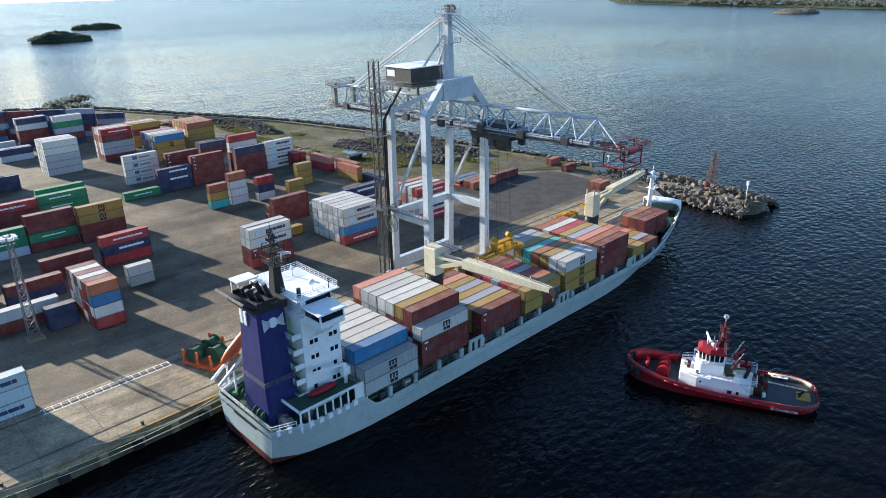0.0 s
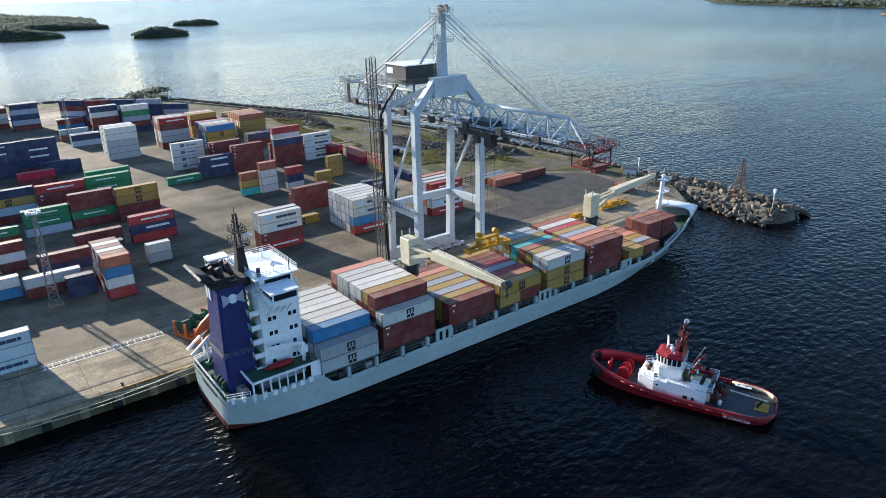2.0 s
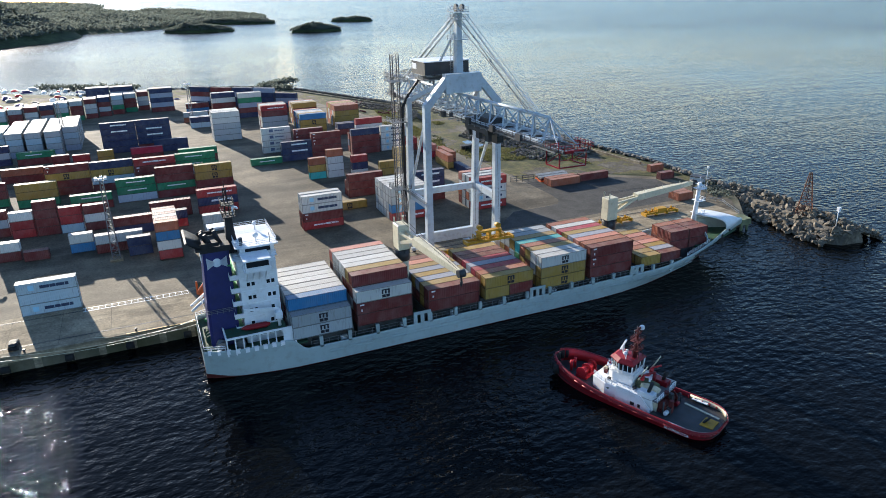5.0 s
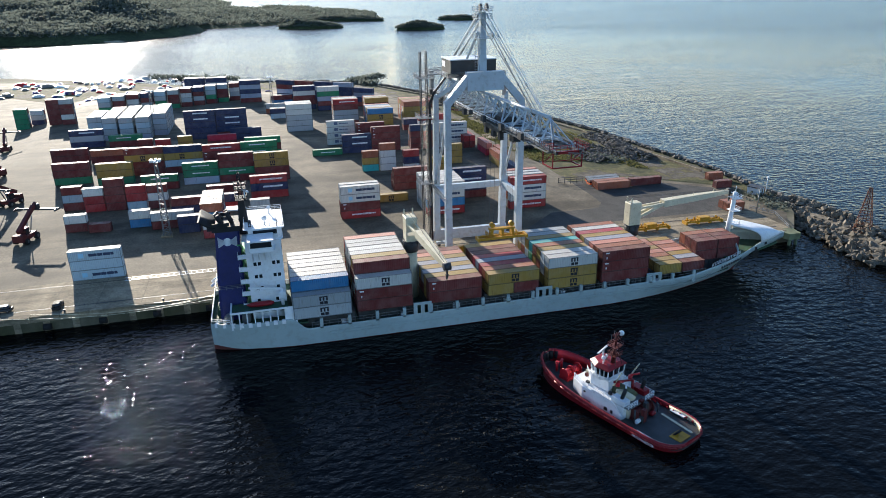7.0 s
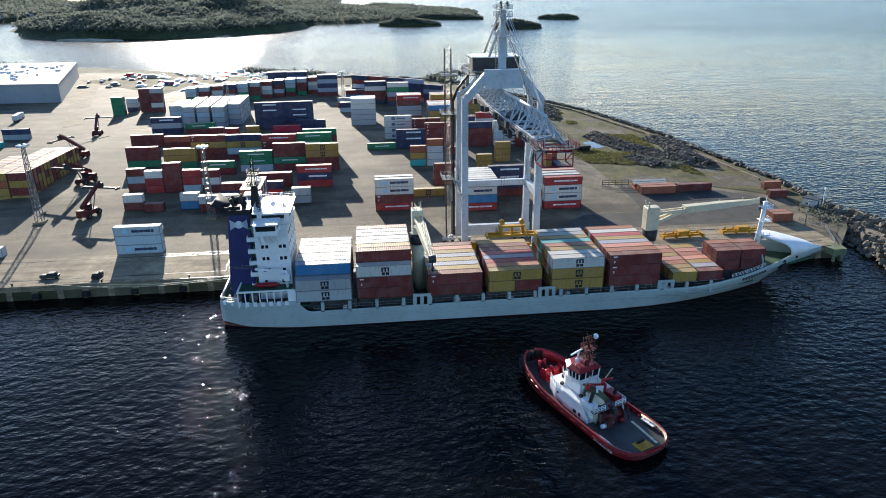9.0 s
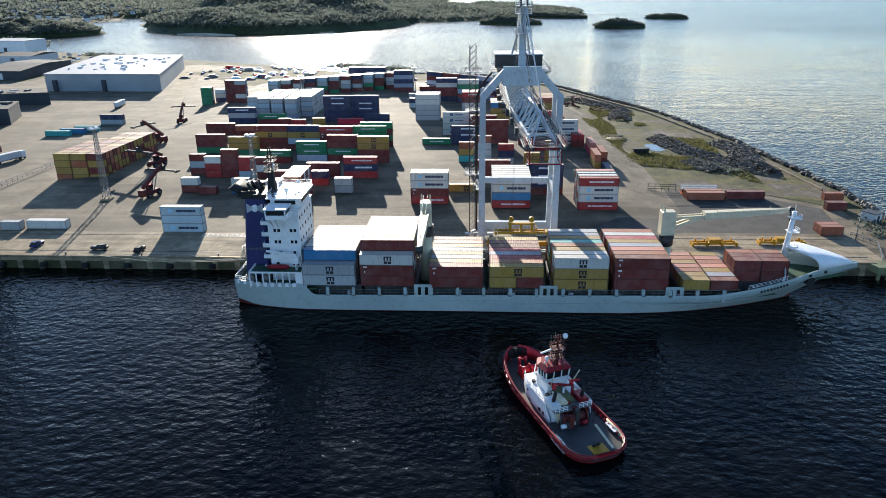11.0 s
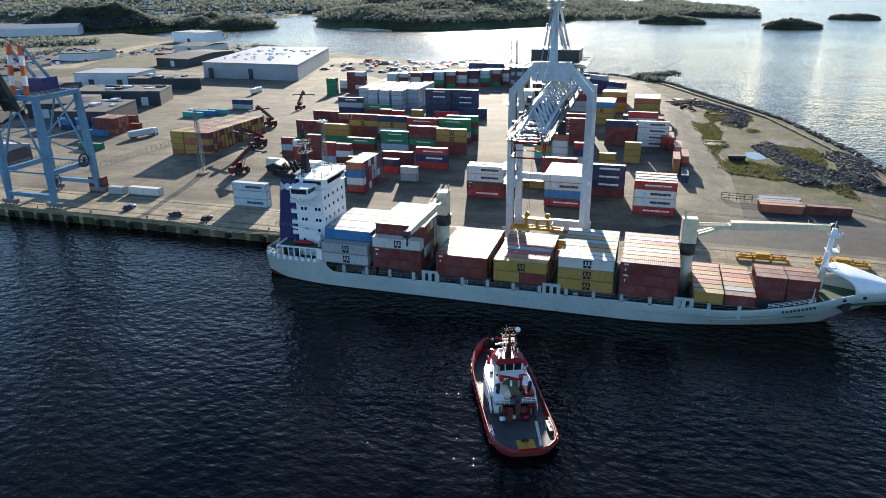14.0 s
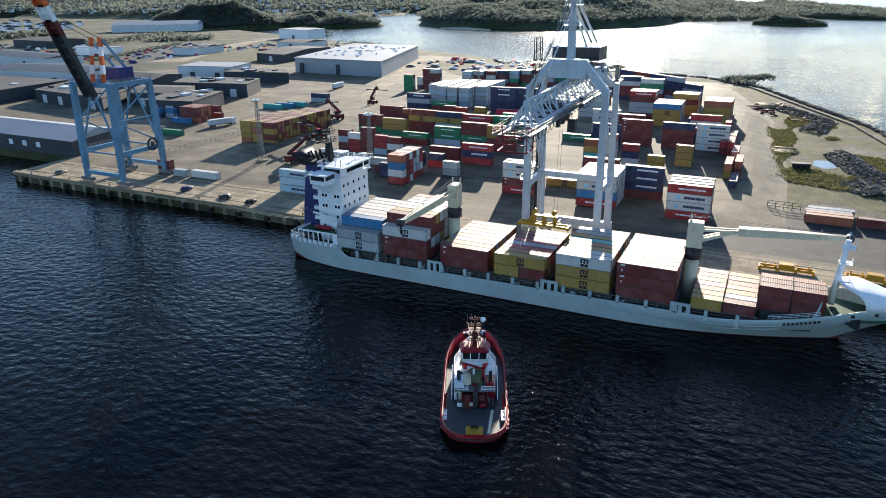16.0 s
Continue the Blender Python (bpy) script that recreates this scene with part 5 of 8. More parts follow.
def ship_stern():
    # white open side frame by the accommodation
    bm = bmesh.new()
    for s in (1,):
        x = SX + s * 10.5
        for k in range(8):
            y = 46.4 + k * 1.55
            box(bm, x - 0.13, x + 0.13, y - 0.12, y + 0.12, 2.0, 5.6)
        box(bm, x - 0.15, x + 0.15, 46.2, 58.6, 5.5, 5.85)
        box(bm, x - 0.14, x + 0.14, 57.3, 59.6, 2.0, 5.86)
        box(bm, SX + 4.5, x, 46.2, 46.5, 5.5, 5.85)
    sp("side_frame", bm, M_WHITE)
    bm = bmesh.new()
    box(bm, SX + 5.6, SX + 10.4, 46.6, 58.0, 5.3, 5.5)
    sp("boat_deck", bm, M_DECK)
    bm = bmesh.new()
    n = 10
    pts = [(SX + (half_beam(42) - 0.3) * (1 - 2 * k / n), 42.2, 3.1) for k in range(n + 1)]
    rail(bm, [(SX + half_beam(46) - 0.3, 46, 3.1)] + pts + [(SX - half_beam(46) + 0.3, 46, 3.1)], 0.9, 1.3, 0.05, 2)
    sp("stern_rail", bm, M_WHITE)
    rng = random.Random(3)
    for k in range(9):                                          # fairleads along the bulwark
        bm = bmesh.new()
        y = 43.2 + k * 1.7
        box(bm, SX + half_beam(y) - 0.45, SX + half_beam(y) + 0.03, y - 0.4, y + 0.4, 2.3, 3.2)
        sp("fairlead", bm, M_WHITE)
    for x, y in ((-97.5, 45.2), (-90.2, 44.0), (-86.0, 45.6), (-85.6, 49.2), (-100.5, 48.6)):
        bm = bmesh.new()
        tube(bm, (x - 1.3, y, 3.0), (x + 1.3, y, 3.0), 0.65, n=14)
        for d in (-1.3, 0, 1.3):
            tube(bm, (x + d - 0.08, y, 3.0), (x + d + 0.08, y, 3.0), 0.95, n=14)
        box(bm, x - 1.5, x + 1.5, y - 0.6, y + 0.6, 2.0, 2.4)
        sp("mooring_winch", bm, M_DECK if x < -90 else M_STEEL)
    for k in range(10):
        x, y = SX + rng.uniform(-9, 9), rng.uniform(43.2, 50)
        bm = bmesh.new()
        tube(bm, (x, y, 2.0), (x, y, 2.0 + rng.uniform(0.5, 1.2)), rng.uniform(0.15, 0.4), n=10)
        sp("deck_fitting", bm, rng.choice([M_WHITE, M_GREEN, M_STEEL]))
    for x, mat, nm in ((-84.6, M_TUGRED, "rescue_boat"),):
        bm = bmesh.new()
        rings = [[(x + w * 0.8 * math.cos(a), y, 6.1 + h * 0.7 * math.sin(a)) for a in [k * math.tau / 10 for k in range(10)]] for y, w, h in ((49.6, 0.15, 0.2), (50.6, 0.8, 0.7), (52.6, 1.0, 0.8), (54.4, 0.85, 0.75), (55.2, 0.3, 0.4))]
        loft(bm, rings, close=True)
        sp(nm, bm, mat, None, "red rescue boat")
    bm = bmesh.new()
    tube(bm, (-84.2, 57.0, 5.4), (-84.2, 57.0, 9.2), 0.35)
    beam(bm, (-84.2, 57.0, 9.2), (-83.6, 50.4, 10.4), 0.35, 0.45)
    box(bm, -84.8, -83.6, 56.3, 57.7, 7.2, 8.6)
    sp("boat_davit", bm, M_WHITE)
    # port lifeboat on its sloping launch frame
    bm = bmesh.new()
    for s in (-1.3, 1.3):
        beam(bm, (-101.0 + s, 51.0, 12.0), (-101.0 + s, 41.6, 5.0), 0.3, 0.5)
        beam(bm, (-101.0 + s, 50.6, 2.0), (-101.0 + s, 50.6, 12.0), 0.3)
        beam(bm, (-101.0 + s, 44.6, 2.0), (-101.0 + s, 44.6, 7.2), 0.3)
    sp("launch_frame", bm, M_WHITE)
    bm = bmesh.new()
    d = Vector((0, -9.4, -7.0)).normalized()
    u = d.cross(Vector((1, 0, 0))).normalized()
    p0 = Vector((-101.0, 49.8, 13.0))
    rings = []
    for f, r in ((0, 0.3), (0.8, 0.85), (3.0, 1.0), (6.0, 0.95), (7.6, 0.6), (8.2, 0.12)):
        rings.append([(p0 + d * f + Vector((1, 0, 0)) * r * math.cos(a) - u * r * math.sin(a))[:] for a in [k * math.tau / 12 for k in range(12)]])
    loft(bm, rings, close=True)
    sp("lifeboat", bm, M_ORANGE, None, "orange enclosed free-fall lifeboat")
    # ropes to the quay
    for k, (a, b) in enumerate((((-99.5, 42.1, 2.8), (-105.4, 2.0, 0.6)), ((-97.5, 42.1, 2.8), (-105.4, -6.0, 0.6)), ((-100.8, 43.0, 2.8), (-105.4, 22.0, 0.6)))):
        bm = bmesh.new()
        a, b = Vector(a), Vector(b)
        pts = [a.lerp(b, f / 10) - Vector((0, 0, 1.6 * math.sin(math.pi * f / 10))) for f in range(11)]
        for p, q in zip(pts, pts[1:]):
            beam(bm, p, q, 0.07)
        ob = sp("mooring_rope", bm, M_CREAM)
    # unreadable name lettering as plain bars on the transom and bow
    for y, z, n, w in ((150.0, -0.2, 1, 0.5),):
        bm = bmesh.new()
        for k in range(9):
            yy = 163.0 + k * 0.75
            box(bm, SX + half_beam(yy) - 0.05, SX + half_beam(yy) + 0.05, yy - 0.25, yy + 0.25, sheer(yy) - 1.3, sheer(yy) - 0.75)
        sp("name_bars", bm, M_DARKSTEEL)
    bm = bmesh.new()
    for k in range(10):
        box(bm, SX - 3.6 + k * 0.75, SX - 3.1 + k * 0.75, 41.93, 42.02, 1.3, 1.9)
    sp("stern_name_bars", bm, M_DARKSTEEL)


ship_stern()

# cargo on deck, row by row from the starboard side inboard
for x, levels in ((-81.5, "SS"), (-84.0, "bgg"), (-86.5, "wdw"), (-89.0, "wgd"), (-91.5, "wrd"), (-94.0, "wgg"), (-96.5, "www"), (-99.0, "wgd")):
    stack(x, 58.9, levels, 40, where="ship", base=BAYS_Z + 0.25)
for x, levels in ((-81.7, "MDd"), (-84.2, "ddwd"), (-86.7, "odgd"), (-89.2, "wdow"), (-91.7, "wgwd"), (-94.2, "wgwd"), (-96.7, "wwgd"), (-99.2, "pdrd")):
    stack(x, 72.3, levels, 40, where="ship", base=BAYS_Z + 0.15)
for x, levels in ((-81.7, "Dd"), (-84.2, "oo"), (-86.7, "xd"), (-89.2, "od"), (-91.7, "xg"), (-94.2, "oo"), (-96.7, "pd"), (-99.2, "dg")):
    stack(x, 88.1, levels, 40, where="ship", base=BAYS_Z)
for x, levels in ((-81.8, "Oo"), (-84.3, "ko"), (-86.8, "cd"), (-89.3, "xd"), (-91.8, "cd"), (-94.3, "do"), (-96.8, "dw"), (-99.3, "oo")):
    if x > -83:
        stack(x, 101.8, "O", 40, where="ship", base=BAYS_Z + 2.6)
        stack(x, 101.8, "o", 20, where="ship", base=BAYS_Z)
        stack(x, 107.9, "d", 20, where="ship", base=BAYS_Z)
    else:
        stack(x, 101.8, levels, 40, where="ship", base=BAYS_Z)
for x, levels in ((-82.2, "MOO"), (-84.7, "wgo"), (-87.2, "oko"), (-89.7, "kod"), (-92.2, "tet"), (-94.7, "omo"), (-97.2, "gkd"), (-99.7, "god")):
    stack(x, 116.3, levels, 40, where="ship", base=BAYS_Z - 0.5)
for x, levels in ((-82.2, "DDd"), (-84.7, "kpd"), (-87.2, "pkd"), (-89.7, "xbd"), (-92.2, "ood"), (-94.7, "cdr"), (-97.2, "wgd"), (-99.7, "krd")):
    stack(x, 129.8, levels, 40, where="ship", base=BAYS_Z - 0.4)
for r in range(7):
    x = -82.6 - r * 2.52
    stack(x, 145.2, "Ookpokp"[r] if r else "o", 20, where="ship", base=BAYS_Z - 0.5)
    stack(x, 151.5, "dxopkpo"[r], 20, where="ship", base=BAYS_Z - 0.5)
for x, levels in ((-86.6, "dd"), (-89.1, "dk"), (-91.6, "kd")):
    for y in (157.6, 163.8):
        stack(x, y, levels, 20, where="ship", base=BAYS_Z + 0.1)

# ---- the ship-to-shore crane ----
def portal_crane():
    cy = 109.4
    crane = thing("gantry_crane", pose(-115.5, cy, 0.06), "pale grey ship-to-shore gantry crane with lattice boom", "crane")
    inv = crane.matrix_basis.inverted()

    def cp(name, bm, mat=M_CRANE, parent=None, label=""):
        for v in bm.verts:                                       # the boom is narrower than the portal and slewed a little
            if v.co.z > 33 and v.co.x > -106:
                d = v.co.x + 106
                v.co.x, v.co.y = -106 + d * 0.91, cy + (v.co.y - cy) * 0.82 + d * 0.048
        ob = make(name, bm, mat)
        ob.parent = parent or crane
        if parent is None:
            ob.matrix_parent_inverse = inv
        return tagged(ob, label)
    yl, yr, xf, xr = 100.0, 118.8, -109.0, -121.8
    for y in (yl, yr):
        for x in (xf, xr):
            bm = bmesh.new()
            c = (xf + xr) / 2
            inward = 0.0 if x == xf else 1.4
            rings = []
            for z, w, d in ((2.6, 0.85, 0.85), (17.0, 0.8, 0.85), (42.0, 0.75 if x == xf else 0.6, 0.8 if x == xf else 0.65)):
                px_ = x + inward * (z - 2.6) / 40
                rings.append([(px_ + a * d, y + b * w, z) for a, b in ((-1, -1), (1, -1), (1, 1), (-1, 1))])
            loft(bm, rings, close=True)
            for f in bm.faces:
                f.smooth = False
            cp("leg", bm)
    # head frame above the waterside legs
    bm = bmesh.new()
    for y, s in ((yl, 1), (yr, -1)):
        beam(bm, (xf, y, 41.3), (xf, y + s * 5.2, 47.2), 1.6, 1.7)
    box(bm, xf - 0.85, xf + 0.85, yl + 4.6, yr - 4.6, 46.2, 48.0)
    box(bm, xf - 1.1, xf + 1.1, cy - 4.6, cy + 4.6, 44.2, 48.6)
    cp("head_frame", bm)
    for y, s in ((yl, 1), (yr, -1)):
        bm = bmesh.new()
        beam(bm, (xf - 0.4, y + s * 4.0, 46.4), (xr + 1.6, y + s * 0.6, 41.4), 0.9, 1.0)
        cp("rear_frame", bm)
    # sills, middle beams and cross beams
    for y in (yl, yr):
        bm = bmesh.new()
        box(bm, xr, xf, y - 0.6, y + 0.6, 16.2, 17.9)
        cp("portal_beam", bm)
        bm = bmesh.new()
        beam(bm, (xr + 0.8, y, 18.5), (xf - 0.5, y, 38.5), 0.55)
        cp("brace", bm)
    for x in (xf, xr):
        bm = bmesh.new()
        box(bm, x - 0.65, x + 0.65, yl - 1.2, yr + 1.2, 2.2, 2.9 if x == xf else 5.0)
        cp("sill_beam", bm)
    bm = bmesh.new()
    box(bm, xr - 0.4, xr + 0.8, yl, yr, 16.2, 17.8)
    cp("portal_beam", bm)
    for x in (xf, xr):
        for y in (yl - 0.6, yr + 0.6):
            bm = bmesh.new()
            for d in (-2.2, 2.2):
                box(bm, x - 0.45, x + 0.45, y + d - 1.8, y + d + 1.8, 0.8, 1.5)
            beam(bm, (x, y - 2.2, 1.8), (x, y, 2.4), 0.6)
            beam(bm, (x, y + 2.2, 1.8), (x, y, 2.4), 0.6)
            bogie = cp("bogie", bm, M_CRANE)
            for d in (-3.4, -1.2, 1.2, 3.4):
                bm = bmesh.new()
                tube(bm, (x - 0.16, y + d, 0.55), (x + 0.16, y + d, 0.55), 0.42, n=16)
                cp("wheel", bm, M_DARKSTEEL, bogie)
    # lattice boom and its rear girder
    bm = bmesh.new()
    triangle_truss(bm, -106.0, -69.6, cy, 39.2, 43.6, 5.6, 6, 0.6, 0.34)
    for s in (-1, 1):
        beam(bm, (-69.6, cy, 43.5), (-68.4, cy + s * 2.8, 39.0), 0.4)
        beam(bm, (-69.6, cy, 43.5), (-62.5, cy + s * 2.8, 39.0), 0.22)
    cp("boom", bm)
    bm = bmesh.new()
    triangle_truss(bm, -149.0, -106.0, cy, 39.2, 43.6, 5.6, 9, 0.5, 0.26)
    cp("rear_girder", bm)
    for s in (-1, 1):
        bm = bmesh.new()
        box(bm, -151.0, -60.5, cy + s * 2.9 - 0.3, cy + s * 2.9 + 0.3, 38.2, 38.9)
        cp("runway_beam", bm, M_STEEL)
        bm = bmesh.new()
        y = cy + s * 4.3
        box(bm, -151.5, -60.5, y - 0.5, y + 0.5, 39.0, 39.08)
        rail(bm, [(-151.5, y + s * 0.5, 39.08), (-60.5, y + s * 0.5, 39.08)], 1.1, 2.4, 0.04, 2)
        cp("walkway", bm, M_DARKSTEEL)
    bm = bmesh.new()
    for k in range(24):
        x = -140 + k * 3.4
        beam(bm, (x, cy + 4.9, 38.2), (x, cy + 4.9, 39.0), 0.25)
        if k < 23:
            beam(bm, (x, cy + 4.9, 38.2), (x + 1.7, cy + 4.9, 37.4), 0.10)
            beam(bm, (x + 1.7, cy + 4.9, 37.4), (x + 3.4, cy + 4.9, 38.2), 0.10)
    cp("festoon", bm, M_DARKSTEEL, None, "dark festooned power cable")
    bm = bmesh.new()
    for k in range(30):
        x = -149 + k * 3.0
        beam(bm, (x, cy - 4.6, 38.5), (x, cy + 4.6, 38.5), 0.28)
        if k % 2:
            beam(bm, (x, cy - 2.9, 38.5), (x + 3.0, cy + 2.9, 38.5), 0.16)
    for d in (-4.9, 3.5, -3.5):
        beam(bm, (-151, cy + d, 38.7), (-61, cy + d, 38.7), 0.22)
    cp("underframe", bm, M_STEEL)
    for k in range(7):
        bm = bmesh.new()
        x = -144 + k * 11.5
        box(bm, x, x + 1.8, cy - 5.6, cy - 4.8, 38.8, 40.2)
        cp("junction_box", bm, M_DARKSTEEL)
    bm = bmesh.new()
    for s in (-1, 1):
        beam(bm, (-62.4, cy + s * 2.9, 38.5), (-62.4, cy + s * 2.9, 40.2), 0.2)
        beam(bm, (-62.4, cy + s * 2.9, 40.2), (-66.0, cy + s * 2.9, 39.0), 0.15)
        rail(bm, [(-66.0, cy + s * 4.4, 38.9), (-59.6, cy + s * 4.4, 38.9), (-59.6, cy, 38.9)], 1.2, 0.9, 0.04, 2)
    box(bm, -60.9, -60.5, cy - 3.0, cy + 3.0, 38.3, 38.8)
    for s in (-1, 1):
        for x in (-65.6, -61.0):
            beam(bm, (x, cy + s * 3.6, 38.4), (x, cy + s * 3.6, 35.6), 0.22)
        beam(bm, (-65.6, cy + s * 3.6, 35.6), (-61.0, cy + s * 3.6, 35.6), 0.25)
        beam(bm, (-65.6, cy + s * 3.6, 35.6), (-61.0, cy + s * 3.6, 38.4), 0.14)
    beam(bm, (-61.0, cy - 3.6, 35.6), (-61.0, cy + 3.6, 35.6), 0.25)
    beam(bm, (-61.0, cy - 3.6, 37.0), (-61.0, cy + 3.6, 37.0), 0.14)
    cp("boom_tip", bm, M_TUGRED, None, "faded red-painted boom tip with railings")
    bm = bmesh.new()
    for s in (-1, 1):
        box(bm, -151.6, -150.2, cy + s * 3.0 - 0.5, cy + s * 3.0 + 0.5, 38.0, 44.4)
        rail(bm, [(-147.0, cy + s * 4.6, 43.8), (-152.4, cy + s * 4.6, 43.8), (-152.4, cy, 43.8)], 1.2, 1.0, 0.05, 3)
    box(bm, -152.4, -147.0, cy - 4.6, cy + 4.6, 43.6, 43.8)
    cp("rear_platform", bm, M_STEEL)
    # apex tower
    bm = bmesh.new()
    rings = [[(-111.0 + a * w, cy + b * w, z) for a, b in ((-1, -1), (1, -1), (1, 1), (-1, 1))] for z, w in ((47.6, 0.9), (62.0, 0.6))]
    loft(bm, rings, close=True)
    for f in bm.faces:
        f.smooth = False
    for z in (56.0, 60.5, 62.2):
        box(bm, -112.9, -109.1, cy - 1.9, cy + 1.9, z, z + 0.12)
        rail(bm, [(-112.9, cy - 1.9, z), (-109.1, cy - 1.9, z), (-109.1, cy + 1.9, z), (-112.9, cy + 1.9, z), (-112.9, cy - 1.9, z)], 1.1, 1.0, 0.04, 2)
    cp("apex_tower", bm)
    for s in (-0.75, 0.75):
        bm = bmesh.new()
        tube(bm, (-110.4, cy + s - 0.25, 63.0), (-110.4, cy + s + 0.25, 63.0), 0.9, n=18)
        cp("sheave", bm, M_DARKSTEEL)
    bm = bmesh.new()
    for k in range(24):
        z = 48.2 + k * 0.6
        beam(bm, (-112.3, cy - 1.4, z), (-112.3, cy - 0.7, z), 0.07)
    for y in (cy - 1.4, cy - 0.7):
        beam(bm, (-112.3, y, 47.8), (-112.3, y, 62.2), 0.1)
    for k in range(8):
        tubez = 48.6 + k * 1.7
        beam(bm, (-112.9, cy - 1.5, tubez), (-112.9, cy - 0.6, tubez), 0.06)
    cp("ladder", bm, M_STEEL)
    # stays
    for s in (-1, 1):
        bm = bmesh.new()
        for h in (0.0, 0.7):
            beam(bm, (-110.2, cy + s * 0.6, 61.8 - h * 3), (-76.5, cy + s * 1.2, 43.9 + h), 0.15)
        beam(bm, (-110.2, cy + s * 0.5, 63.2), (-75.5, cy + s * 0.9, 44.6), 0.09)
        for f in (0.25, 0.5, 0.75):
            p = Vector((-110.2, cy + s * 0.6, 61.8)).lerp(Vector((-76.5, cy + s * 1.2, 43.9)), f)
            box(bm, p.x - 0.25, p.x + 0.25, p.y - 0.2, p.y + 0.2, p.z - 0.4, p.z + 0.2)
        cp("forestay", bm, M_CRANE if s > 0 else M_STEEL)
        bm = bmesh.new()
        beam(bm, (-111.8, cy + s * 0.7, 61.6), (-146.0, cy + s * 0.8, 43.8), 0.5)
        cp("backstay", bm)
        bm = bmesh.new()
        beam(bm, (-111.6, cy + s * 0.8, 57.5), (-121.0, cy + s * 3.4, 45.2), 0.42)
        cp("mast_strut", bm)
    # machinery house
    bm = bmesh.new()
    box(bm, -125.2, -116.6, cy - 6.4, cy + 5.4, 47.4, 50.6)
    cp("machinery_house", bm, M_DARKSTEEL, None, "dark slate machinery house with pale roof")
    bm = bmesh.new()
    box(bm, -125.4, -121.0, cy - 6.6, cy + 5.6, 50.6, 50.85)
    box(bm, -120.8, -116.4, cy - 6.6, cy + 5.6, 50.6, 50.85)
    cp("house_roof", bm, M_WHITE)
    bm = bmesh.new()
    box(bm, -128.6, -115.0, cy - 7.4, cy + 7.4, 46.5, 46.7)
    rail(bm, [(-128.6, cy - 7.4, 46.7), (-115.0, cy - 7.4, 46.7), (-115.0, cy + 7.4, 46.7), (-128.6, cy + 7.4, 46.7), (-128.6, cy - 7.4, 46.7)], 1.1, 1.7, 0.04, 2)
    for y in (cy - 4, cy + 4):
        beam(bm, (-126, y, 44.6), (-126, y, 46.5), 0.4)
        beam(bm, (-117, y, 44.6), (-117, y, 46.5), 0.4)
    cp("house_deck", bm, M_STEEL)
    bm = bmesh.new()
    box(bm, -124.6, -122.0, cy - 6.46, cy - 6.38, 48.6, 50.0)
    cp("house_sign", bm, M_WHITE, None, "small plain white sign")
    # service lift shaft beside the rear leg, with its cable duct
    lx, ly = -122.6, 97.4
    bm = bmesh.new()
    for a in (-0.8, 0.8):
        for b in (-0.8, 0.8):
            beam(bm, (lx + a, ly + b, 1.5), (lx + a, ly + b, 52.5), 0.22)
    for k in range(34):
        z = 2.0 + k * 1.5
        for a in (-0.8, 0.8):
            beam(bm, (lx + a, ly - 0.8, z), (lx + a, ly + 0.8, z + 1.5), 0.1)
            beam(bm, (lx - 0.8, ly + a, z), (lx + 0.8, ly + a, z), 0.1)
    cp("lift_shaft", bm, M_DARKSTEEL)
    bm = bmesh.new()
    for p, q in (((-121.3, 98.6, 2.5), (-121.3, 98.6, 39.5)), ((-121.3, 98.6, 39.5), (-119.8, 99.8, 43.0)), ((-119.8, 99.8, 43.0), (-119.8, 102.8, 46.6))):
        beam(bm, p, q, 0.5)
    cp("cable_duct", bm, M_BLACK)
    for z in (18.6, 36.0, 46.0):
        bm = bmesh.new()
        box(bm, lx - 2.2, lx + 2.6, ly - 2.0, ly + 2.4, z, z + 0.12)
        rail(bm, [(lx - 2.2, ly - 2.0, z), (lx + 2.6, ly - 2.0, z), (lx + 2.6, ly + 2.4, z), (lx - 2.2, ly + 2.4, z), (lx - 2.2, ly - 2.0, z)], 1.1, 1.2, 0.04, 3)
        cp("landing", bm, M_STEEL)
    # cable reel with spokes on the landside cross beam
    bm = bmesh.new()
    rx, ry, rz = -119.6, 99.0, 15.2
    for k in range(20):
        a = k * math.tau / 20
        b = (k + 1) * math.tau / 20
        beam(bm, (rx + 2.2 * math.cos(a), ry - 1.2, rz + 2.2 * math.sin(a)), (rx + 2.2 * math.cos(b), ry - 1.2, rz + 2.2 * math.sin(b)), 0.16)
        beam(bm, (rx, ry - 1.2, rz), (rx + 2.2 * math.cos(a), ry - 1.2, rz + 2.2 * math.sin(a)), 0.08)
    cp("cable_reel", bm, M_STEEL)
    bm = bmesh.new()
    box(bm, xr - 1, xf + 1, yl - 1.6, yl - 0.7, 18.0, 18.1)
    rail(bm, [(xr - 1, yl - 1.6, 18.1), (xf + 1, yl - 1.6, 18.1)], 1.1, 1.4, 0.04, 3)
    cp("portal_walkway", bm, M_STEEL)
    # trolley with driver's cab
    bm = bmesh.new()
    box(bm, -101.5, -90.0, cy - 3.6, cy + 3.6, 37.2, 38.4)
    box(bm, -99.0, -92.0, cy - 2.2, cy + 2.2, 38.4, 40.4)
    for a in (-100.5, -95.5, -91.0):
        for b in (-2.8, 2.8):
            box(bm, a - 0.8, a + 0.8, cy + b - 0.5, cy + b + 0.5, 35.6, 37.4)
    rail(bm, [(-101.5, cy + 4.0, 36.0), (-94.5, cy + 4.0, 36.0)], 1.2, 1.2, 0.05, 3)
    trolley = cp("trolley", bm, M_DARKSTEEL)
    bm = bmesh.new()
    box(bm, -99.8, -97.2, cy + 3.8, cy + 6.0, 33.4, 36.2)
    cp("cab", bm, M_DARKSTEEL, trolley)
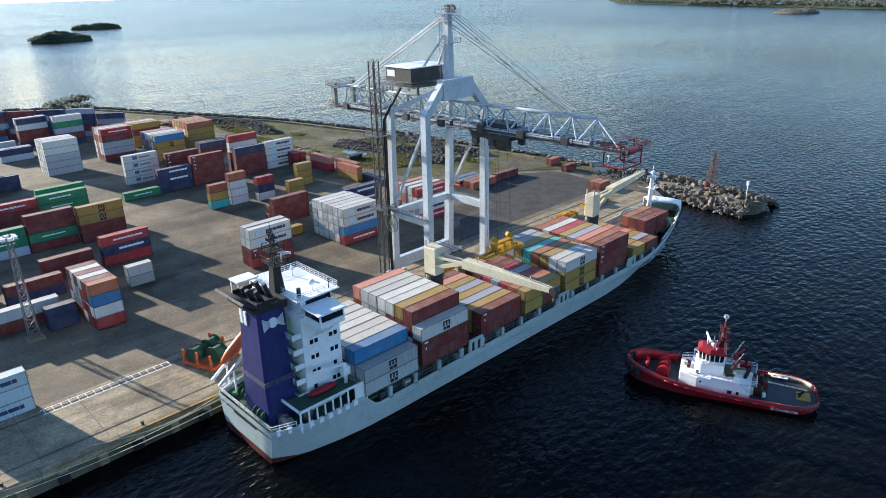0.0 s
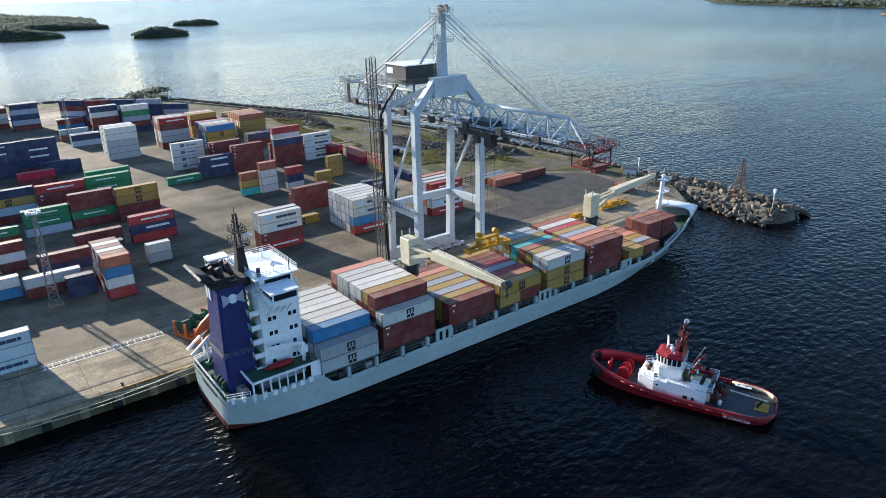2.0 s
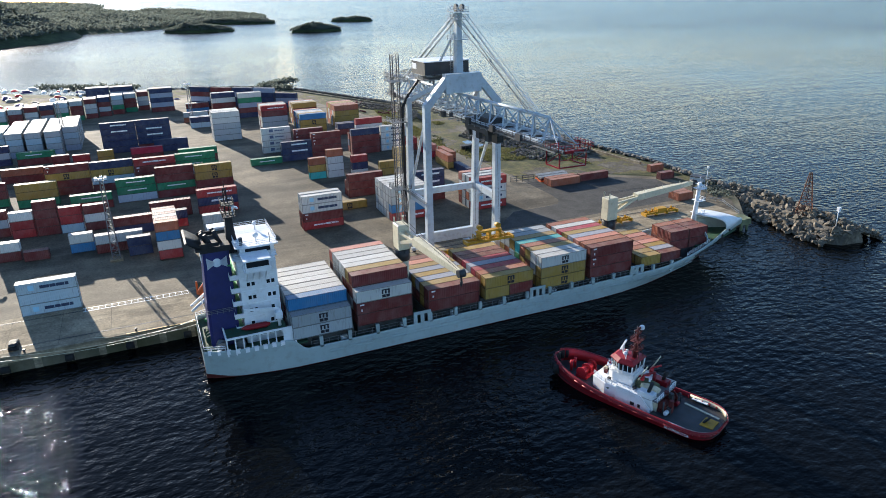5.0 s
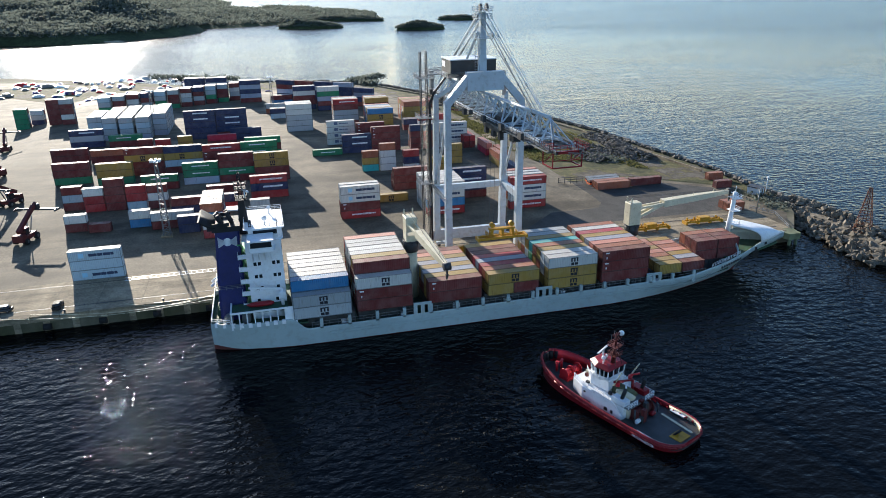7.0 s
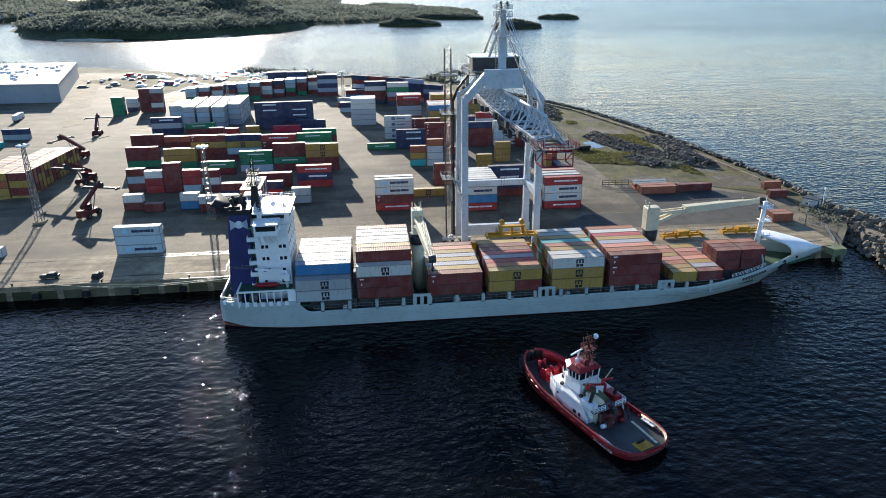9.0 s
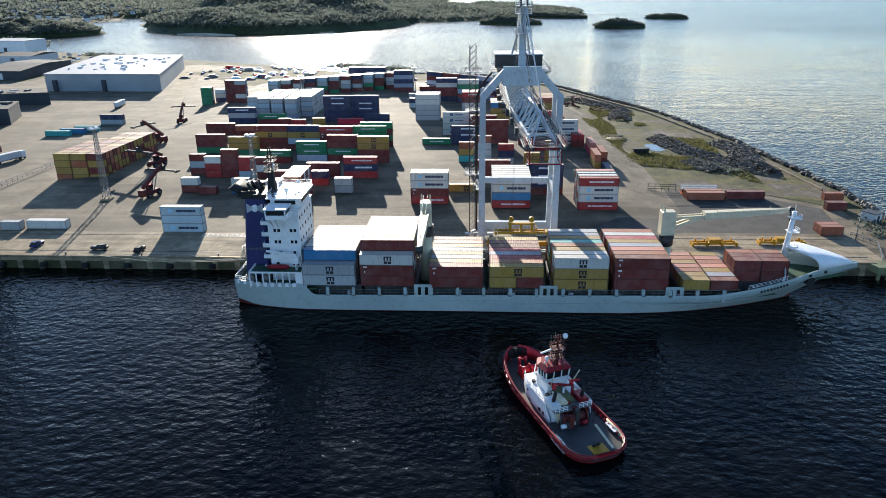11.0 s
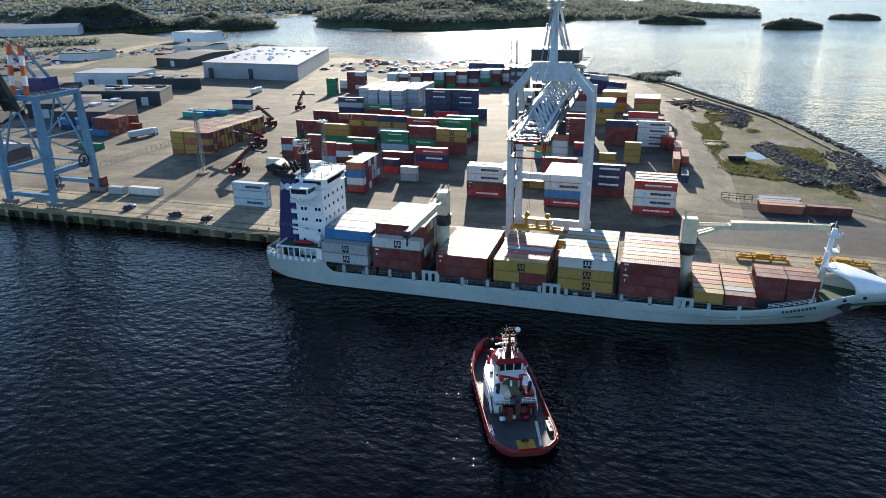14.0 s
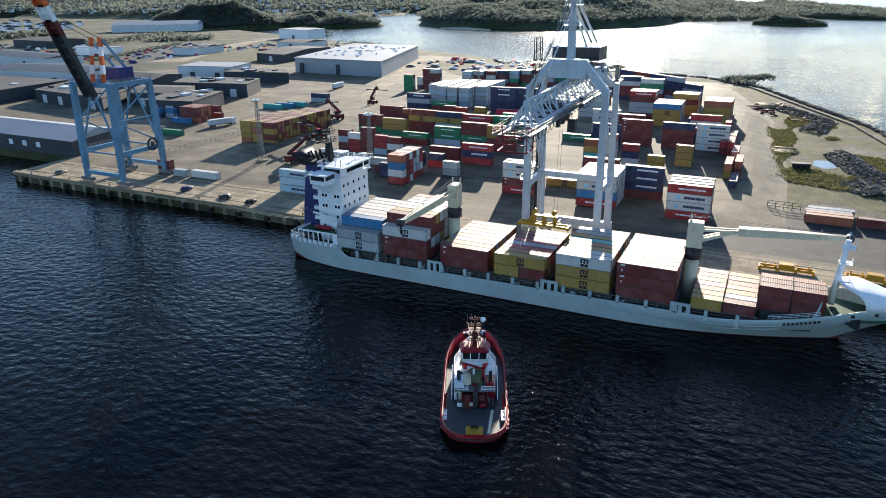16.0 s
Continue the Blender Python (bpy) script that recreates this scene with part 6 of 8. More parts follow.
    bm = bmesh.new()
    box(bm, -97.2, -97.1, cy + 4.0, cy + 5.8, 33.7, 35.8)
    cp("cab_window", bm, M_GLASS, trolley)
    # hoist wires, headblock and spreader over the ship
    bm = bmesh.new()
    for a in (-97.2, -94.2):
        for b in (-2.4, 2.4):
            beam(bm, (a, cy + b, 14.8), (a - 1.0, cy + b, 37.4), 0.05)
    cp("hoist_wires", bm, M_DARKSTEEL)
    bm = bmesh.new()
    for s in (-0.9, 0.9):
        box(bm, -95.0 + s - 0.2, -95.0 + s + 0.2, cy - 5.6, cy + 5.6, 11.2, 11.8)
    for b in (-6.0, 6.0):
        box(bm, -96.3, -93.7, cy + b - 0.25, cy + b + 0.25, 11.0, 11.8)
    for b in (-2.6, 0, 2.6):
        box(bm, -95.8, -94.2, cy + b - 0.3, cy + b + 0.3, 11.8, 13.4)
    box(bm, -95.6, -94.4, cy - 3.2, cy + 3.2, 13.4, 13.8)
    rail(bm, [(-96.3, cy - 3.6, 11.8), (-93.7, cy - 3.6, 11.8), (-93.7, cy + 3.6, 11.8), (-96.3, cy + 3.6, 11.8)], 1.1, 0.9, 0.05, 3)
    for b in (-2.4, 2.4):
        tube(bm, (-95.6, cy + b, 14.6), (-94.4, cy + b, 14.6), 0.6, n=12)
    cp("spreader", bm, M_YELLOW, None, "worn yellow spreader hanging on hoist wires")
    bm = bmesh.new()
    box(bm, -108.4, -107.4, 101.6, 106.0, 2.9, 5.0)
    box(bm, -108.4, -107.6, 111.0, 117.0, 2.9, 4.2)
    rail(bm, [(-107.6, 100.5, 2.9), (-107.6, 118.0, 2.9)], 1.1, 1.5, 0.05, 3)
    cp("sill_equipment", bm, M_YELLOW, None, "yellow equipment cabinets on the sill beam")


portal_crane()


# ---- the tug ----
def tugboat():
    tug = thing("tugboat", pose(-44.2, 113.1, SEA, 0, 0, 113.0) @ Matrix.Scale(0.945, 4), "red harbour tug with white deckhouse, afloat on dark water", "tug")

    def hb(y):
        if y < -13:
            return 1.7 + 4.1 * math.sqrt(max(0.0, 1 - ((-13 - y) / 4.5) ** 2))
        return 5.9 if y < 4 else 5.9 * math.sqrt(max(0.0, 1 - ((y - 4) / 13.8) ** 2.2))

    def top(y):
        return 1.9 + (0.0 if y < -2 else 2.0 * ((y + 2) / 19.5) ** 1.5)
    ys = [-17.5, -17.35, -17.0, -16.4, -15.6, -14.5, -13.2, -12, -9, -6, -3, 0, 2, 4, 6, 8, 10, 12, 13.5, 15, 16, 17, 17.6]

    def tp(name, bm, mat, parent=None, label=""):
        return part(name, bm, mat, parent or tug, label)
    bm = bmesh.new()
    for s in (-1, 1):
        rings = []
        for y in ys:
            b = max(0.05, hb(y))
            t = top(y)
            rings.append([(s * max(0.0, b - 0.35), y, t - 0.9), (s * max(0.0, b - 0.3), y, t), (s * b, y, t), (s * b, y, t - 0.8), (s * b * 0.93, y * 0.98, 0.3), (s * b * 0.86, y * 0.95, -1.5)])
        loft(bm, rings, caps=False)
        if s < 0:
            last = rings[0]
    va = [bm.verts.new(p) for p in last[2:]]
    vb = [bm.verts.new((-x, y, z)) for x, y, z in last[2:]]
    for k in range(len(va) - 1):
        bm.faces.new((va[k], va[k + 1], vb[k + 1], vb[k]))
    bmesh.ops.recalc_face_normals(bm, faces=bm.faces[:])
    tp("hull", bm, M_TUGRED)
    bm = bmesh.new()
    prism(bm, [(max(0.05, hb(y)) - 0.3 if hb(y) > 0.4 else 0.05, y) for y in ys] + [(-max(0.05, hb(y)) + 0.3 if hb(y) > 0.4 else -0.05, y) for y in reversed(ys)], 0.6, 0.95)
    tp("deck", bm, M_DARKSTEEL)
    bm = bmesh.new()
    pts = [(hb(y) + 0.1, y, top(y) - 0.62) for y in ys] + [(-hb(y) - 0.1, y, top(y) - 0.62) for y in reversed(ys)]
    for p, q in zip(pts, pts[1:] + pts[:1]):
        if (Vector(p) - Vector(q)).length > 0.05:
            tube(bm, p, q, 0.17, n=8)
    tp("rubbing_fender", bm, M_TUGRED)
    bm = bmesh.new()
    for k in range(9):
        a = math.pi * (0.22 + 0.56 * k / 8)
        x, y = 5.4 * math.cos(a), 11.0 + 6.6 * math.sin(a)
        tube(bm, (x, y, top(min(y, 17.4)) - 2.2), (x, y, top(min(y, 17.4)) - 0.5), 0.6, n=10)
    tp("bow_fender", bm, M_RUBBER)
    # deckhouse
    bm = bmesh.new()
    prism(bm, [(-3.9, -3.4), (3.9, -3.4), (4.1, 4.0), (2.9, 7.4), (-2.9, 7.4), (-4.1, 4.0)], 0.9, 3.5)
    prism(bm, [(-2.1, -0.6), (2.1, -0.6), (2.2, 3.6), (1.5, 4.8), (-1.5, 4.8), (-2.2, 3.6)], 3.5, 5.7)
    bmesh.ops.bevel(bm, geom=bm.edges[:], offset=0.12, segments=1, affect="EDGES")
    house = tp("deckhouse", bm, M_WHITE, None, "white two-tier deckhouse")
    for s in (-1, 1):
        for y in (-1.5, 1.2, 3.4):
            bm = bmesh.new()
            tube(bm, (s * 3.85, y, 2.6), (s * 4.12, y, 2.7), 0.26, n=12)
            tp("porthole", bm, M_GLASS, house)
        bm = bmesh.new()
        box(bm, s * 3.9 - 0.06, s * 3.9 + 0.06, -3.6, -2.7, 1.0, 3.0)
        tp("door", bm, M_STEEL, house)
        bm = bmesh.new()
        rail(bm, [(s * 3.8, -3.4, 3.5), (s * 4.0, 4.0, 3.5), (s * 2.8, 7.3, 3.5)], 1.0, 1.2, 0.035, 3)
        tp("rail", bm, M_WHITE, house)
    bm = bmesh.new()
    rings = [[(x * f, 1.6 + y * f, z) for x, y in ((-2.3, -2.0), (2.3, -2.0), (2.6, 0.6), (1.5, 2.6), (-1.5, 2.6), (-2.6, 0.6))] for z, f in ((5.7, 0.95), (6.5, 1.0))]
    loft(bm, rings, close=True)
    for k in range(6):
        x, y = ((-2.3, -2.0), (2.3, -2.0), (2.6, 0.6), (1.5, 2.6), (-1.5, 2.6), (-2.6, 0.6))[k]
        beam(bm, (x, 1.6 + y, 6.4), (x * 1.06, 1.6 + y * 1.06, 8.1), 0.22)
    for f in bm.faces:
        f.smooth = False
    wheel = tp("wheelhouse", bm, M_WHITE)
    bm = bmesh.new()
    rings = [[(x * f, 1.6 + y * f, z) for x, y in ((-2.3, -2.0), (2.3, -2.0), (2.6, 0.6), (1.5, 2.6), (-1.5, 2.6), (-2.6, 0.6))] for z, f in ((6.5, 0.97), (8.05, 1.03))]
    loft(bm, rings, close=True)
    for f in bm.faces:
        f.smooth = False
    tp("glazing", bm, M_GLASS, wheel)
    corners = ((-2.3, -2.0), (2.3, -2.0), (2.6, 0.6), (1.5, 2.6), (-1.5, 2.6), (-2.6, 0.6))
    for (xa, ya), (xb, yb) in zip(corners, corners[1:] + corners[:1]):
        for f in (0.33, 0.67):
            x, y = xa + (xb - xa) * f, ya + (yb - ya) * f
            bm = bmesh.new()
            beam(bm, (x, 1.6 + y, 6.45), (x * 1.05, 1.6 + y * 1.05, 8.08), 0.14)
            tp("mullion", bm, M_WHITE, wheel)
    bm = bmesh.new()
    rings = [[(x * f, 1.6 + y * f, z) for x, y in ((-2.3, -2.0), (2.3, -2.0), (2.6, 0.6), (1.5, 2.6), (-1.5, 2.6), (-2.6, 0.6))] for z, f in ((8.05, 1.14), (8.3, 1.16), (8.9, 0.85))]
    loft(bm, rings, close=True)
    for f in bm.faces:
        f.smooth = False
    roof = tp("roof", bm, M_TUGRED, None, "red wheelhouse roof")
    bm = bmesh.new()
    tube(bm, (0, 0.4, 8.8), (0, 0.2, 12.6), 0.46, 0.34, 12)
    tube(bm, (0, 0.2, 12.6), (0, 0.2, 15.2), 0.22, 0.12, 10)
    for x in (-0.9, 0.9):
        beam(bm, (x, -0.9, 8.8), (x * 0.35, 0.0, 12.4), 0.14)
    tp("mast", bm, M_BOOT, None, "dark red mast with platforms and cross arms")
    for z, w in ((10.6, 1.1), (12.5, 1.25)):
        bm = bmesh.new()
        box(bm, -w, w, -0.7, 1.1, z, z + 0.09)
        rail(bm, [(-w, -0.7, z), (w, -0.7, z), (w, 1.1, z), (-w, 1.1, z), (-w, -0.7, z)], 0.8, 0.8, 0.03, 2)
        tp("mast_platform", bm, M_BOOT)
    for z, w in ((11.6, 1.7), (13.6, 1.5), (14.6, 0.9)):
        bm = bmesh.new()
        beam(bm, (-w, 0.2, z), (w, 0.2, z), 0.11)
        for x in (-w, -w * 0.5, w * 0.5, w):
            tube(bm, (x, 0.2, z), (x, 0.2, z + 0.45), 0.11, n=8)
        tp("cross_arm", bm, M_BOOT)
    for x, h in ((-1.4, 1.7), (-0.6, 2.2), (0.5, 1.5)):
        bm = bmesh.new()
        tube(bm, (x, 0.2, 13.6), (x, 0.2, 13.6 + h), 0.03, n=6)
        tp("aerial", bm, M_STEEL)
    for x, y, z, r in ((1.5, 0.2, 14.6, 0.52), (-1.2, 1.8, 9.6, 0.42), (1.3, 0.6, 11.6, 0.26), (0.2, 2.2, 9.4, 0.3)):
        bm = bmesh.new()
        bmesh.ops.create_uvsphere(bm, u_segments=14, v_segments=8, radius=r, matrix=Matrix.Translation((x, y, z)))
        tube(bm, (x, y, z - r - 0.3), (x, y, z - r * 0.7), 0.1)
        tp("radome", bm, M_WHITE)
    bm = bmesh.new()
    beam(bm, (-2.2, 2.4, 10.6), (2.0, 3.4, 10.6), 0.30, 0.26)
    tube(bm, (0, 2.9, 8.8), (0, 2.9, 10.5), 0.2)
    tp("radar_scanner", bm, M_WHITE)
    for s in (-1, 1):
        bm = bmesh.new()
        prism(bm, [(s * 2.9 - 0.9, -5.6), (s * 2.9 + 0.9, -5.6), (s * 2.9 + 0.9, -2.6), (s * 2.9 - 0.9, -2.6)], 0.9, 4.5)
        tp("funnel", bm, M_TUGRED if s > 0 else M_WHITE)
        bm = bmesh.new()
        tube(bm, (s * 2.9, -4.4, 4.5), (s * 2.9, -5.0, 6.6), 0.35)
        tp("exhaust_pipe", bm, M_BLACK)
        bm = bmesh.new()
        tube(bm, (s * 1.8, -2.4, 5.7), (s * 1.8, -2.4, 6.6), 0.4)
        beam(bm, (s * 1.8, -2.4, 6.7), (s * 2.4, -4.0, 7.6), 0.28)
        tp("fire_monitor", bm, M_RED)
    bm = bmesh.new()
    tube(bm, (1.6, -3.2, 3.7), (1.6, -3.2, 6.2), 0.28)
    beam(bm, (1.6, -3.2, 6.1), (-2.8, -2.2, 6.9), 0.25, 0.35)
    tp("deck_crane", bm, M_TUGRED)
    bm = bmesh.new()
    rings = [[(-1.4 + 0.75 * math.cos(a), y, 4.5 + h * math.sin(a)) for a in [k * math.tau / 10 for k in range(10)]] for y, h in ((-5.8, 0.35), (-5.0, 0.6), (-3.2, 0.6), (-2.2, 0.2))]
    loft(bm, rings, close=True)
    tp("workboat", bm, M_CREAM)
    # lining of the bulwark, side screens, deck cover and after rails
    for s in (-1, 1):
        for lo, hi in ((7.5, 17.2), (-17.3, -8.0)):
            bm = bmesh.new()
            pts = [y for y in ys if lo <= y <= hi]
            loft(bm, [[(s * max(0.05, hb(y) - 0.42), y, 0.97), (s * max(0.05, hb(y) - 0.36), y, top(y) - 0.06), (s * max(0.02, hb(y) - 0.44), y, top(y) - 0.06), (s * max(0.02, hb(y) - 0.50), y, 0.97)] for y in pts], close=True)
            tp("bulwark_lining", bm, M_CREAM if lo < 0 else M_RED)
        bm = bmesh.new()
        rows = [[(x, y, z) for y, z in ((1.6, 0.95), (1.6, 4.1), (-3.4, 3.9), (-5.6, 1.9), (-5.6, 0.95))] for x in (s * 4.25 - 0.09, s * 4.25 + 0.09)]
        loft(bm, rows, close=True)
        for f in bm.faces:
            f.smooth = False
        screen = tp("side_screen", bm, M_WHITE, None, "white sloping side screen")
        for y, w in ((-2.0, 0.8), (-3.4, 0.5)):
            bm = bmesh.new()
            box(bm, s * 4.38 - 0.03, s * 4.38 + 0.03, y - w / 2, y + w / 2, 1.3, 2.0)
            tp("opening", bm, M_BLACK, screen)
        bm = bmesh.new()
        rail(bm, [(s * 3.7, -3.6, 3.5), (s * 3.7, -6.6, 3.5), (s * 1.2, -6.6, 3.5)], 1.0, 0.9, 0.04, 3)
        tp("after_rail", bm, M_WHITE)
        bm = bmesh.new()
        tube(bm, (s * 2.2, -1.8, 5.7), (s * 2.6, -3.6, 9.4), 0.16, 0.10, 8)
        tp("boom_strut", bm, M_CREAM)
    part_box("after_platform", (-3.8, 3.8, -6.7, -3.3, 3.38, 3.5), M_STEEL, tug)
    bm = bmesh.new()
    loft(bm, [[(1.5 * math.cos(math.pi * k / 8), y, 3.5 + h * math.sin(math.pi * k / 8)) for k in range(9)] for y, h in ((-0.8, 1.5), (-2.6, 1.6), (-4.6, 1.3))])
    tp("cover", bm, M_OLIVE, None, "olive canvas cover over deck gear")
    # bow winch and after towing gear
    bm = bmesh.new()
    for x in (-1.1, 1.1):
        tube(bm, (x - 0.8, 10.6, 2.2), (x + 0.8, 10.6, 2.2), 0.75, n=16)
    for x in (-2.0, 0, 2.0):
        tube(bm, (x - 0.1, 10.6, 2.2), (x + 0.1, 10.6, 2.2), 1.15, n=18)
    box(bm, -2.2, 2.2, 9.4, 11.8, 0.9, 1.6)
    for x in (-0.7, 0.7):
        tube(bm, (x, 13.8, 0.9), (x, 13.8, 3.2), 0.3)
    beam(bm, (-0.9, 13.8, 2.8), (0.9, 13.8, 2.8), 0.3)
    tp("bow_winch", bm, M_RED)
    bm = bmesh.new()
    for x in (-1.3, 1.3):
        tube(bm, (x - 1.0, -6.6, 2.0), (x + 1.0, -6.6, 2.0), 0.9, n=16)
        tube(bm, (x - 1.1, -6.6, 2.0), (x - 0.95, -6.6, 2.0), 1.3, n=18)
        tube(bm, (x + 0.95, -6.6, 2.0), (x + 1.1, -6.6, 2.0), 1.3, n=18)
    box(bm, -2.6, 2.6, -7.8, -5.4, 0.9, 1.5)
    tp("towing_winch", bm, M_BOOT)
    bm = bmesh.new()
    box(bm, -1.5, 1.5, -16.3, -13.9, 0.95, 1.05)
    tp("tow_pad", bm, M_YELLOW, None, "yellow deck plate at the stern")
    bm = bmesh.new()
    for x in (-0.6, 0.6):
        beam(bm, (x, -14.2, 1.0), (-x * 0.6, -15.0, 2.0), 0.3)
    tp("tow_hook", bm, M_BLACK)
    bm = bmesh.new()
    for k in range(7):
        beam(bm, (3.2 - 0.1 * k, -9.0 - k, 1.02), (3.1 - 0.12 * k, -9.9 - k, 1.02), 0.5, 0.12)
    tp("tow_line", bm, M_CREAM)
    for s in (-1, 1):
        for k in range(8):
            bm = bmesh.new()
            y = -4.5 - k * 1.4
            beam(bm, (s * (hb(y) - 0.35), y, 0.95), (s * (hb(y) - 0.8), y, 1.6), 0.12, 0.3)
            tp("bulwark_stay", bm, M_RED)
        bm = bmesh.new()
        box(bm, s * 5.2 - 0.5, s * 5.2 + 0.3, -12.6, -9.6, 1.35, 1.5)
        tp("bulwark_shelf", bm, M_WHITE)
    rng = random.Random(8)
    for k in range(34):
        a, y = rng.uniform(-3.4, 3.4), rng.uniform(-8.4, -2.6)
        z0 = 0.95 if y < -3.6 else 3.5
        bm = bmesh.new()
        h = rng.uniform(0.6, 3.2)
        if k % 4 == 0:
            box(bm, a - 0.4, a + 0.4, y - 0.35, y + 0.35, z0, z0 + h)
        elif k % 4 == 1:
            tube(bm, (a, y, z0), (a, y, z0 + h), rng.uniform(0.1, 0.25), n=8)
        elif k % 4 == 2:
            tube(bm, (a, y, z0), (a, y, z0 + h * 0.7), 0.12, n=8)
            tube(bm, (a, y, z0 + h * 0.7), (a, y + 0.5, z0 + h * 0.7 + 0.1), 0.22, n=8)
        else:
            tube(bm, (a - 0.5, y, z0 + 0.5), (a + 0.5, y, z0 + 0.5), 0.4, n=12)
        tp("deck_gear", bm, rng.choice([M_WHITE, M_STEEL, M_BOOT, M_DARKSTEEL, M_TUGRED, M_CREAM]))
    for s in (-1, 1):
        bm = bmesh.new()
        rail(bm, [(s * 2.2, -0.6, 5.7), (s * 2.9, 1.0, 5.7), (s * 2.9, 3.4, 5.7), (s * 1.6, 5.2, 5.7)], 0.9, 0.8, 0.035, 3)
        tp("bridge_rail", bm, M_WHITE)
    for k in range(22):
        a, y = rng.uniform(-2.9, 2.9), rng.uniform(-3.0, 6.6)
        bm = bmesh.new()
        if k % 3 == 0:
            tube(bm, (a, y, 3.5), (a, y, 3.5 + rng.uniform(0.5, 1.3)), rng.uniform(0.12, 0.3), n=8)
        else:
            box(bm, a - 0.3, a + 0.3, y - 0.25, y + 0.35, 3.5, 3.5 + rng.uniform(0.3, 0.9))
        tp("deck_fitting", bm, rng.choice([M_WHITE, M_STEEL, M_BOOT, M_DARKSTEEL, M_CREAM]))
    for k in range(6):
        bm = bmesh.new()
        a = -2.0 + k * 0.8
        tube(bm, (a, 1.2 + 0.3 * (k % 3), 8.8), (a, 1.2 + 0.3 * (k % 3), 9.4 + 0.5 * (k % 2)), 0.10, n=8)
        tp("roof_lamp", bm, rng.choice([M_WHITE, M_STEEL]))
    cu = bpy.data.curves.new("letters", "FONT")
    cu.body, cu.size, cu.extrude, cu.align_x = "BB CONNECTOR", 0.6, 0.01, "CENTER"
    tmp = bpy.data.objects.new("letters", cu)
    scene.collection.objects.link(tmp)
    dg = bpy.context.evaluated_depsgraph_get()
    me = bpy.data.meshes.new_from_object(tmp.evaluated_get(dg))
    bpy.data.objects.remove(tmp)
    me.materials.clear()
    me.materials.append(M_WHITE)
    for s in (-1, 1):
        ob = new("name_lettering", me)
        ob.parent = tug
        ob.matrix_basis = pose(s * 5.92, -11.6, 0.55, 77, 0, 90 if s > 0 else -90)


tugboat()

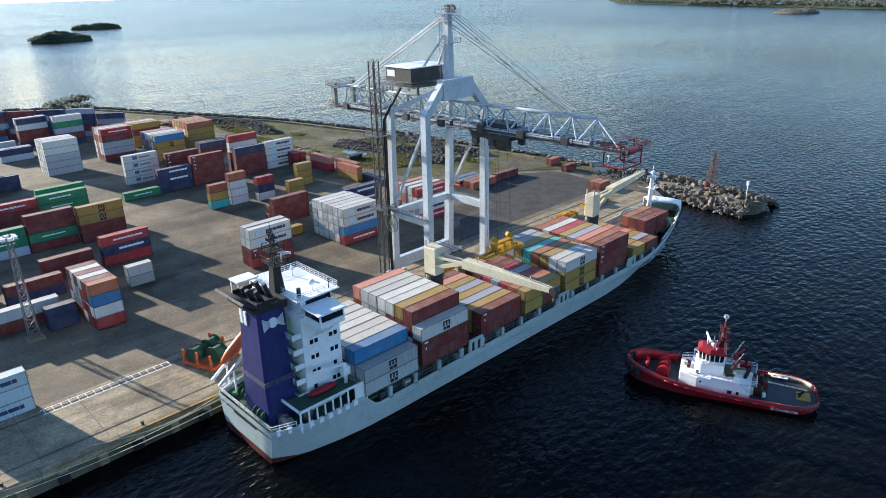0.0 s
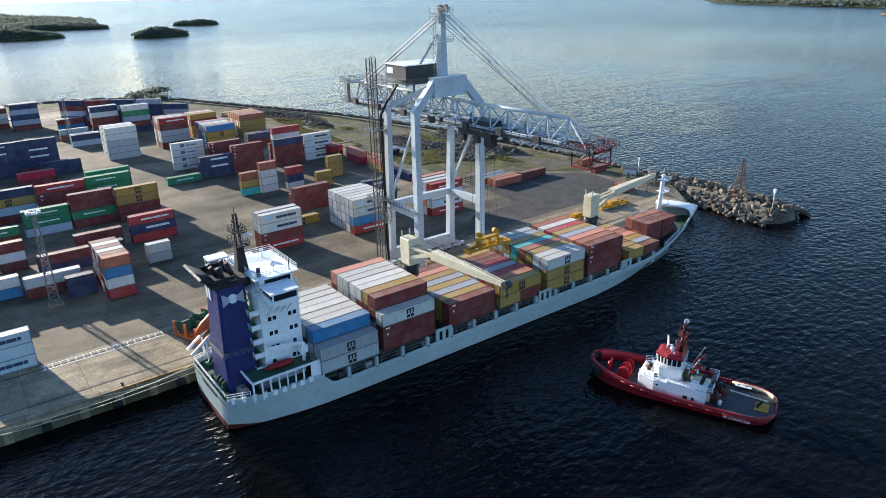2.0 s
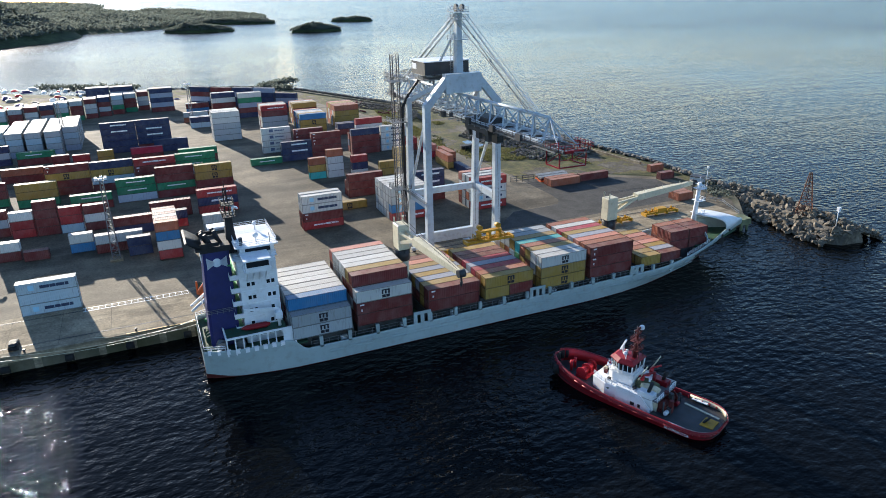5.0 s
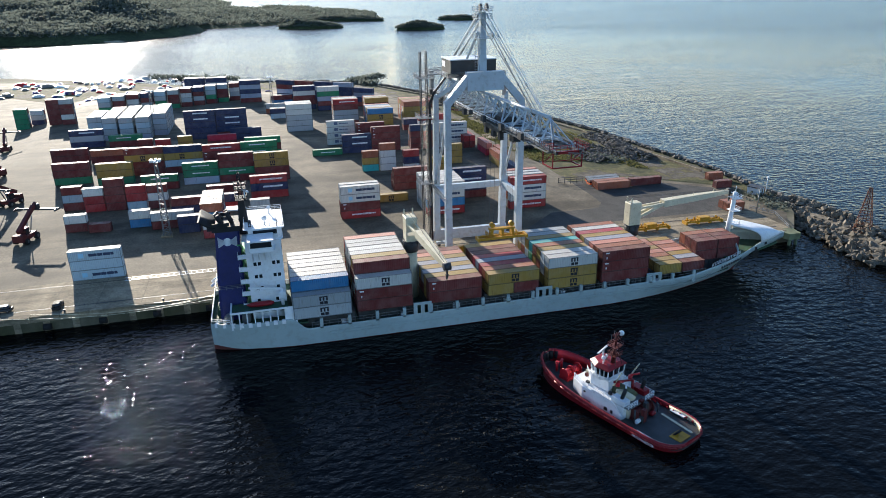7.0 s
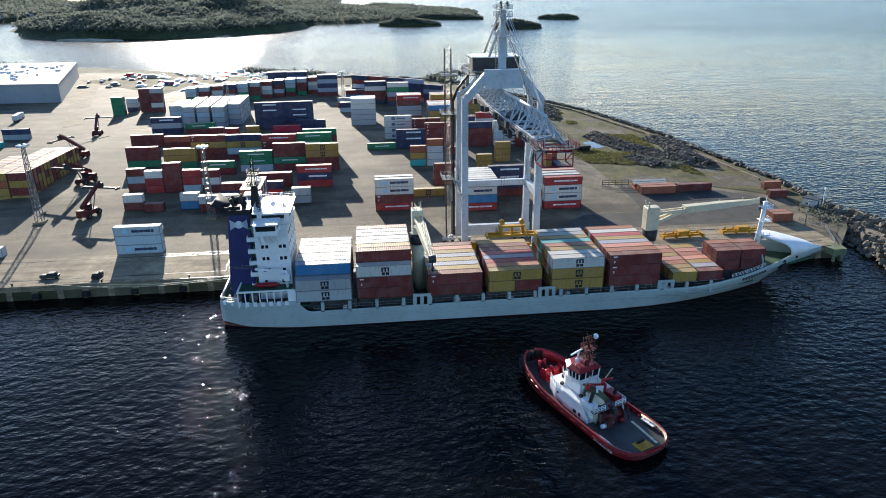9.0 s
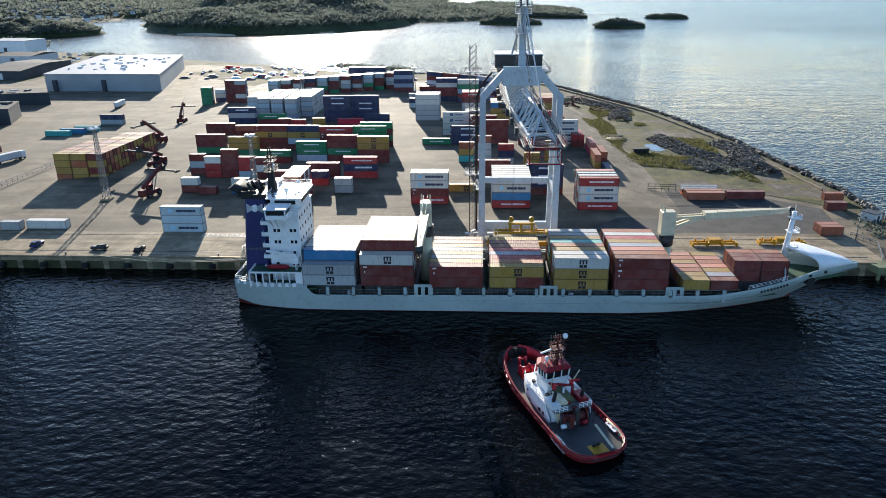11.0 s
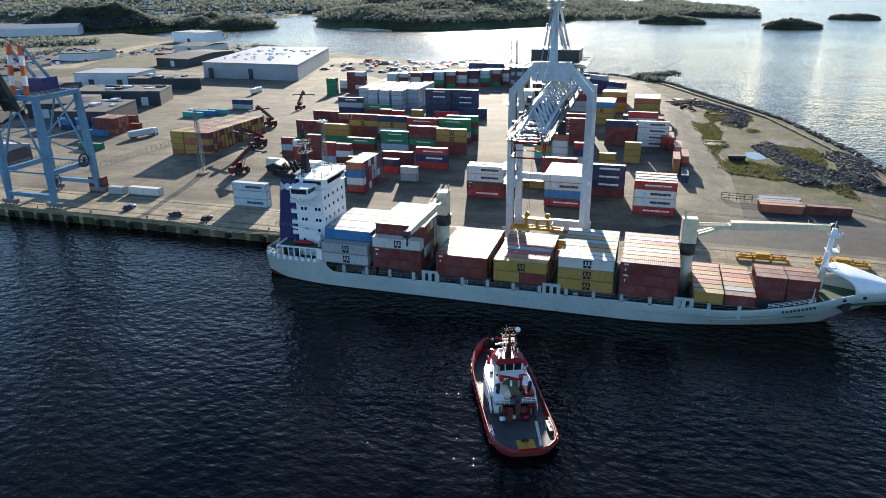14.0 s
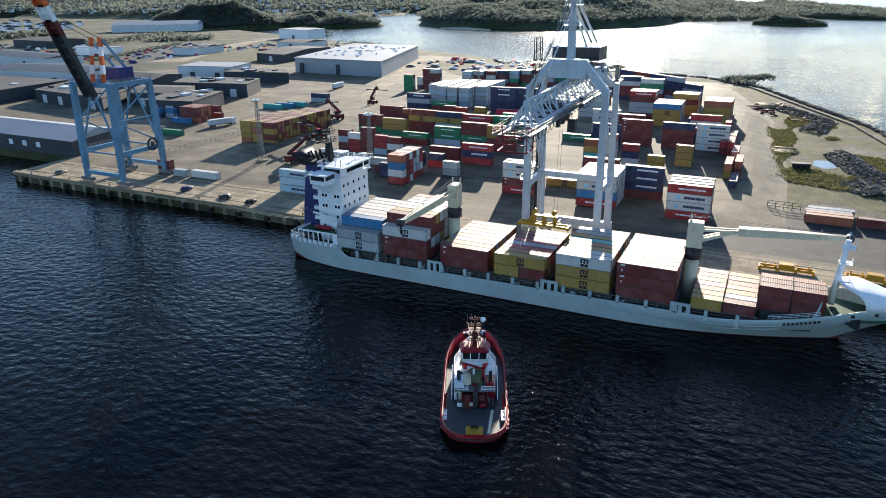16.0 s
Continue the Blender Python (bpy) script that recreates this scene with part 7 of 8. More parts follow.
# ---- the blue crane ----
def blue_crane():
    crane = thing("quay_crane", pose(-116.5, -57.3, 0.06), "light blue quay crane with raised dark boom", "crane")
    inv = crane.matrix_basis.inverted()

    def cp(name, bm, mat=M_BLUECRANE, label=""):
        ob = make(name, bm, mat)
        ob.parent, ob.matrix_parent_inverse = crane, inv
        return tagged(ob, label)
    xf, xr, y0, y1 = -107.0, -126.0, -66.4, -48.2
    for x, lean in ((xf, -0.6), (xr, 0.6)):
        for y in (y0, y1):
            bm = bmesh.new()
            loft(bm, [[(x + lean * f * 2 + a * w, y + b * w, z) for a, b in ((-1, -1), (1, -1), (1, 1), (-1, 1))] for z, w, f in ((1.8, 0.7, 0), (12.0, 0.95, 0.3), (34.5, 0.85, 1.0))], close=True)
            for f in bm.faces:
                f.smooth = False
            cp("leg", bm)
            bm = bmesh.new()
            box(bm, x - 0.6, x + 0.6, y - 3.0, y + 3.0, 0.7, 1.9)
            for d in (-2.2, -0.8, 0.8, 2.2):
                tube(bm, (x - 0.2, y + d, 0.5), (x + 0.2, y + d, 0.5), 0.42, n=12)
            cp("bogie", bm, M_STEEL)
    for y in (y0, y1):
        for z, h in ((10.5, 1.5), (34.0, 1.5)):
            bm = bmesh.new()
            box(bm, xr + 0.4, xf - 0.4, y - 0.6, y + 0.6, z, z + h)
            cp("cross_beam", bm)
        for a, b in (((xr, y, 12.5), (xf - 1, y, 22.5)), ((xf - 1, y, 22.5), (xr + 1, y, 33.5)), ((xr + 0.6, y, 22.5), (xf - 0.6, y, 22.5))):
            bm = bmesh.new()
            beam(bm, a, b, 0.4)
            cp("brace", bm)
    for x, z, h in ((xf, 3.2, 1.3), (xr, 3.2, 1.3), (xf - 1.2, 34.1, 1.5), (xr + 1.2, 34.1, 1.5)):
        bm = bmesh.new()
        box(bm, x - 0.6, x + 0.6, y0, y1, z, z + h)
        cp("cross_beam", bm)
    for x, s in ((xf - 0.6, 1), (xr + 0.6, -1)):
        for a, b in (((x, y0, 12.0), (x - s * 0.6, (y0 + y1) / 2, 33.8)), ((x, y1, 12.0), (x - s * 0.6, (y0 + y1) / 2, 33.8)), ((x, y0, 11.2), (x, y1, 11.2))):
            bm = bmesh.new()
            beam(bm, a, b, 0.5)
            cp("brace", bm)
    bm = bmesh.new()
    for k in range(16):
        a, b = k * math.tau / 16, (k + 1) * math.tau / 16
        c = Vector((xr + 5.0, y1 + 1.2, 12.6))
        e, g = c + Vector((2.1 * math.cos(a), 0, 2.1 * math.sin(a))), c + Vector((2.1 * math.cos(b), 0, 2.1 * math.sin(b)))
        beam(bm, e, g, 0.3, 0.5)
        beam(bm, c, e, 0.12)
    cp("cable_reel", bm, M_DARKSTEEL, "dark spoked cable reel")
    for y in (y0, y1):
        for z in (12.1, 35.5):
            bm = bmesh.new()
            rail(bm, [(xr, y, z), (xf, y, z)], 1.1, 1.5, 0.05, 3)
            cp("rail", bm, M_STEEL)
    bm = bmesh.new()
    box(bm, -123.5, -117.5, -60.5, -53.5, 35.4, 39.6)
    cp("machinery_house", bm, M_NAVY, "blue machinery house")
    for y in (-60.2, -54.6):
        foot, head = Vector((-111.5, y, 35.0)), Vector((-113.5, y + (0.6 if y < -57 else -0.6), 50.0))
        for k in range(5):
            bm = bmesh.new()
            beam(bm, foot.lerp(head, k / 5), foot.lerp(head, (k + 1) / 5), 1.2)
            cp("mast_band", bm, M_WHITE if k % 2 else M_ORANGE, "white mast band" if k % 2 else "orange-red mast band")
        bm = bmesh.new()
        beam(bm, (-113.5, y, 49.5), (-124.5, y, 35.4), 0.7)
        cp("back_strut", bm)
    # boom luffed up, dark box girders with red and white bands at the end
    root, tip = Vector((-107.5, 0, 31.0)), Vector((-86.0, 0, 88.0))
    for f0, f1, mat, label in ((0.0, 0.36, M_DARKSTEEL, "dark raised boom girder"), (0.36, 0.44, M_BOOT, "red boom band"), (0.44, 0.52, M_WHITE, "white boom band"), (0.52, 0.68, M_ORANGE, "red boom band"), (0.68, 0.8, M_WHITE, "white boom band"), (0.8, 1.0, M_ORANGE, "red boom band")):
        bm = bmesh.new()
        a, b = root.lerp(tip, f0), root.lerp(tip, f1)
        for y in (-59.6, -55.0):
            beam(bm, (a.x, y, a.z), (b.x, y, b.z), 0.8, 1.6)
        n = max(2, round((f1 - f0) * 18))
        for k in range(n + 1):
            p = a.lerp(b, k / n)
            beam(bm, (p.x, -59.6, p.z), (p.x, -55.0, p.z), 0.35, 0.6)
        vs = [(a.x - 0.3, -59.6, a.z), (a.x - 0.3, -55.0, a.z), (b.x - 0.3, -55.0, b.z), (b.x - 0.3, -59.6, b.z)]
        bm.faces.new([bm.verts.new(v) for v in vs])
        bm.faces.new([bm.verts.new((x - 0.15, y, z)) for x, y, z in vs[::-1]])
        cp("boom", bm, mat, label)
    bm = bmesh.new()
    for y in (-60.0, -54.8):
        beam(bm, (-113.4, y, 49.6), (-97.0, y, 58.6), 0.16)
    cp("boom_stay", bm, M_DARKSTEEL)
    bm = bmesh.new()
    for k in range(18):
        a, b = k * math.tau / 18, (k + 1) * math.tau / 18
        c = Vector((-110.0, -48.9, 8.2))
        p, q = c + Vector((1.9 * math.cos(a), 0, 1.9 * math.sin(a))), c + Vector((1.9 * math.cos(b), 0, 1.9 * math.sin(b)))
        beam(bm, p, q, 0.25)
        beam(bm, c, p, 0.1)
    cp("cable_reel", bm, M_DARKSTEEL)


blue_crane()


# ---- sheds and buildings inland ----
def shed(name, pts, h, wall, roof, label, gable=0.0, doors=0, category="warehouse"):
    """A building over a plan outline; gable: the rise of a ridge along its longer side (four corners, first side the eaves)."""
    cx, cy = sum(p[0] for p in pts) / len(pts), sum(p[1] for p in pts) / len(pts)
    b = thing(name, pose(cx, cy, 0.0), label, category)
    loc = [(x - cx, y - cy) for x, y in pts]
    bm = bmesh.new()
    prism(bm, loc, -0.2, h)
    part("wall", bm, wall, b)
    bm = bmesh.new()
    big = [(x * 1.012, y * 1.012) for x, y in loc]
    if gable:
        a0, a1, b1, b0 = [Vector((x, y, h + 0.02)) for x, y in big]
        r0, r1 = (a0 + b0) / 2 + Vector((0, 0, gable)), (a1 + b1) / 2 + Vector((0, 0, gable))
        v = [bm.verts.new(p) for p in (a0, a1, b1, b0, r0, r1)]
        for q in ((0, 1, 5, 4), (2, 3, 4, 5), (1, 2, 5), (3, 0, 4)):
            bm.faces.new([v[k] for k in q])
        bm.faces.new([v[k] for k in (3, 2, 1, 0)])
    else:
        prism(bm, big, h, h + 0.5)
    part("roof", bm, roof, b)
    luck = random.Random(round(cx * 7 + cy))
    c4 = [Vector(p) for p in loc[:4]]
    for k in range(9 if not gable and name == "warehouse" and roof != M_PALEROOF else 0):
        u, v = luck.uniform(0.08, 0.92), luck.uniform(0.1, 0.9)
        p = c4[0].lerp(c4[1], u).lerp(c4[3].lerp(c4[2], u), v)
        w, d = luck.uniform(0.7, 2.4), luck.uniform(0.7, 3.6)
        part_box("skylight" if k % 2 else "roof_vent", (p.x - w, p.x + w, p.y - d, p.y + d, h + 0.5, h + luck.uniform(0.8, 1.7)), M_CLAD if k % 2 else M_DARKSTEEL, b)
    a, c = Vector(loc[0]), Vector(loc[1])
    n = Vector(((c - a).y, -(c - a).x)).normalized()
    for k in range(doors):
        p = a.lerp(c, (k + 0.6) / (doors + 0.2))
        w = (c - a).normalized()
        bm = bmesh.new()
        prism(bm, [tuple(p + n * 0.12 - w * 2.2), tuple(p + n * 0.12 + w * 2.2), tuple(p - n * 0.1 + w * 2.2), tuple(p - n * 0.1 - w * 2.2)], 0.0, 5.0)
        part("door", bm, M_DARKCLAD if wall != M_DARKCLAD else M_CLAD, b)
    return b, loc


def sheds():
    rng = random.Random(21)
    wh, loc = shed("warehouse", [(-409, -120), (-413, -204), (-552, -236), (-548, -161)][::-1], 11.5, M_GREYCLAD, M_PALEROOF, "large pale grey flat-roofed warehouse", 0, 0)
    for k in range(34):
        bm = bmesh.new()
        x, y, s = rng.uniform(-45, 55), rng.uniform(-30, 30), rng.uniform(0.8, 2.4)
        box(bm, x, x + s, y, y + s * 1.3, 12.0, 12.0 + rng.uniform(0.5, 1.4))
        part("roof_unit", bm, M_WHITE, wh)
    for y in (-17.0, 18.0):
        part_box("gate", (69.3, 70.9, y, y + 3, 0, 8), M_DARKCLAD, wh)
    sh, loc = shed("quay_shed", [(-131.5, -262), (-131.5, -106), (-160, -112), (-160, -262)], 6.5, M_DARKCLAD, M_PALEROOF, "dark quayside shed with pale pitched roof", 3.2)
    for k in range(14):
        part_box("window", (14.75 - 0.3, 14.75, -60 + k * 9.0, -57.6 + k * 9.0, 2.4, 4.6), M_WHITE, sh)
    for pts, h, wall, roof, label, g, d in (
            ([(-220, -161), (-225, -131), (-262, -143), (-257, -175)], 7.5, M_DARKCLAD, M_ROOF, "dark warehouse with flat felt roof", 0.0, 3),
            ([(-227, -264), (-218, -193), (-248, -208), (-263, -281)], 7, M_DARKCLAD, M_ROOF, "dark warehouse with flat felt roof", 0.0, 4),
            ([(-279, -201), (-290, -149), (-316, -160), (-305, -215)], 8, M_DARKCLAD, M_ROOF, "dark warehouse with flat felt roof", 0.0, 3),
            ([(-236, -193), (-245, -159), (-274, -177), (-266, -212)], 8, M_DARKCLAD, M_ROOF, "dark warehouse with low pitched roof", 1.2, 2),
            ([(-288, -282), (-285, -226), (-318, -232), (-320, -286)], 8, M_DARKCLAD, M_ROOF, "dark warehouse with low pitched roof", 2.0, 3),
            ([(-345, -218), (-356, -167), (-373, -183), (-369, -238)], 7, M_DARKCLAD, M_ROOF, "long dark flat-roofed warehouse", 0.0, 0),
            ([(-349, -268), (-357, -221), (-386, -227), (-380, -274)], 9, M_CLAD, M_PALEROOF, "pale blue-white flat office building", 0.0, 2),
            ([(-190, -380), (-196, -275), (-262, -280), (-262, -385)], 8, M_DARKCLAD, M_ROOF, "dark warehouse with flat felt roof", 0.0, 3),
            ([(-278, -400), (-290, -300), (-338, -310), (-330, -405)], 9, M_CLAD, M_DARKCLAD, "grey warehouse with dark roof", 2.2, 2),
            ([(-372, -560), (-360, -440), (-400, -440), (-415, -560)], 8, M_CLAD, M_DARKCLAD, "grey industrial hall with dark roof", 2.0, 2),
            ([(-480, -300), (-474, -262), (-560, -270), (-566, -310)], 7, M_DARKCLAD, M_ROOF, "dark grey pitched-roof industrial hall", 2.0, 1),
            ([(-499, -428), (-504, -398), (-545, -400), (-540, -432)], 7, M_CLAD, M_ROOF, "long grey flat-roofed shed", 0.0, 0),
            ([(-602, -372), (-596, -330), (-640, -330), (-648, -372)], 7, M_CLAD, M_ROOF, "grey hall with dark roof", 2.0, 1),
            ([(-760, -830), (-836, -720), (-880, -750), (-806, -860)], 11, M_CLAD, M_PALEROOF, "long hall with blue-grey pitched roof", 5.0, 0),
            ([(-462, -530), (-470, -480), (-482, -482), (-474, -532)], 8, M_WHITE, M_PALEROOF, "long low white building beside road", 0.0, 0),
            ([(-730, -470), (-720, -415), (-760, -415), (-770, -470)], 12, M_WHITE, M_PALEROOF, "white flat-roofed industrial building", 0.0, 1),
            ([(-300, -700), (-310, -600), (-360, -610), (-350, -710)], 8, M_CLAD, M_DARKCLAD, "grey industrial hall with dark roof", 2.0, 2),
            ([(-520, -720), (-515, -640), (-560, -640), (-570, -720)], 8, M_DARKCLAD, M_ROOF, "dark industrial hall with pitched roof", 2.0, 0),
            ([(-220, -520), (-220, -420), (-270, -420), (-270, -520)], 8, M_DARKCLAD, M_ROOF, "dark industrial hall with pitched roof", 2.0, 0)):
        shed("warehouse", pts, h, wall, roof, label, g, d)
    # roads and bare lots
    for pts, mat, nm in (([(-318, -84), (-330, -78), (-500, -128), (-560, -150), (-556, -162), (-490, -142)], M_QUAY, "road"), ([(-430, -392), (-445, -360), (-660, -455), (-840, -475), (-842, -488), (-650, -475)], M_QUAY, "road"),
                         ([(-470, -250), (-400, -320), (-560, -420), (-690, -380), (-600, -270)], M_DIRT, "bare_lot"), ([(-390, -420), (-420, -360), (-640, -520), (-620, -560)], M_NEWASPHALT, "car_park"),
                         ([(-560, -70), (-500, -10), (-500, 60), (-470, 90), (-430, 40), (-430, -60), (-520, -150)], M_DIRT, "bare_lot")):
        bm = bmesh.new()
        area = sum(a[0] * b[1] - b[0] * a[1] for a, b in zip(pts, pts[1:] + pts[:1]))
        prism(bm, pts if area > 0 else pts[::-1], -0.3, 0.085 + 0.01 * (len(pts) % 4))
        tagged(make(nm, bm, mat), "pale gravel road" if nm == "road" else "bare gravel lot" if nm == "bare_lot" else "asphalt car park", "ground", kind="structure")


sheds()


def small_stuff():
    """Parked cars, timber, scrap and houses too far off to count."""
    rng = random.Random(33)
    mats = [M_WHITE, M_DARKSTEEL, M_STEEL, M_RED, M_NAVY, M_CLAD]
    bms = {id(m): (bmesh.new(), m) for m in mats}
    for (x0, x1, y0, y1), n in (((-620, -420, -530, -400), 120), ((-700, -560, -420, -300), 90), ((-560, -470, -140, 20), 110), ((-470, -430, -60, 60), 60), ((-560, -430, -760, -560), 90), ((-480, -380, -620, -540), 60), ((-340, -300, -400, -300), 20)):
        for _ in range(n):
            x, y, w, l = rng.uniform(x0, x1), rng.uniform(y0, y1), 1.9, 4.4
            if rng.random() < 0.2:
                w, l = 2.5, rng.uniform(6, 11)
            if rng.random() < 0.5:
                w, l = l, w
            h = rng.uniform(1.3, 1.8) if max(w, l) < 6 else rng.uniform(1.5, 3.0)
            bm, m = bms[id(rng.choice(mats))]
            box(bm, x, x + w, y, y + l, 0.15, h * 0.6)
            box(bm, x + w * 0.15, x + w * 0.85, y + l * 0.15, y + l * 0.8, h * 0.6, h)
    for bm, m in bms.values():
        tagged(make("parked_vehicles", bm, m), "rows of distant parked cars and machines", "vehicles", kind="stuff")
    walls, roofs = bmesh.new(), bmesh.new()
    for (cx, cy, rx, ry, zt), n in (((-1600, -1500, 500, 600, 34), 420), ((-1350, -1950, 500, 450, 34), 330), ((-1650, -950, 260, 300, 26), 130), ((-700, 1750, 380, 120, 8), 60), ((-420, 1690, 160, 80, 6), 40), ((-1750, -260, 160, 130, 16), 40), ((-640, -1250, 300, 350, 3), 150), ((-420, -1000, 250, 250, 1), 70)):
        for _ in range(n):
            a, r = rng.random() * math.tau, math.sqrt(rng.random())
            x, y = cx + rx * r * math.cos(a), cy + ry * r * math.sin(a)
            w, l, h = rng.uniform(6, 9), rng.uniform(8, 15), rng.uniform(5, 8)
            z = hill_height(x, y)
            if z < SEA + 1.0:
                continue
            if rng.random() < 0.5:
                w, l = l, w
            box(walls, x, x + w, y, y + l, z - 3, z + h)
            v = [roofs.verts.new(p) for p in ((x - 0.4, y - 0.4, z + h), (x + w + 0.4, y - 0.4, z + h), (x + w + 0.4, y + l + 0.4, z + h), (x - 0.4, y + l + 0.4, z + h), (x + w / 2, y - 0.4, z + h + 2.6), (x + w / 2, y + l + 0.4, z + h + 2.6))]
            for q in ((0, 4, 5, 3), (1, 2, 5, 4), (0, 1, 4), (3, 5, 2)):
                roofs.faces.new([v[k] for k in q])
    tagged(make("far_houses", walls, M_WHITE), "white walls of the distant town's houses", "houses", kind="stuff")
    tagged(make("far_roofs", roofs, M_ROOF), "dark pitched roofs of the distant town", "roofs", kind="stuff")
    # bushes and trees of the shore and of the town's edge
    for pts, n, size, tall in (([(-455, 138), (-476, 122), (-500, 150)], 500, 0.9, 3.0), ([(-560, -30), (-520, 40)], 420, 0.9, 3.0), ([(-640, -240), (-690, -330)], 260, 0.9, 2.5), 
                               ([(-205, 188), (-192, 196)], 110, 0.5, 1.2), ([(-420, -455), (-615, -535)], 700, 0.9, 2.6), ([(-560, -640), (-760, -700)], 600, 1.6, 5.0), ([(-840, -480), (-900, -560)], 300, 1.6, 4.5), 
                               ([(-140, 218), (-130, 212), (-124, 216)], 150, 0.4, 0.9), ([(-300, -820), (-700, -900)], 1200, 3.0, 7.0), ([(-200, -760), (-420, -860)], 800, 3.0, 7.0), ([(-640, -620), (-700, -560)], 300, 2.0, 6.0)):
        def place():
            p, s = along(pts, rng.random())
            d = rng.gauss(0, 1) * (3.0 if size < 1.5 else 14.0)
            return p.x + s.x * d, p.y + s.y * d, rng.random() * tall * max(0.2, 1 - abs(d) / 40)
        bm = bmesh.new()
        leafy(bm, rng, n, place, size)
        tagged(make("bushes", bm, M_LEAF), "dark green bushes and low trees", "bushes", kind="stuff")
    # dry grass on the waste ground
    bm = bmesh.new()
    for _ in range(16000):
        x, y = rng.uniform(-330, -180), rng.uniform(156, 210)
        if noise.noise(Vector((x * 0.03, y * 0.05, 2.0))) < 0.0 or y > 212 - (x + 180) * -0.1:
            continue
        s, a = rng.uniform(0.08, 0.2), rng.random() * math.tau
        dx, dy = math.cos(a) * s, math.sin(a) * s
        bm.faces.new([bm.verts.new(p) for p in ((x - dx, y - dy, 0.05), (x + dx, y + dy, 0.05), (x + dx * 0.3, y + dy * 0.3, rng.uniform(0.08, 0.2)))])
    tagged(make("dry_grass", bm, M_DRYGRASS), "tufts of dry yellow-green grass", "grass", kind="stuff")
    # rough grass along the yard's edge and between the heaps
    bm = bmesh.new()

    def tuft():
        while True:
            x, y = rng.uniform(-345, -176), rng.uniform(153, 206)
            strip = 0.5 - abs(y - (156.5 - (x + 215) * 0.07)) / 9.0 if x < -200 else 0.0
            if y < 200 + min(0.0, x + 254) * 0.27 and noise.noise(Vector((x * 0.035, y * 0.06, 2.0))) + max(0.0, strip) > 0.06:
                return x, y, 0.12 + rng.random() * 0.25
    leafy(bm, rng, 9000, tuft, 0.3)
    tagged(make("rough_grass", bm, M_GRASS), "rough yellow-green grass on gravel waste ground", "grass", kind="stuff")
    # scrap stored at the far end of the waste ground
    for x0, y0, n in ((-372, 158, 26), (-350, 152, 18), (-330, 166, 12)):
        bm = bmesh.new()
        for _ in range(n):
            a, x, y, z = rng.random() * math.tau, x0 + rng.gauss(0, 4.5), y0 + rng.gauss(0, 3.0), rng.uniform(0.25, 1.2)
            l = rng.uniform(1.5, 4.0)
            beam(bm, (x, y, 0.3), (x + math.cos(a) * l, y + math.sin(a) * l, z), rng.uniform(0.3, 0.9))
        tagged(make("scrap_heap", bm, M_BOOT), "heap of rusty scrap steel on gravel", "scrap", "scrap heaps", kind="stuff")
    # timber and pipes stored by the shore
    for x0, y0, n, mat, nm, label in ((-372, 150, 30, M_WHEAT, "timber_stack", "stack of brown timber on waste ground"), (-360, 143, 22, M_BOOT, "timber_stack", "stack of dark timber on waste ground"), (-258, 162, 12, M_WHEAT, "pipe_stack", "rusty pale pipes lying on waste ground")):
        bm = bmesh.new()
        for k in range(n):
            x, y, z = x0 + (k % 10) * 0.75, y0 + rng.uniform(-1.5, 1.5), 0.35 + (k // 10) * 0.58
            tube(bm, (x + rng.uniform(-0.4, 0.4), y - 4, z), (x, y + 4, z), 0.3, n=6)
        tagged(make(nm, bm, mat), label, "timber" if "timber" in nm else "pipes", kind="stuff")


M_DRYGRASS = surface("dry_grass", (0.20, 0.185, 0.06), 0.8, 0, 0.1, 1.0, 0.4, (0.08, 0.1, 0.03), 0.5, 0.0)
small_stuff()


# ---- machines, masts and gear about the yard ----
def reach_stacker(x, y, turn, label):
    t = thing("reach_stacker", pose(x, y, yard_level(x, y) + 0.05, 0, 0, turn), label, "vehicle", "reach stackers")
    bm = bmesh.new()
    box(bm, -1.5, 1.5, -3.8, 3.0, 0.9, 2.2)
    box(bm, -1.6, 1.6, -4.4, -2.6, 0.9, 2.9)
    bmesh.ops.bevel(bm, geom=bm.edges[:], offset=0.12, segments=1, affect="EDGES")
    part("chassis", bm, M_BOOT, t)
    for sx in (-1.6, 1.6):
        for yy, r in ((2.2, 0.95), (-2.8, 0.85)):
            bm = bmesh.new()
            tube(bm, (sx - 0.45, yy, r), (sx + 0.45, yy, r), r, n=16)
            w = part("tyre", bm, M_RUBBER, t)
            bm = bmesh.new()
            tube(bm, (sx - 0.48, yy, r), (sx + 0.48, yy, r), r * 0.5, n=12)
            part("rim", bm, M_STEEL, w)
    part_box("cab", (-0.8, 0.8, -1.2, 0.6, 2.2, 4.0), M_GLASS, t)
    bm = bmesh.new()
    box(bm, -0.9, 0.9, -1.3, 0.7, 4.0, 4.15)
    part("cab_roof", bm, M_RED, t)
    bm = bmesh.new()
    beam(bm, (0, -3.4, 3.6), (0, 6.2, 8.6), 0.9, 1.1)
    beam(bm, (0, 5.0, 8.0), (0, 7.4, 9.2), 0.6, 0.8)
    part("boom", bm, M_BOOT, t)
    bm = bmesh.new()
    for s in (-0.6, 0.6):
        tube(bm, (s, 1.2, 2.0), (s, 3.4, 6.6), 0.16)
    part("lift_cylinder", bm, M_STEEL, t)
    bm = bmesh.new()
    box(bm, -6.0, 6.0, 6.9, 7.7, 7.0, 7.5)
    box(bm, -0.8, 0.8, 6.6, 8.0, 7.5, 8.9)
    for s in (-6.0, 6.0):
        box(bm, s - 0.2, s + 0.2, 6.1, 8.5, 6.8, 7.4)
    part("spreader", bm, M_DARKSTEEL, t)


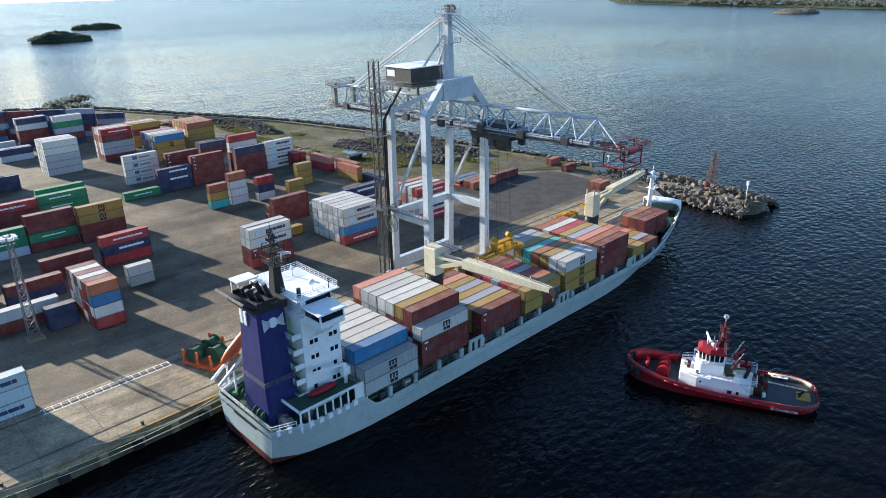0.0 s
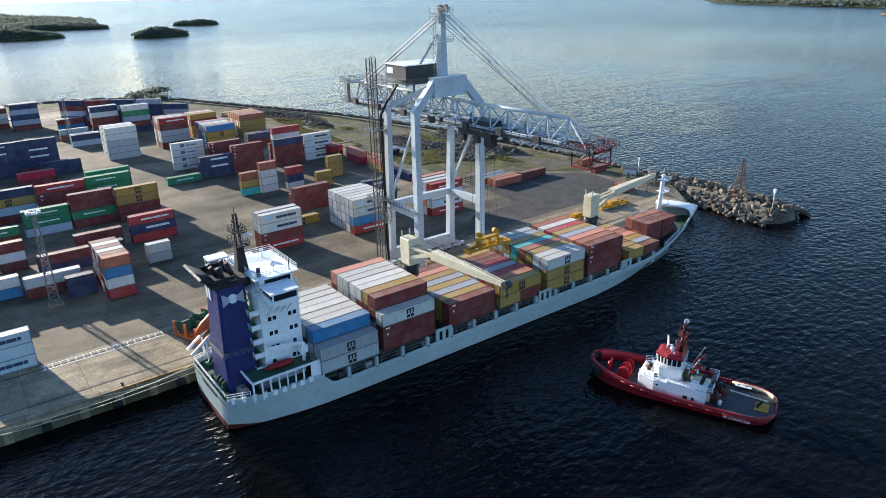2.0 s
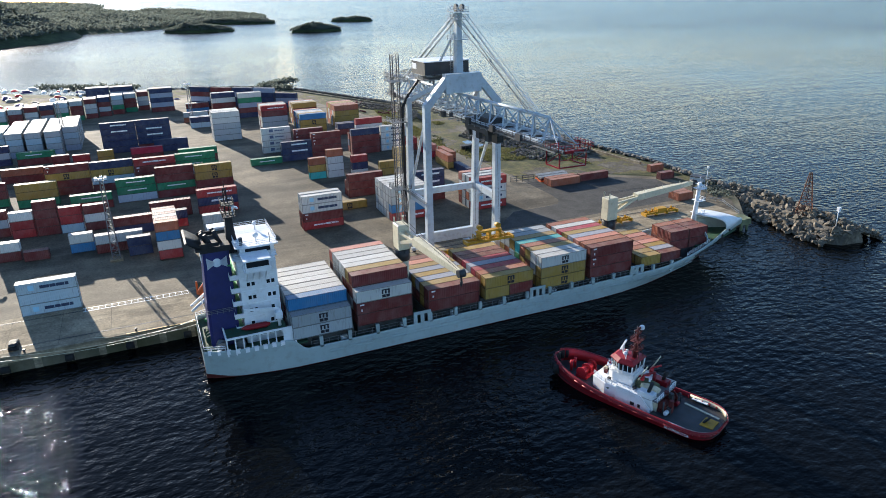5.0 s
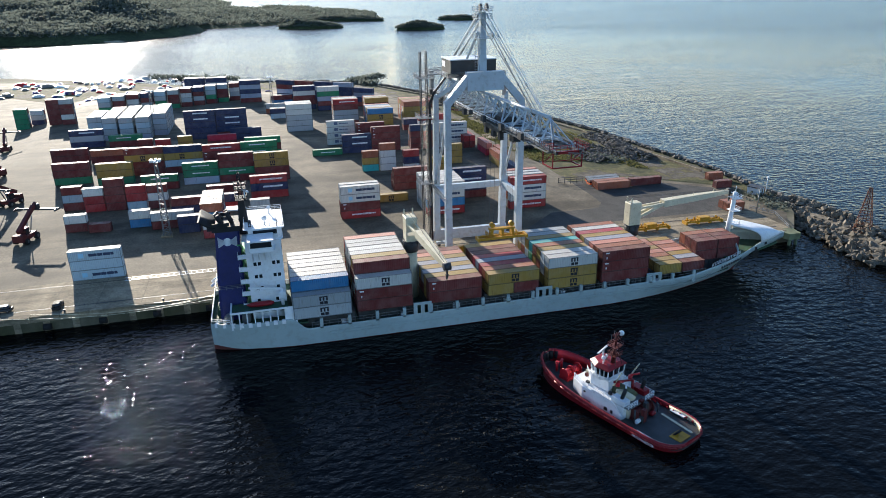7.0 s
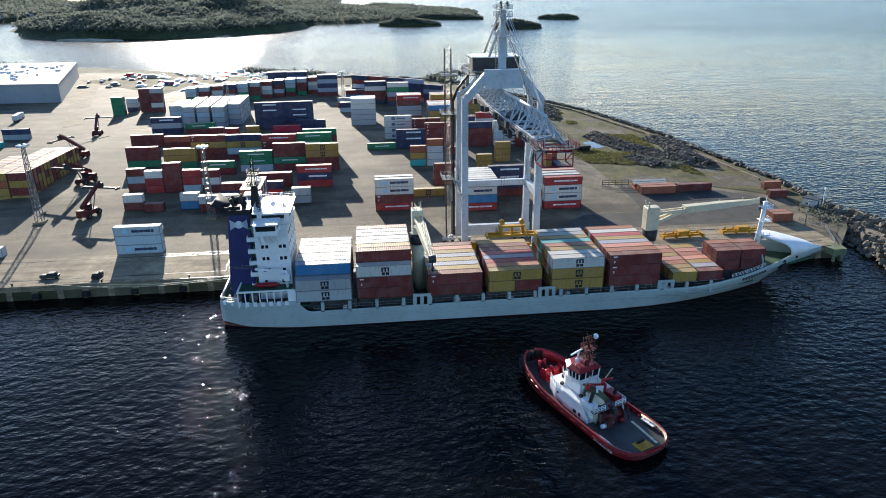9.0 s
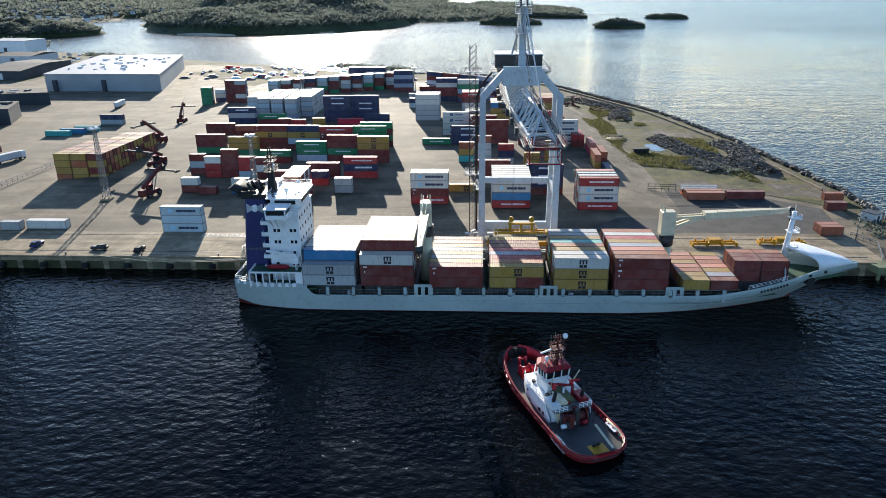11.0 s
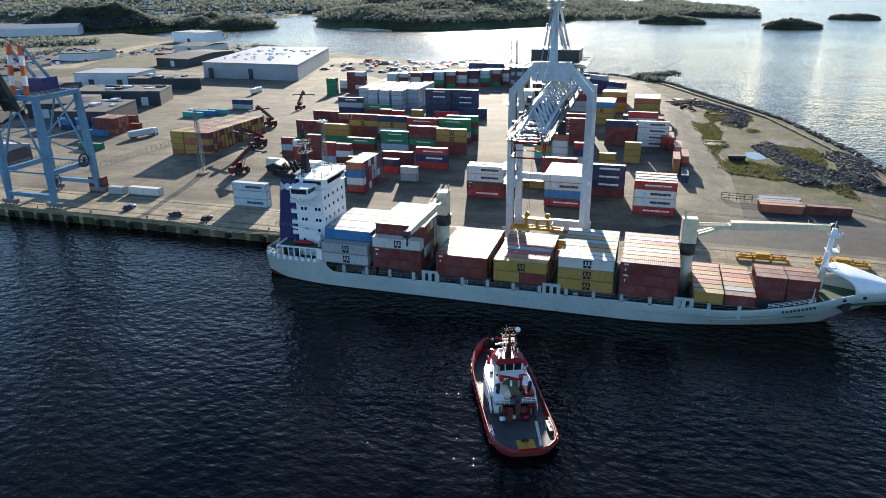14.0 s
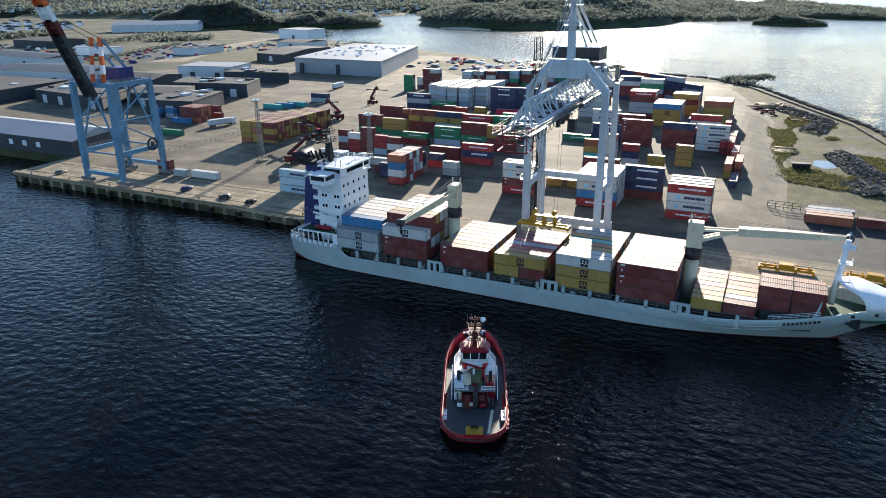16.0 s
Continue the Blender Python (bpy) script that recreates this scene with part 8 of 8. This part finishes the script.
for x, y, a in ((-158.5, -12.5, 75), (-194.7, -26.7, 250), (-233.8, -43.5, 160), (-288.5, -55.4, 100)):
    reach_stacker(x, y, a, "dark red reach stacker standing on the yard")


def light_mast(x, y, h, label="tall grey lattice floodlight mast"):
    m = thing("light_mast", pose(x, y, yard_level(x, y) + 0.05), label, "lamp post", "floodlight masts")
    bm = bmesh.new()
    w0, w1 = 1.0, 0.35
    n = 14
    for k in range(n):
        z0, z1 = h * k / n, h * (k + 1) / n
        a, b = w0 + (w1 - w0) * k / n, w0 + (w1 - w0) * (k + 1) / n
        for i, (sx, sy) in enumerate(((-1, -1), (1, -1), (1, 1), (-1, 1))):
            tx, ty = ((1, -1), (1, 1), (-1, 1), (-1, -1))[i]
            beam(bm, (sx * a, sy * a, z0), (sx * b, sy * b, z1), 0.16)
            beam(bm, (sx * a, sy * a, z0), (tx * b, ty * b, z1), 0.09)
            beam(bm, (sx * a, sy * a, z0), (tx * a, ty * a, z0), 0.08)
    part("lattice", bm, M_STEEL, m)
    bm = bmesh.new()
    box(bm, -1.6, 1.6, -1.6, 1.6, -0.1, 0.5)
    part("footing", bm, M_QUAY, m)
    for k in range(6):
        a = k * math.tau / 6
        bm = bmesh.new()
        box(bm, 1.3 * math.cos(a) - 0.35, 1.3 * math.cos(a) + 0.35, 1.3 * math.sin(a) - 0.35, 1.3 * math.sin(a) + 0.35, h - 0.2, h + 0.35)
        part("floodlight", bm, M_WHITE, m)
    bm = bmesh.new()
    box(bm, -1.5, 1.5, -1.5, 1.5, h - 0.35, h - 0.2)
    part("lamp_platform", bm, M_STEEL, m)


for x, y, h in ((-152.0, 26.2, 22.5), (-154.6, -26.0, 24.0), (-335.0, 62.0, 20.0), (-300.0, 6.0, 20.0)):
    light_mast(x, y, h)


def car(x, y, turn, mat, label):
    c = thing("car", pose(x, y, 0.1, 0, 0, turn), label, "car", "cars on the quay")
    bm = bmesh.new()
    loft(bm, [[(s * w, yy, z) for s, z in ((-1, 0.3), (-1, 0.85), (1, 0.85), (1, 0.3))] for yy, w in ((-2.2, 0.8), (-1.9, 0.9), (1.8, 0.9), (2.2, 0.75))], close=True)
    part("body", bm, mat, c)
    bm = bmesh.new()
    loft(bm, [[(-0.85, -1.9, 0.85), (0.85, -1.9, 0.85), (0.85, 1.0, 0.85), (-0.85, 1.0, 0.85)], [(-0.68, -1.4, 1.45), (0.68, -1.4, 1.45), (0.68, 0.2, 1.45), (-0.68, 0.2, 1.45)]], close=True)
    part("glasshouse", bm, M_GLASS, c)
    part_box("roof", (-0.7, 0.7, -1.42, 0.22, 1.44, 1.5), mat, c)
    for sx in (-0.85, 0.85):
        for yy in (-1.35, 1.4):
            bm = bmesh.new()
            tube(bm, (sx - 0.1, yy, 0.32), (sx + 0.1, yy, 0.32), 0.32, n=14)
            w = part("tyre", bm, M_RUBBER, c)
            bm = bmesh.new()
            tube(bm, (sx - 0.11, yy, 0.32), (sx + 0.11, yy, 0.32), 0.19, n=10)
            part("rim", bm, M_STEEL, w)


car(-110.2, -86.0, 95, M_STEEL, "grey car parked on the quay")
car(-112.3, -24.2, 88, M_NAVY, "dark blue car parked on the quay")
car(-109.0, 6.8, 92, M_BLACK, "black van parked near the quay edge")
car(-110.0, -5.0, 180, M_DARKSTEEL, "dark car parked on the quay")


def spreader_frame(x, y, turn):
    s = thing("spreader_frame", pose(x, y, 0.07, 0, 0, turn), "worn yellow container spreader lying on the quay", "spreader", "spare spreaders")
    for yy in (-0.8, 0.8):
        bm = bmesh.new()
        box(bm, -5.8, 5.8, yy - 0.18, yy + 0.18, 0.5, 1.1)
        for k in range(5):
            box(bm, -5.0 + k * 2.4, -4.6 + k * 2.4, yy - 0.2, yy + 0.2, 1.1, 1.7)
        part("side_beam", bm, M_YELLOW, s)
    for xx in (-5.9, -2.0, 2.0, 5.9):
        part_box("cross_beam", (xx - 0.25, xx + 0.25, -1.2, 1.2, 0.0, 1.0), M_YELLOW, s)
    part_box("head", (-1.6, 1.6, -1.0, 1.0, 1.1, 2.0), M_YELLOW, s)


def truck(x, y, turn):
    t = thing("truck", pose(x, y, 0.06, 0, 0, turn), "white articulated truck with pale trailer on the yard", "truck")
    bm = bmesh.new()
    box(bm, -1.2, 1.2, 5.6, 7.8, 0.6, 3.4)
    bmesh.ops.bevel(bm, geom=bm.edges[:], offset=0.15, segments=1, affect="EDGES")
    cab = part("cab", bm, M_WHITE, t)
    part_box("windscreen", (-1.05, 1.05, 7.78, 7.84, 2.0, 3.0), M_GLASS, cab)
    part_box("chassis", (-0.9, 0.9, -6.4, 6.4, 0.75, 1.05), M_DARKSTEEL, t)
    part_box("trailer", (-1.25, 1.25, -6.6, 5.2, 1.05, 3.6), M_CLAD, t)
    for sx in (-1.0, 1.0):
        for yy in (-5.4, -4.1, 4.6, 6.9):
            bm = bmesh.new()
            tube(bm, (sx - 0.16, yy, 0.5), (sx + 0.16, yy, 0.5), 0.5, n=14)
            part("tyre", bm, M_RUBBER, t)


truck(-209.0, -97.0, 70)
truck(-346.0, -118.0, 100)

for x, y, a in ((-117.0, 163.2, 92), (-118.2, 181.6, 88), (-112.8, 92.0, 90), (-111.5, 114.0, 90)):
    spreader_frame(x, y, a)


def flatrack(x, y):
    f = thing("flatrack", pose(x, y, 0.06), "stack of folded rusty flatrack containers", "flatrack", "flatracks")
    for k in range(3):
        bm = bmesh.new()
        box(bm, -2.44, 0, 0, 12.19, k * 0.62, k * 0.62 + 0.5)
        for j in range(12):
            box(bm, -2.5, 0.06, 0.3 + j * 1.03, 0.5 + j * 1.03, k * 0.62 + 0.1, k * 0.62 + 0.55)
        part("platform", bm, (M_ORANGE, M_BOOT, M_STEEL)[k], f)


for x, y in ((-166.0, 167.8), (-169.0, 168.6)):
    flatrack(x, y)


def yard_bits():
    bm = bmesh.new()
    rail(bm, [(-170.0, 157.4, 0.05), (-169.2, 166.6, 0.05)], 2.4, 2.3, 0.09, 3)
    tagged(make("steel_rack", bm, M_DARKSTEEL), "dark open steel rack frame on the yard", "rack")
    sk = thing("skip", pose(-226.0, 167.0, 0.07, 0, 0, 8), "dark open waste skip on gravel", "skip")
    bm = bmesh.new()
    loft(bm, [[(-1.2, -2.6, 0.2), (1.2, -2.6, 0.2), (1.2, 2.6, 0.2), (-1.2, 2.6, 0.2)], [(-1.5, -3.4, 2.2), (1.5, -3.4, 2.2), (1.5, 3.4, 2.2), (-1.5, 3.4, 2.2)]], close=True)
    part("tub", bm, M_BLACK, sk)
    bm = bmesh.new()
    for y in (-2.0, 0, 2.0):
        box(bm, -1.6, 1.6, y - 0.1, y + 0.1, 0.0, 2.1)
    part("ribs", bm, M_DARKSTEEL, sk)
    bm = bmesh.new()
    prism(bm, [(-242, 172), (-233, 171), (-229, 175), (-232, 179), (-238, 181), (-244, 178)], 0.0, 0.085)
    tagged(make("puddle", bm, M_PUDDLE), "still rain puddle on gravel", "puddle", kind="structure")
    bm = bmesh.new()
    for x in (-123.2, -121.3):
        box(bm, x - 0.08, x + 0.08, 19.0, 42.0, 0.0, 0.084)
    for k in range(17):
        box(bm, -123.1, -121.4, 19.4 + k * 1.4, 19.56 + k * 1.4, 0.0, 0.083)
    tagged(make("ladder_marking", bm, M_WHITE), "worn white ladder marking painted on the apron", "marking", kind="structure")
    bm = bmesh.new()
    box(bm, -104.95, -104.62, 28.0, 64.0, 0.2, 0.306)
    tagged(make("edge_line", bm, M_YELLOW), "worn yellow line painted along the quay edge", "marking", kind="structure")
    bm = bmesh.new()
    rail(bm, [(-150, -74.2, 0.06), (-194, -73, 0.06), (-205, -72.7, 0.06)], 2.0, 3.0, 0.05, 3)
    tagged(make("mesh_fence", bm, M_STEEL), "grey wire fence across the yard", "fence")
    # beacon and net-like lattice tower on the breakwater
    bm = bmesh.new()
    tube(bm, (-84.3, 216.5, 0.5), (-84.3, 216.5, 6.0), 0.12)
    box(bm, -84.7, -83.9, 216.1, 216.9, 5.4, 6.6)
    tagged(make("beacon", bm, M_WHITE), "small white beacon post on the breakwater", "beacon")
    tw = thing("lattice_tower", pose(-97.5, 219.5, 0.4), "rusty leaning lattice tower on the breakwater", "tower")
    bm = bmesh.new()
    n = 9
    for k in range(n):
        f, g = 1 - k / n * 0.85, 1 - (k + 1) / n * 0.85
        z0, z1 = 13.0 * k / n, 13.0 * (k + 1) / n
        for i in range(6):
            a, b = i * math.tau / 6, (i + 1) * math.tau / 6
            beam(bm, (2.6 * f * math.cos(a), 2.6 * f * math.sin(a), z0), (2.6 * g * math.cos(a), 2.6 * g * math.sin(a), z1), 0.12)
            beam(bm, (2.6 * f * math.cos(a), 2.6 * f * math.sin(a), z0), (2.6 * f * math.cos(b), 2.6 * f * math.sin(b), z0), 0.10)
            beam(bm, (2.6 * f * math.cos(a), 2.6 * f * math.sin(a), z0), (2.6 * g * math.cos(b), 2.6 * g * math.sin(b), z1), 0.07)
    part("lattice", bm, M_RUST, tw)
    # the ramp and hoses beside the stern
    rp = thing("hose_reel_frame", pose(-117.5, 48.5, 0.06, 0, 0, 20), "orange frame with green rope drums on the quay", "machine")
    for k, (x, y) in enumerate(((-1.6, -2.0), (-1.6, 2.0), (1.8, 0.0))):
        bm = bmesh.new()
        tube(bm, (x, y - 1.2, 2.1), (x, y + 1.2, 2.1), 1.2, n=16)
        for d in (-1.2, 1.2):
            tube(bm, (x, y + d - 0.1, 2.1), (x, y + d + 0.1, 2.1), 1.6, n=20)
        part("drum", bm, M_DECK, rp)
    bm = bmesh.new()
    for x in (-3.4, 0, 3.4):
        beam(bm, (x, -3.6, 0.4), (x, 3.6, 0.4), 0.5)
        for y in (-3.6, 3.6):
            beam(bm, (x, y, 0), (x, y, 3.4), 0.4)
    for y in (-3.6, 3.6):
        beam(bm, (-3.6, y, 0.6), (3.6, y, 0.6), 0.5)
    part("frame", bm, M_ORANGE, rp)
    # fittings of the quay's end, hut and post by the breakwater
    bm = bmesh.new()
    rail(bm, [(-125.5, 203.6, 0.06), (-118.2, 207.0, 0.06), (-106.4, 202.2, 0.06)], 1.1, 1.8, 0.06, 2)
    tagged(make("quay_rail", bm, M_STEEL), "grey pipe railing at the end of the quay", "rail")
    bm = bmesh.new()
    prism(bm, [(-106.5, 197.5), (-101.8, 199.0), (-101.8, 202.6), (-106.5, 203.4)], -1.6, 0.2)
    for x, y in ((-102.6, 199.8), (-102.6, 202.0), (-105.4, 202.6)):
        tube(bm, (x, y, -6.0), (x, y, -1.6), 0.45, n=12)
    tagged(make("mooring_dolphin", bm, M_MOSS), "greenish concrete mooring dolphin at the quay end", "dolphin", kind="structure")
    bm = bmesh.new()
    tube(bm, (-121.5, 203.0, 0.05), (-121.5, 203.0, 7.6), 0.14, 0.09)
    box(bm, -121.9, -121.1, 202.5, 203.5, 7.4, 7.8)
    tagged(make("lamp_post", bm, M_STEEL), "grey steel lamp post at the end of the quay", "lamp post")
    hut = thing("hut", pose(-139.0, 216.0, 0.05, 0, 0, 30), "small grey hut with dark roof by the shore", "hut")
    part_box("wall", (-2.2, 2.2, -1.6, 1.6, 0, 2.6), M_CLAD, hut)
    part_box("roof", (-2.5, 2.5, -1.9, 1.9, 2.6, 2.8), M_DARKCLAD, hut)
    part_box("door", (2.17, 2.24, -0.5, 0.5, 0, 2.1), M_DARKSTEEL, hut)
    post = thing("light_post", pose(-138.2, 219.5, 0.05), "white light post by the breakwater", "lamp post")
    bm = bmesh.new()
    tube(bm, (0, 0, 0), (0, 0, 5.6), 0.14, 0.1)
    part("pole", bm, M_WHITE, post)
    part_box("lamp", (-0.3, 0.3, -0.3, 0.3, 5.5, 6.0), M_WHITE, post)


M_MOSS = surface("mossy_concrete", (0.16, 0.18, 0.10), 0.9, 0, 0.4, 1.6, 0.35, (0.06, 0.06, 0.04), 0.5, 0.1)
M_RUST = surface("rust", (0.16, 0.06, 0.03), 0.85, 0, 0.5, 2.0, 0.4, (0.06, 0.03, 0.02), 0.5, 0.1)
yard_bits()
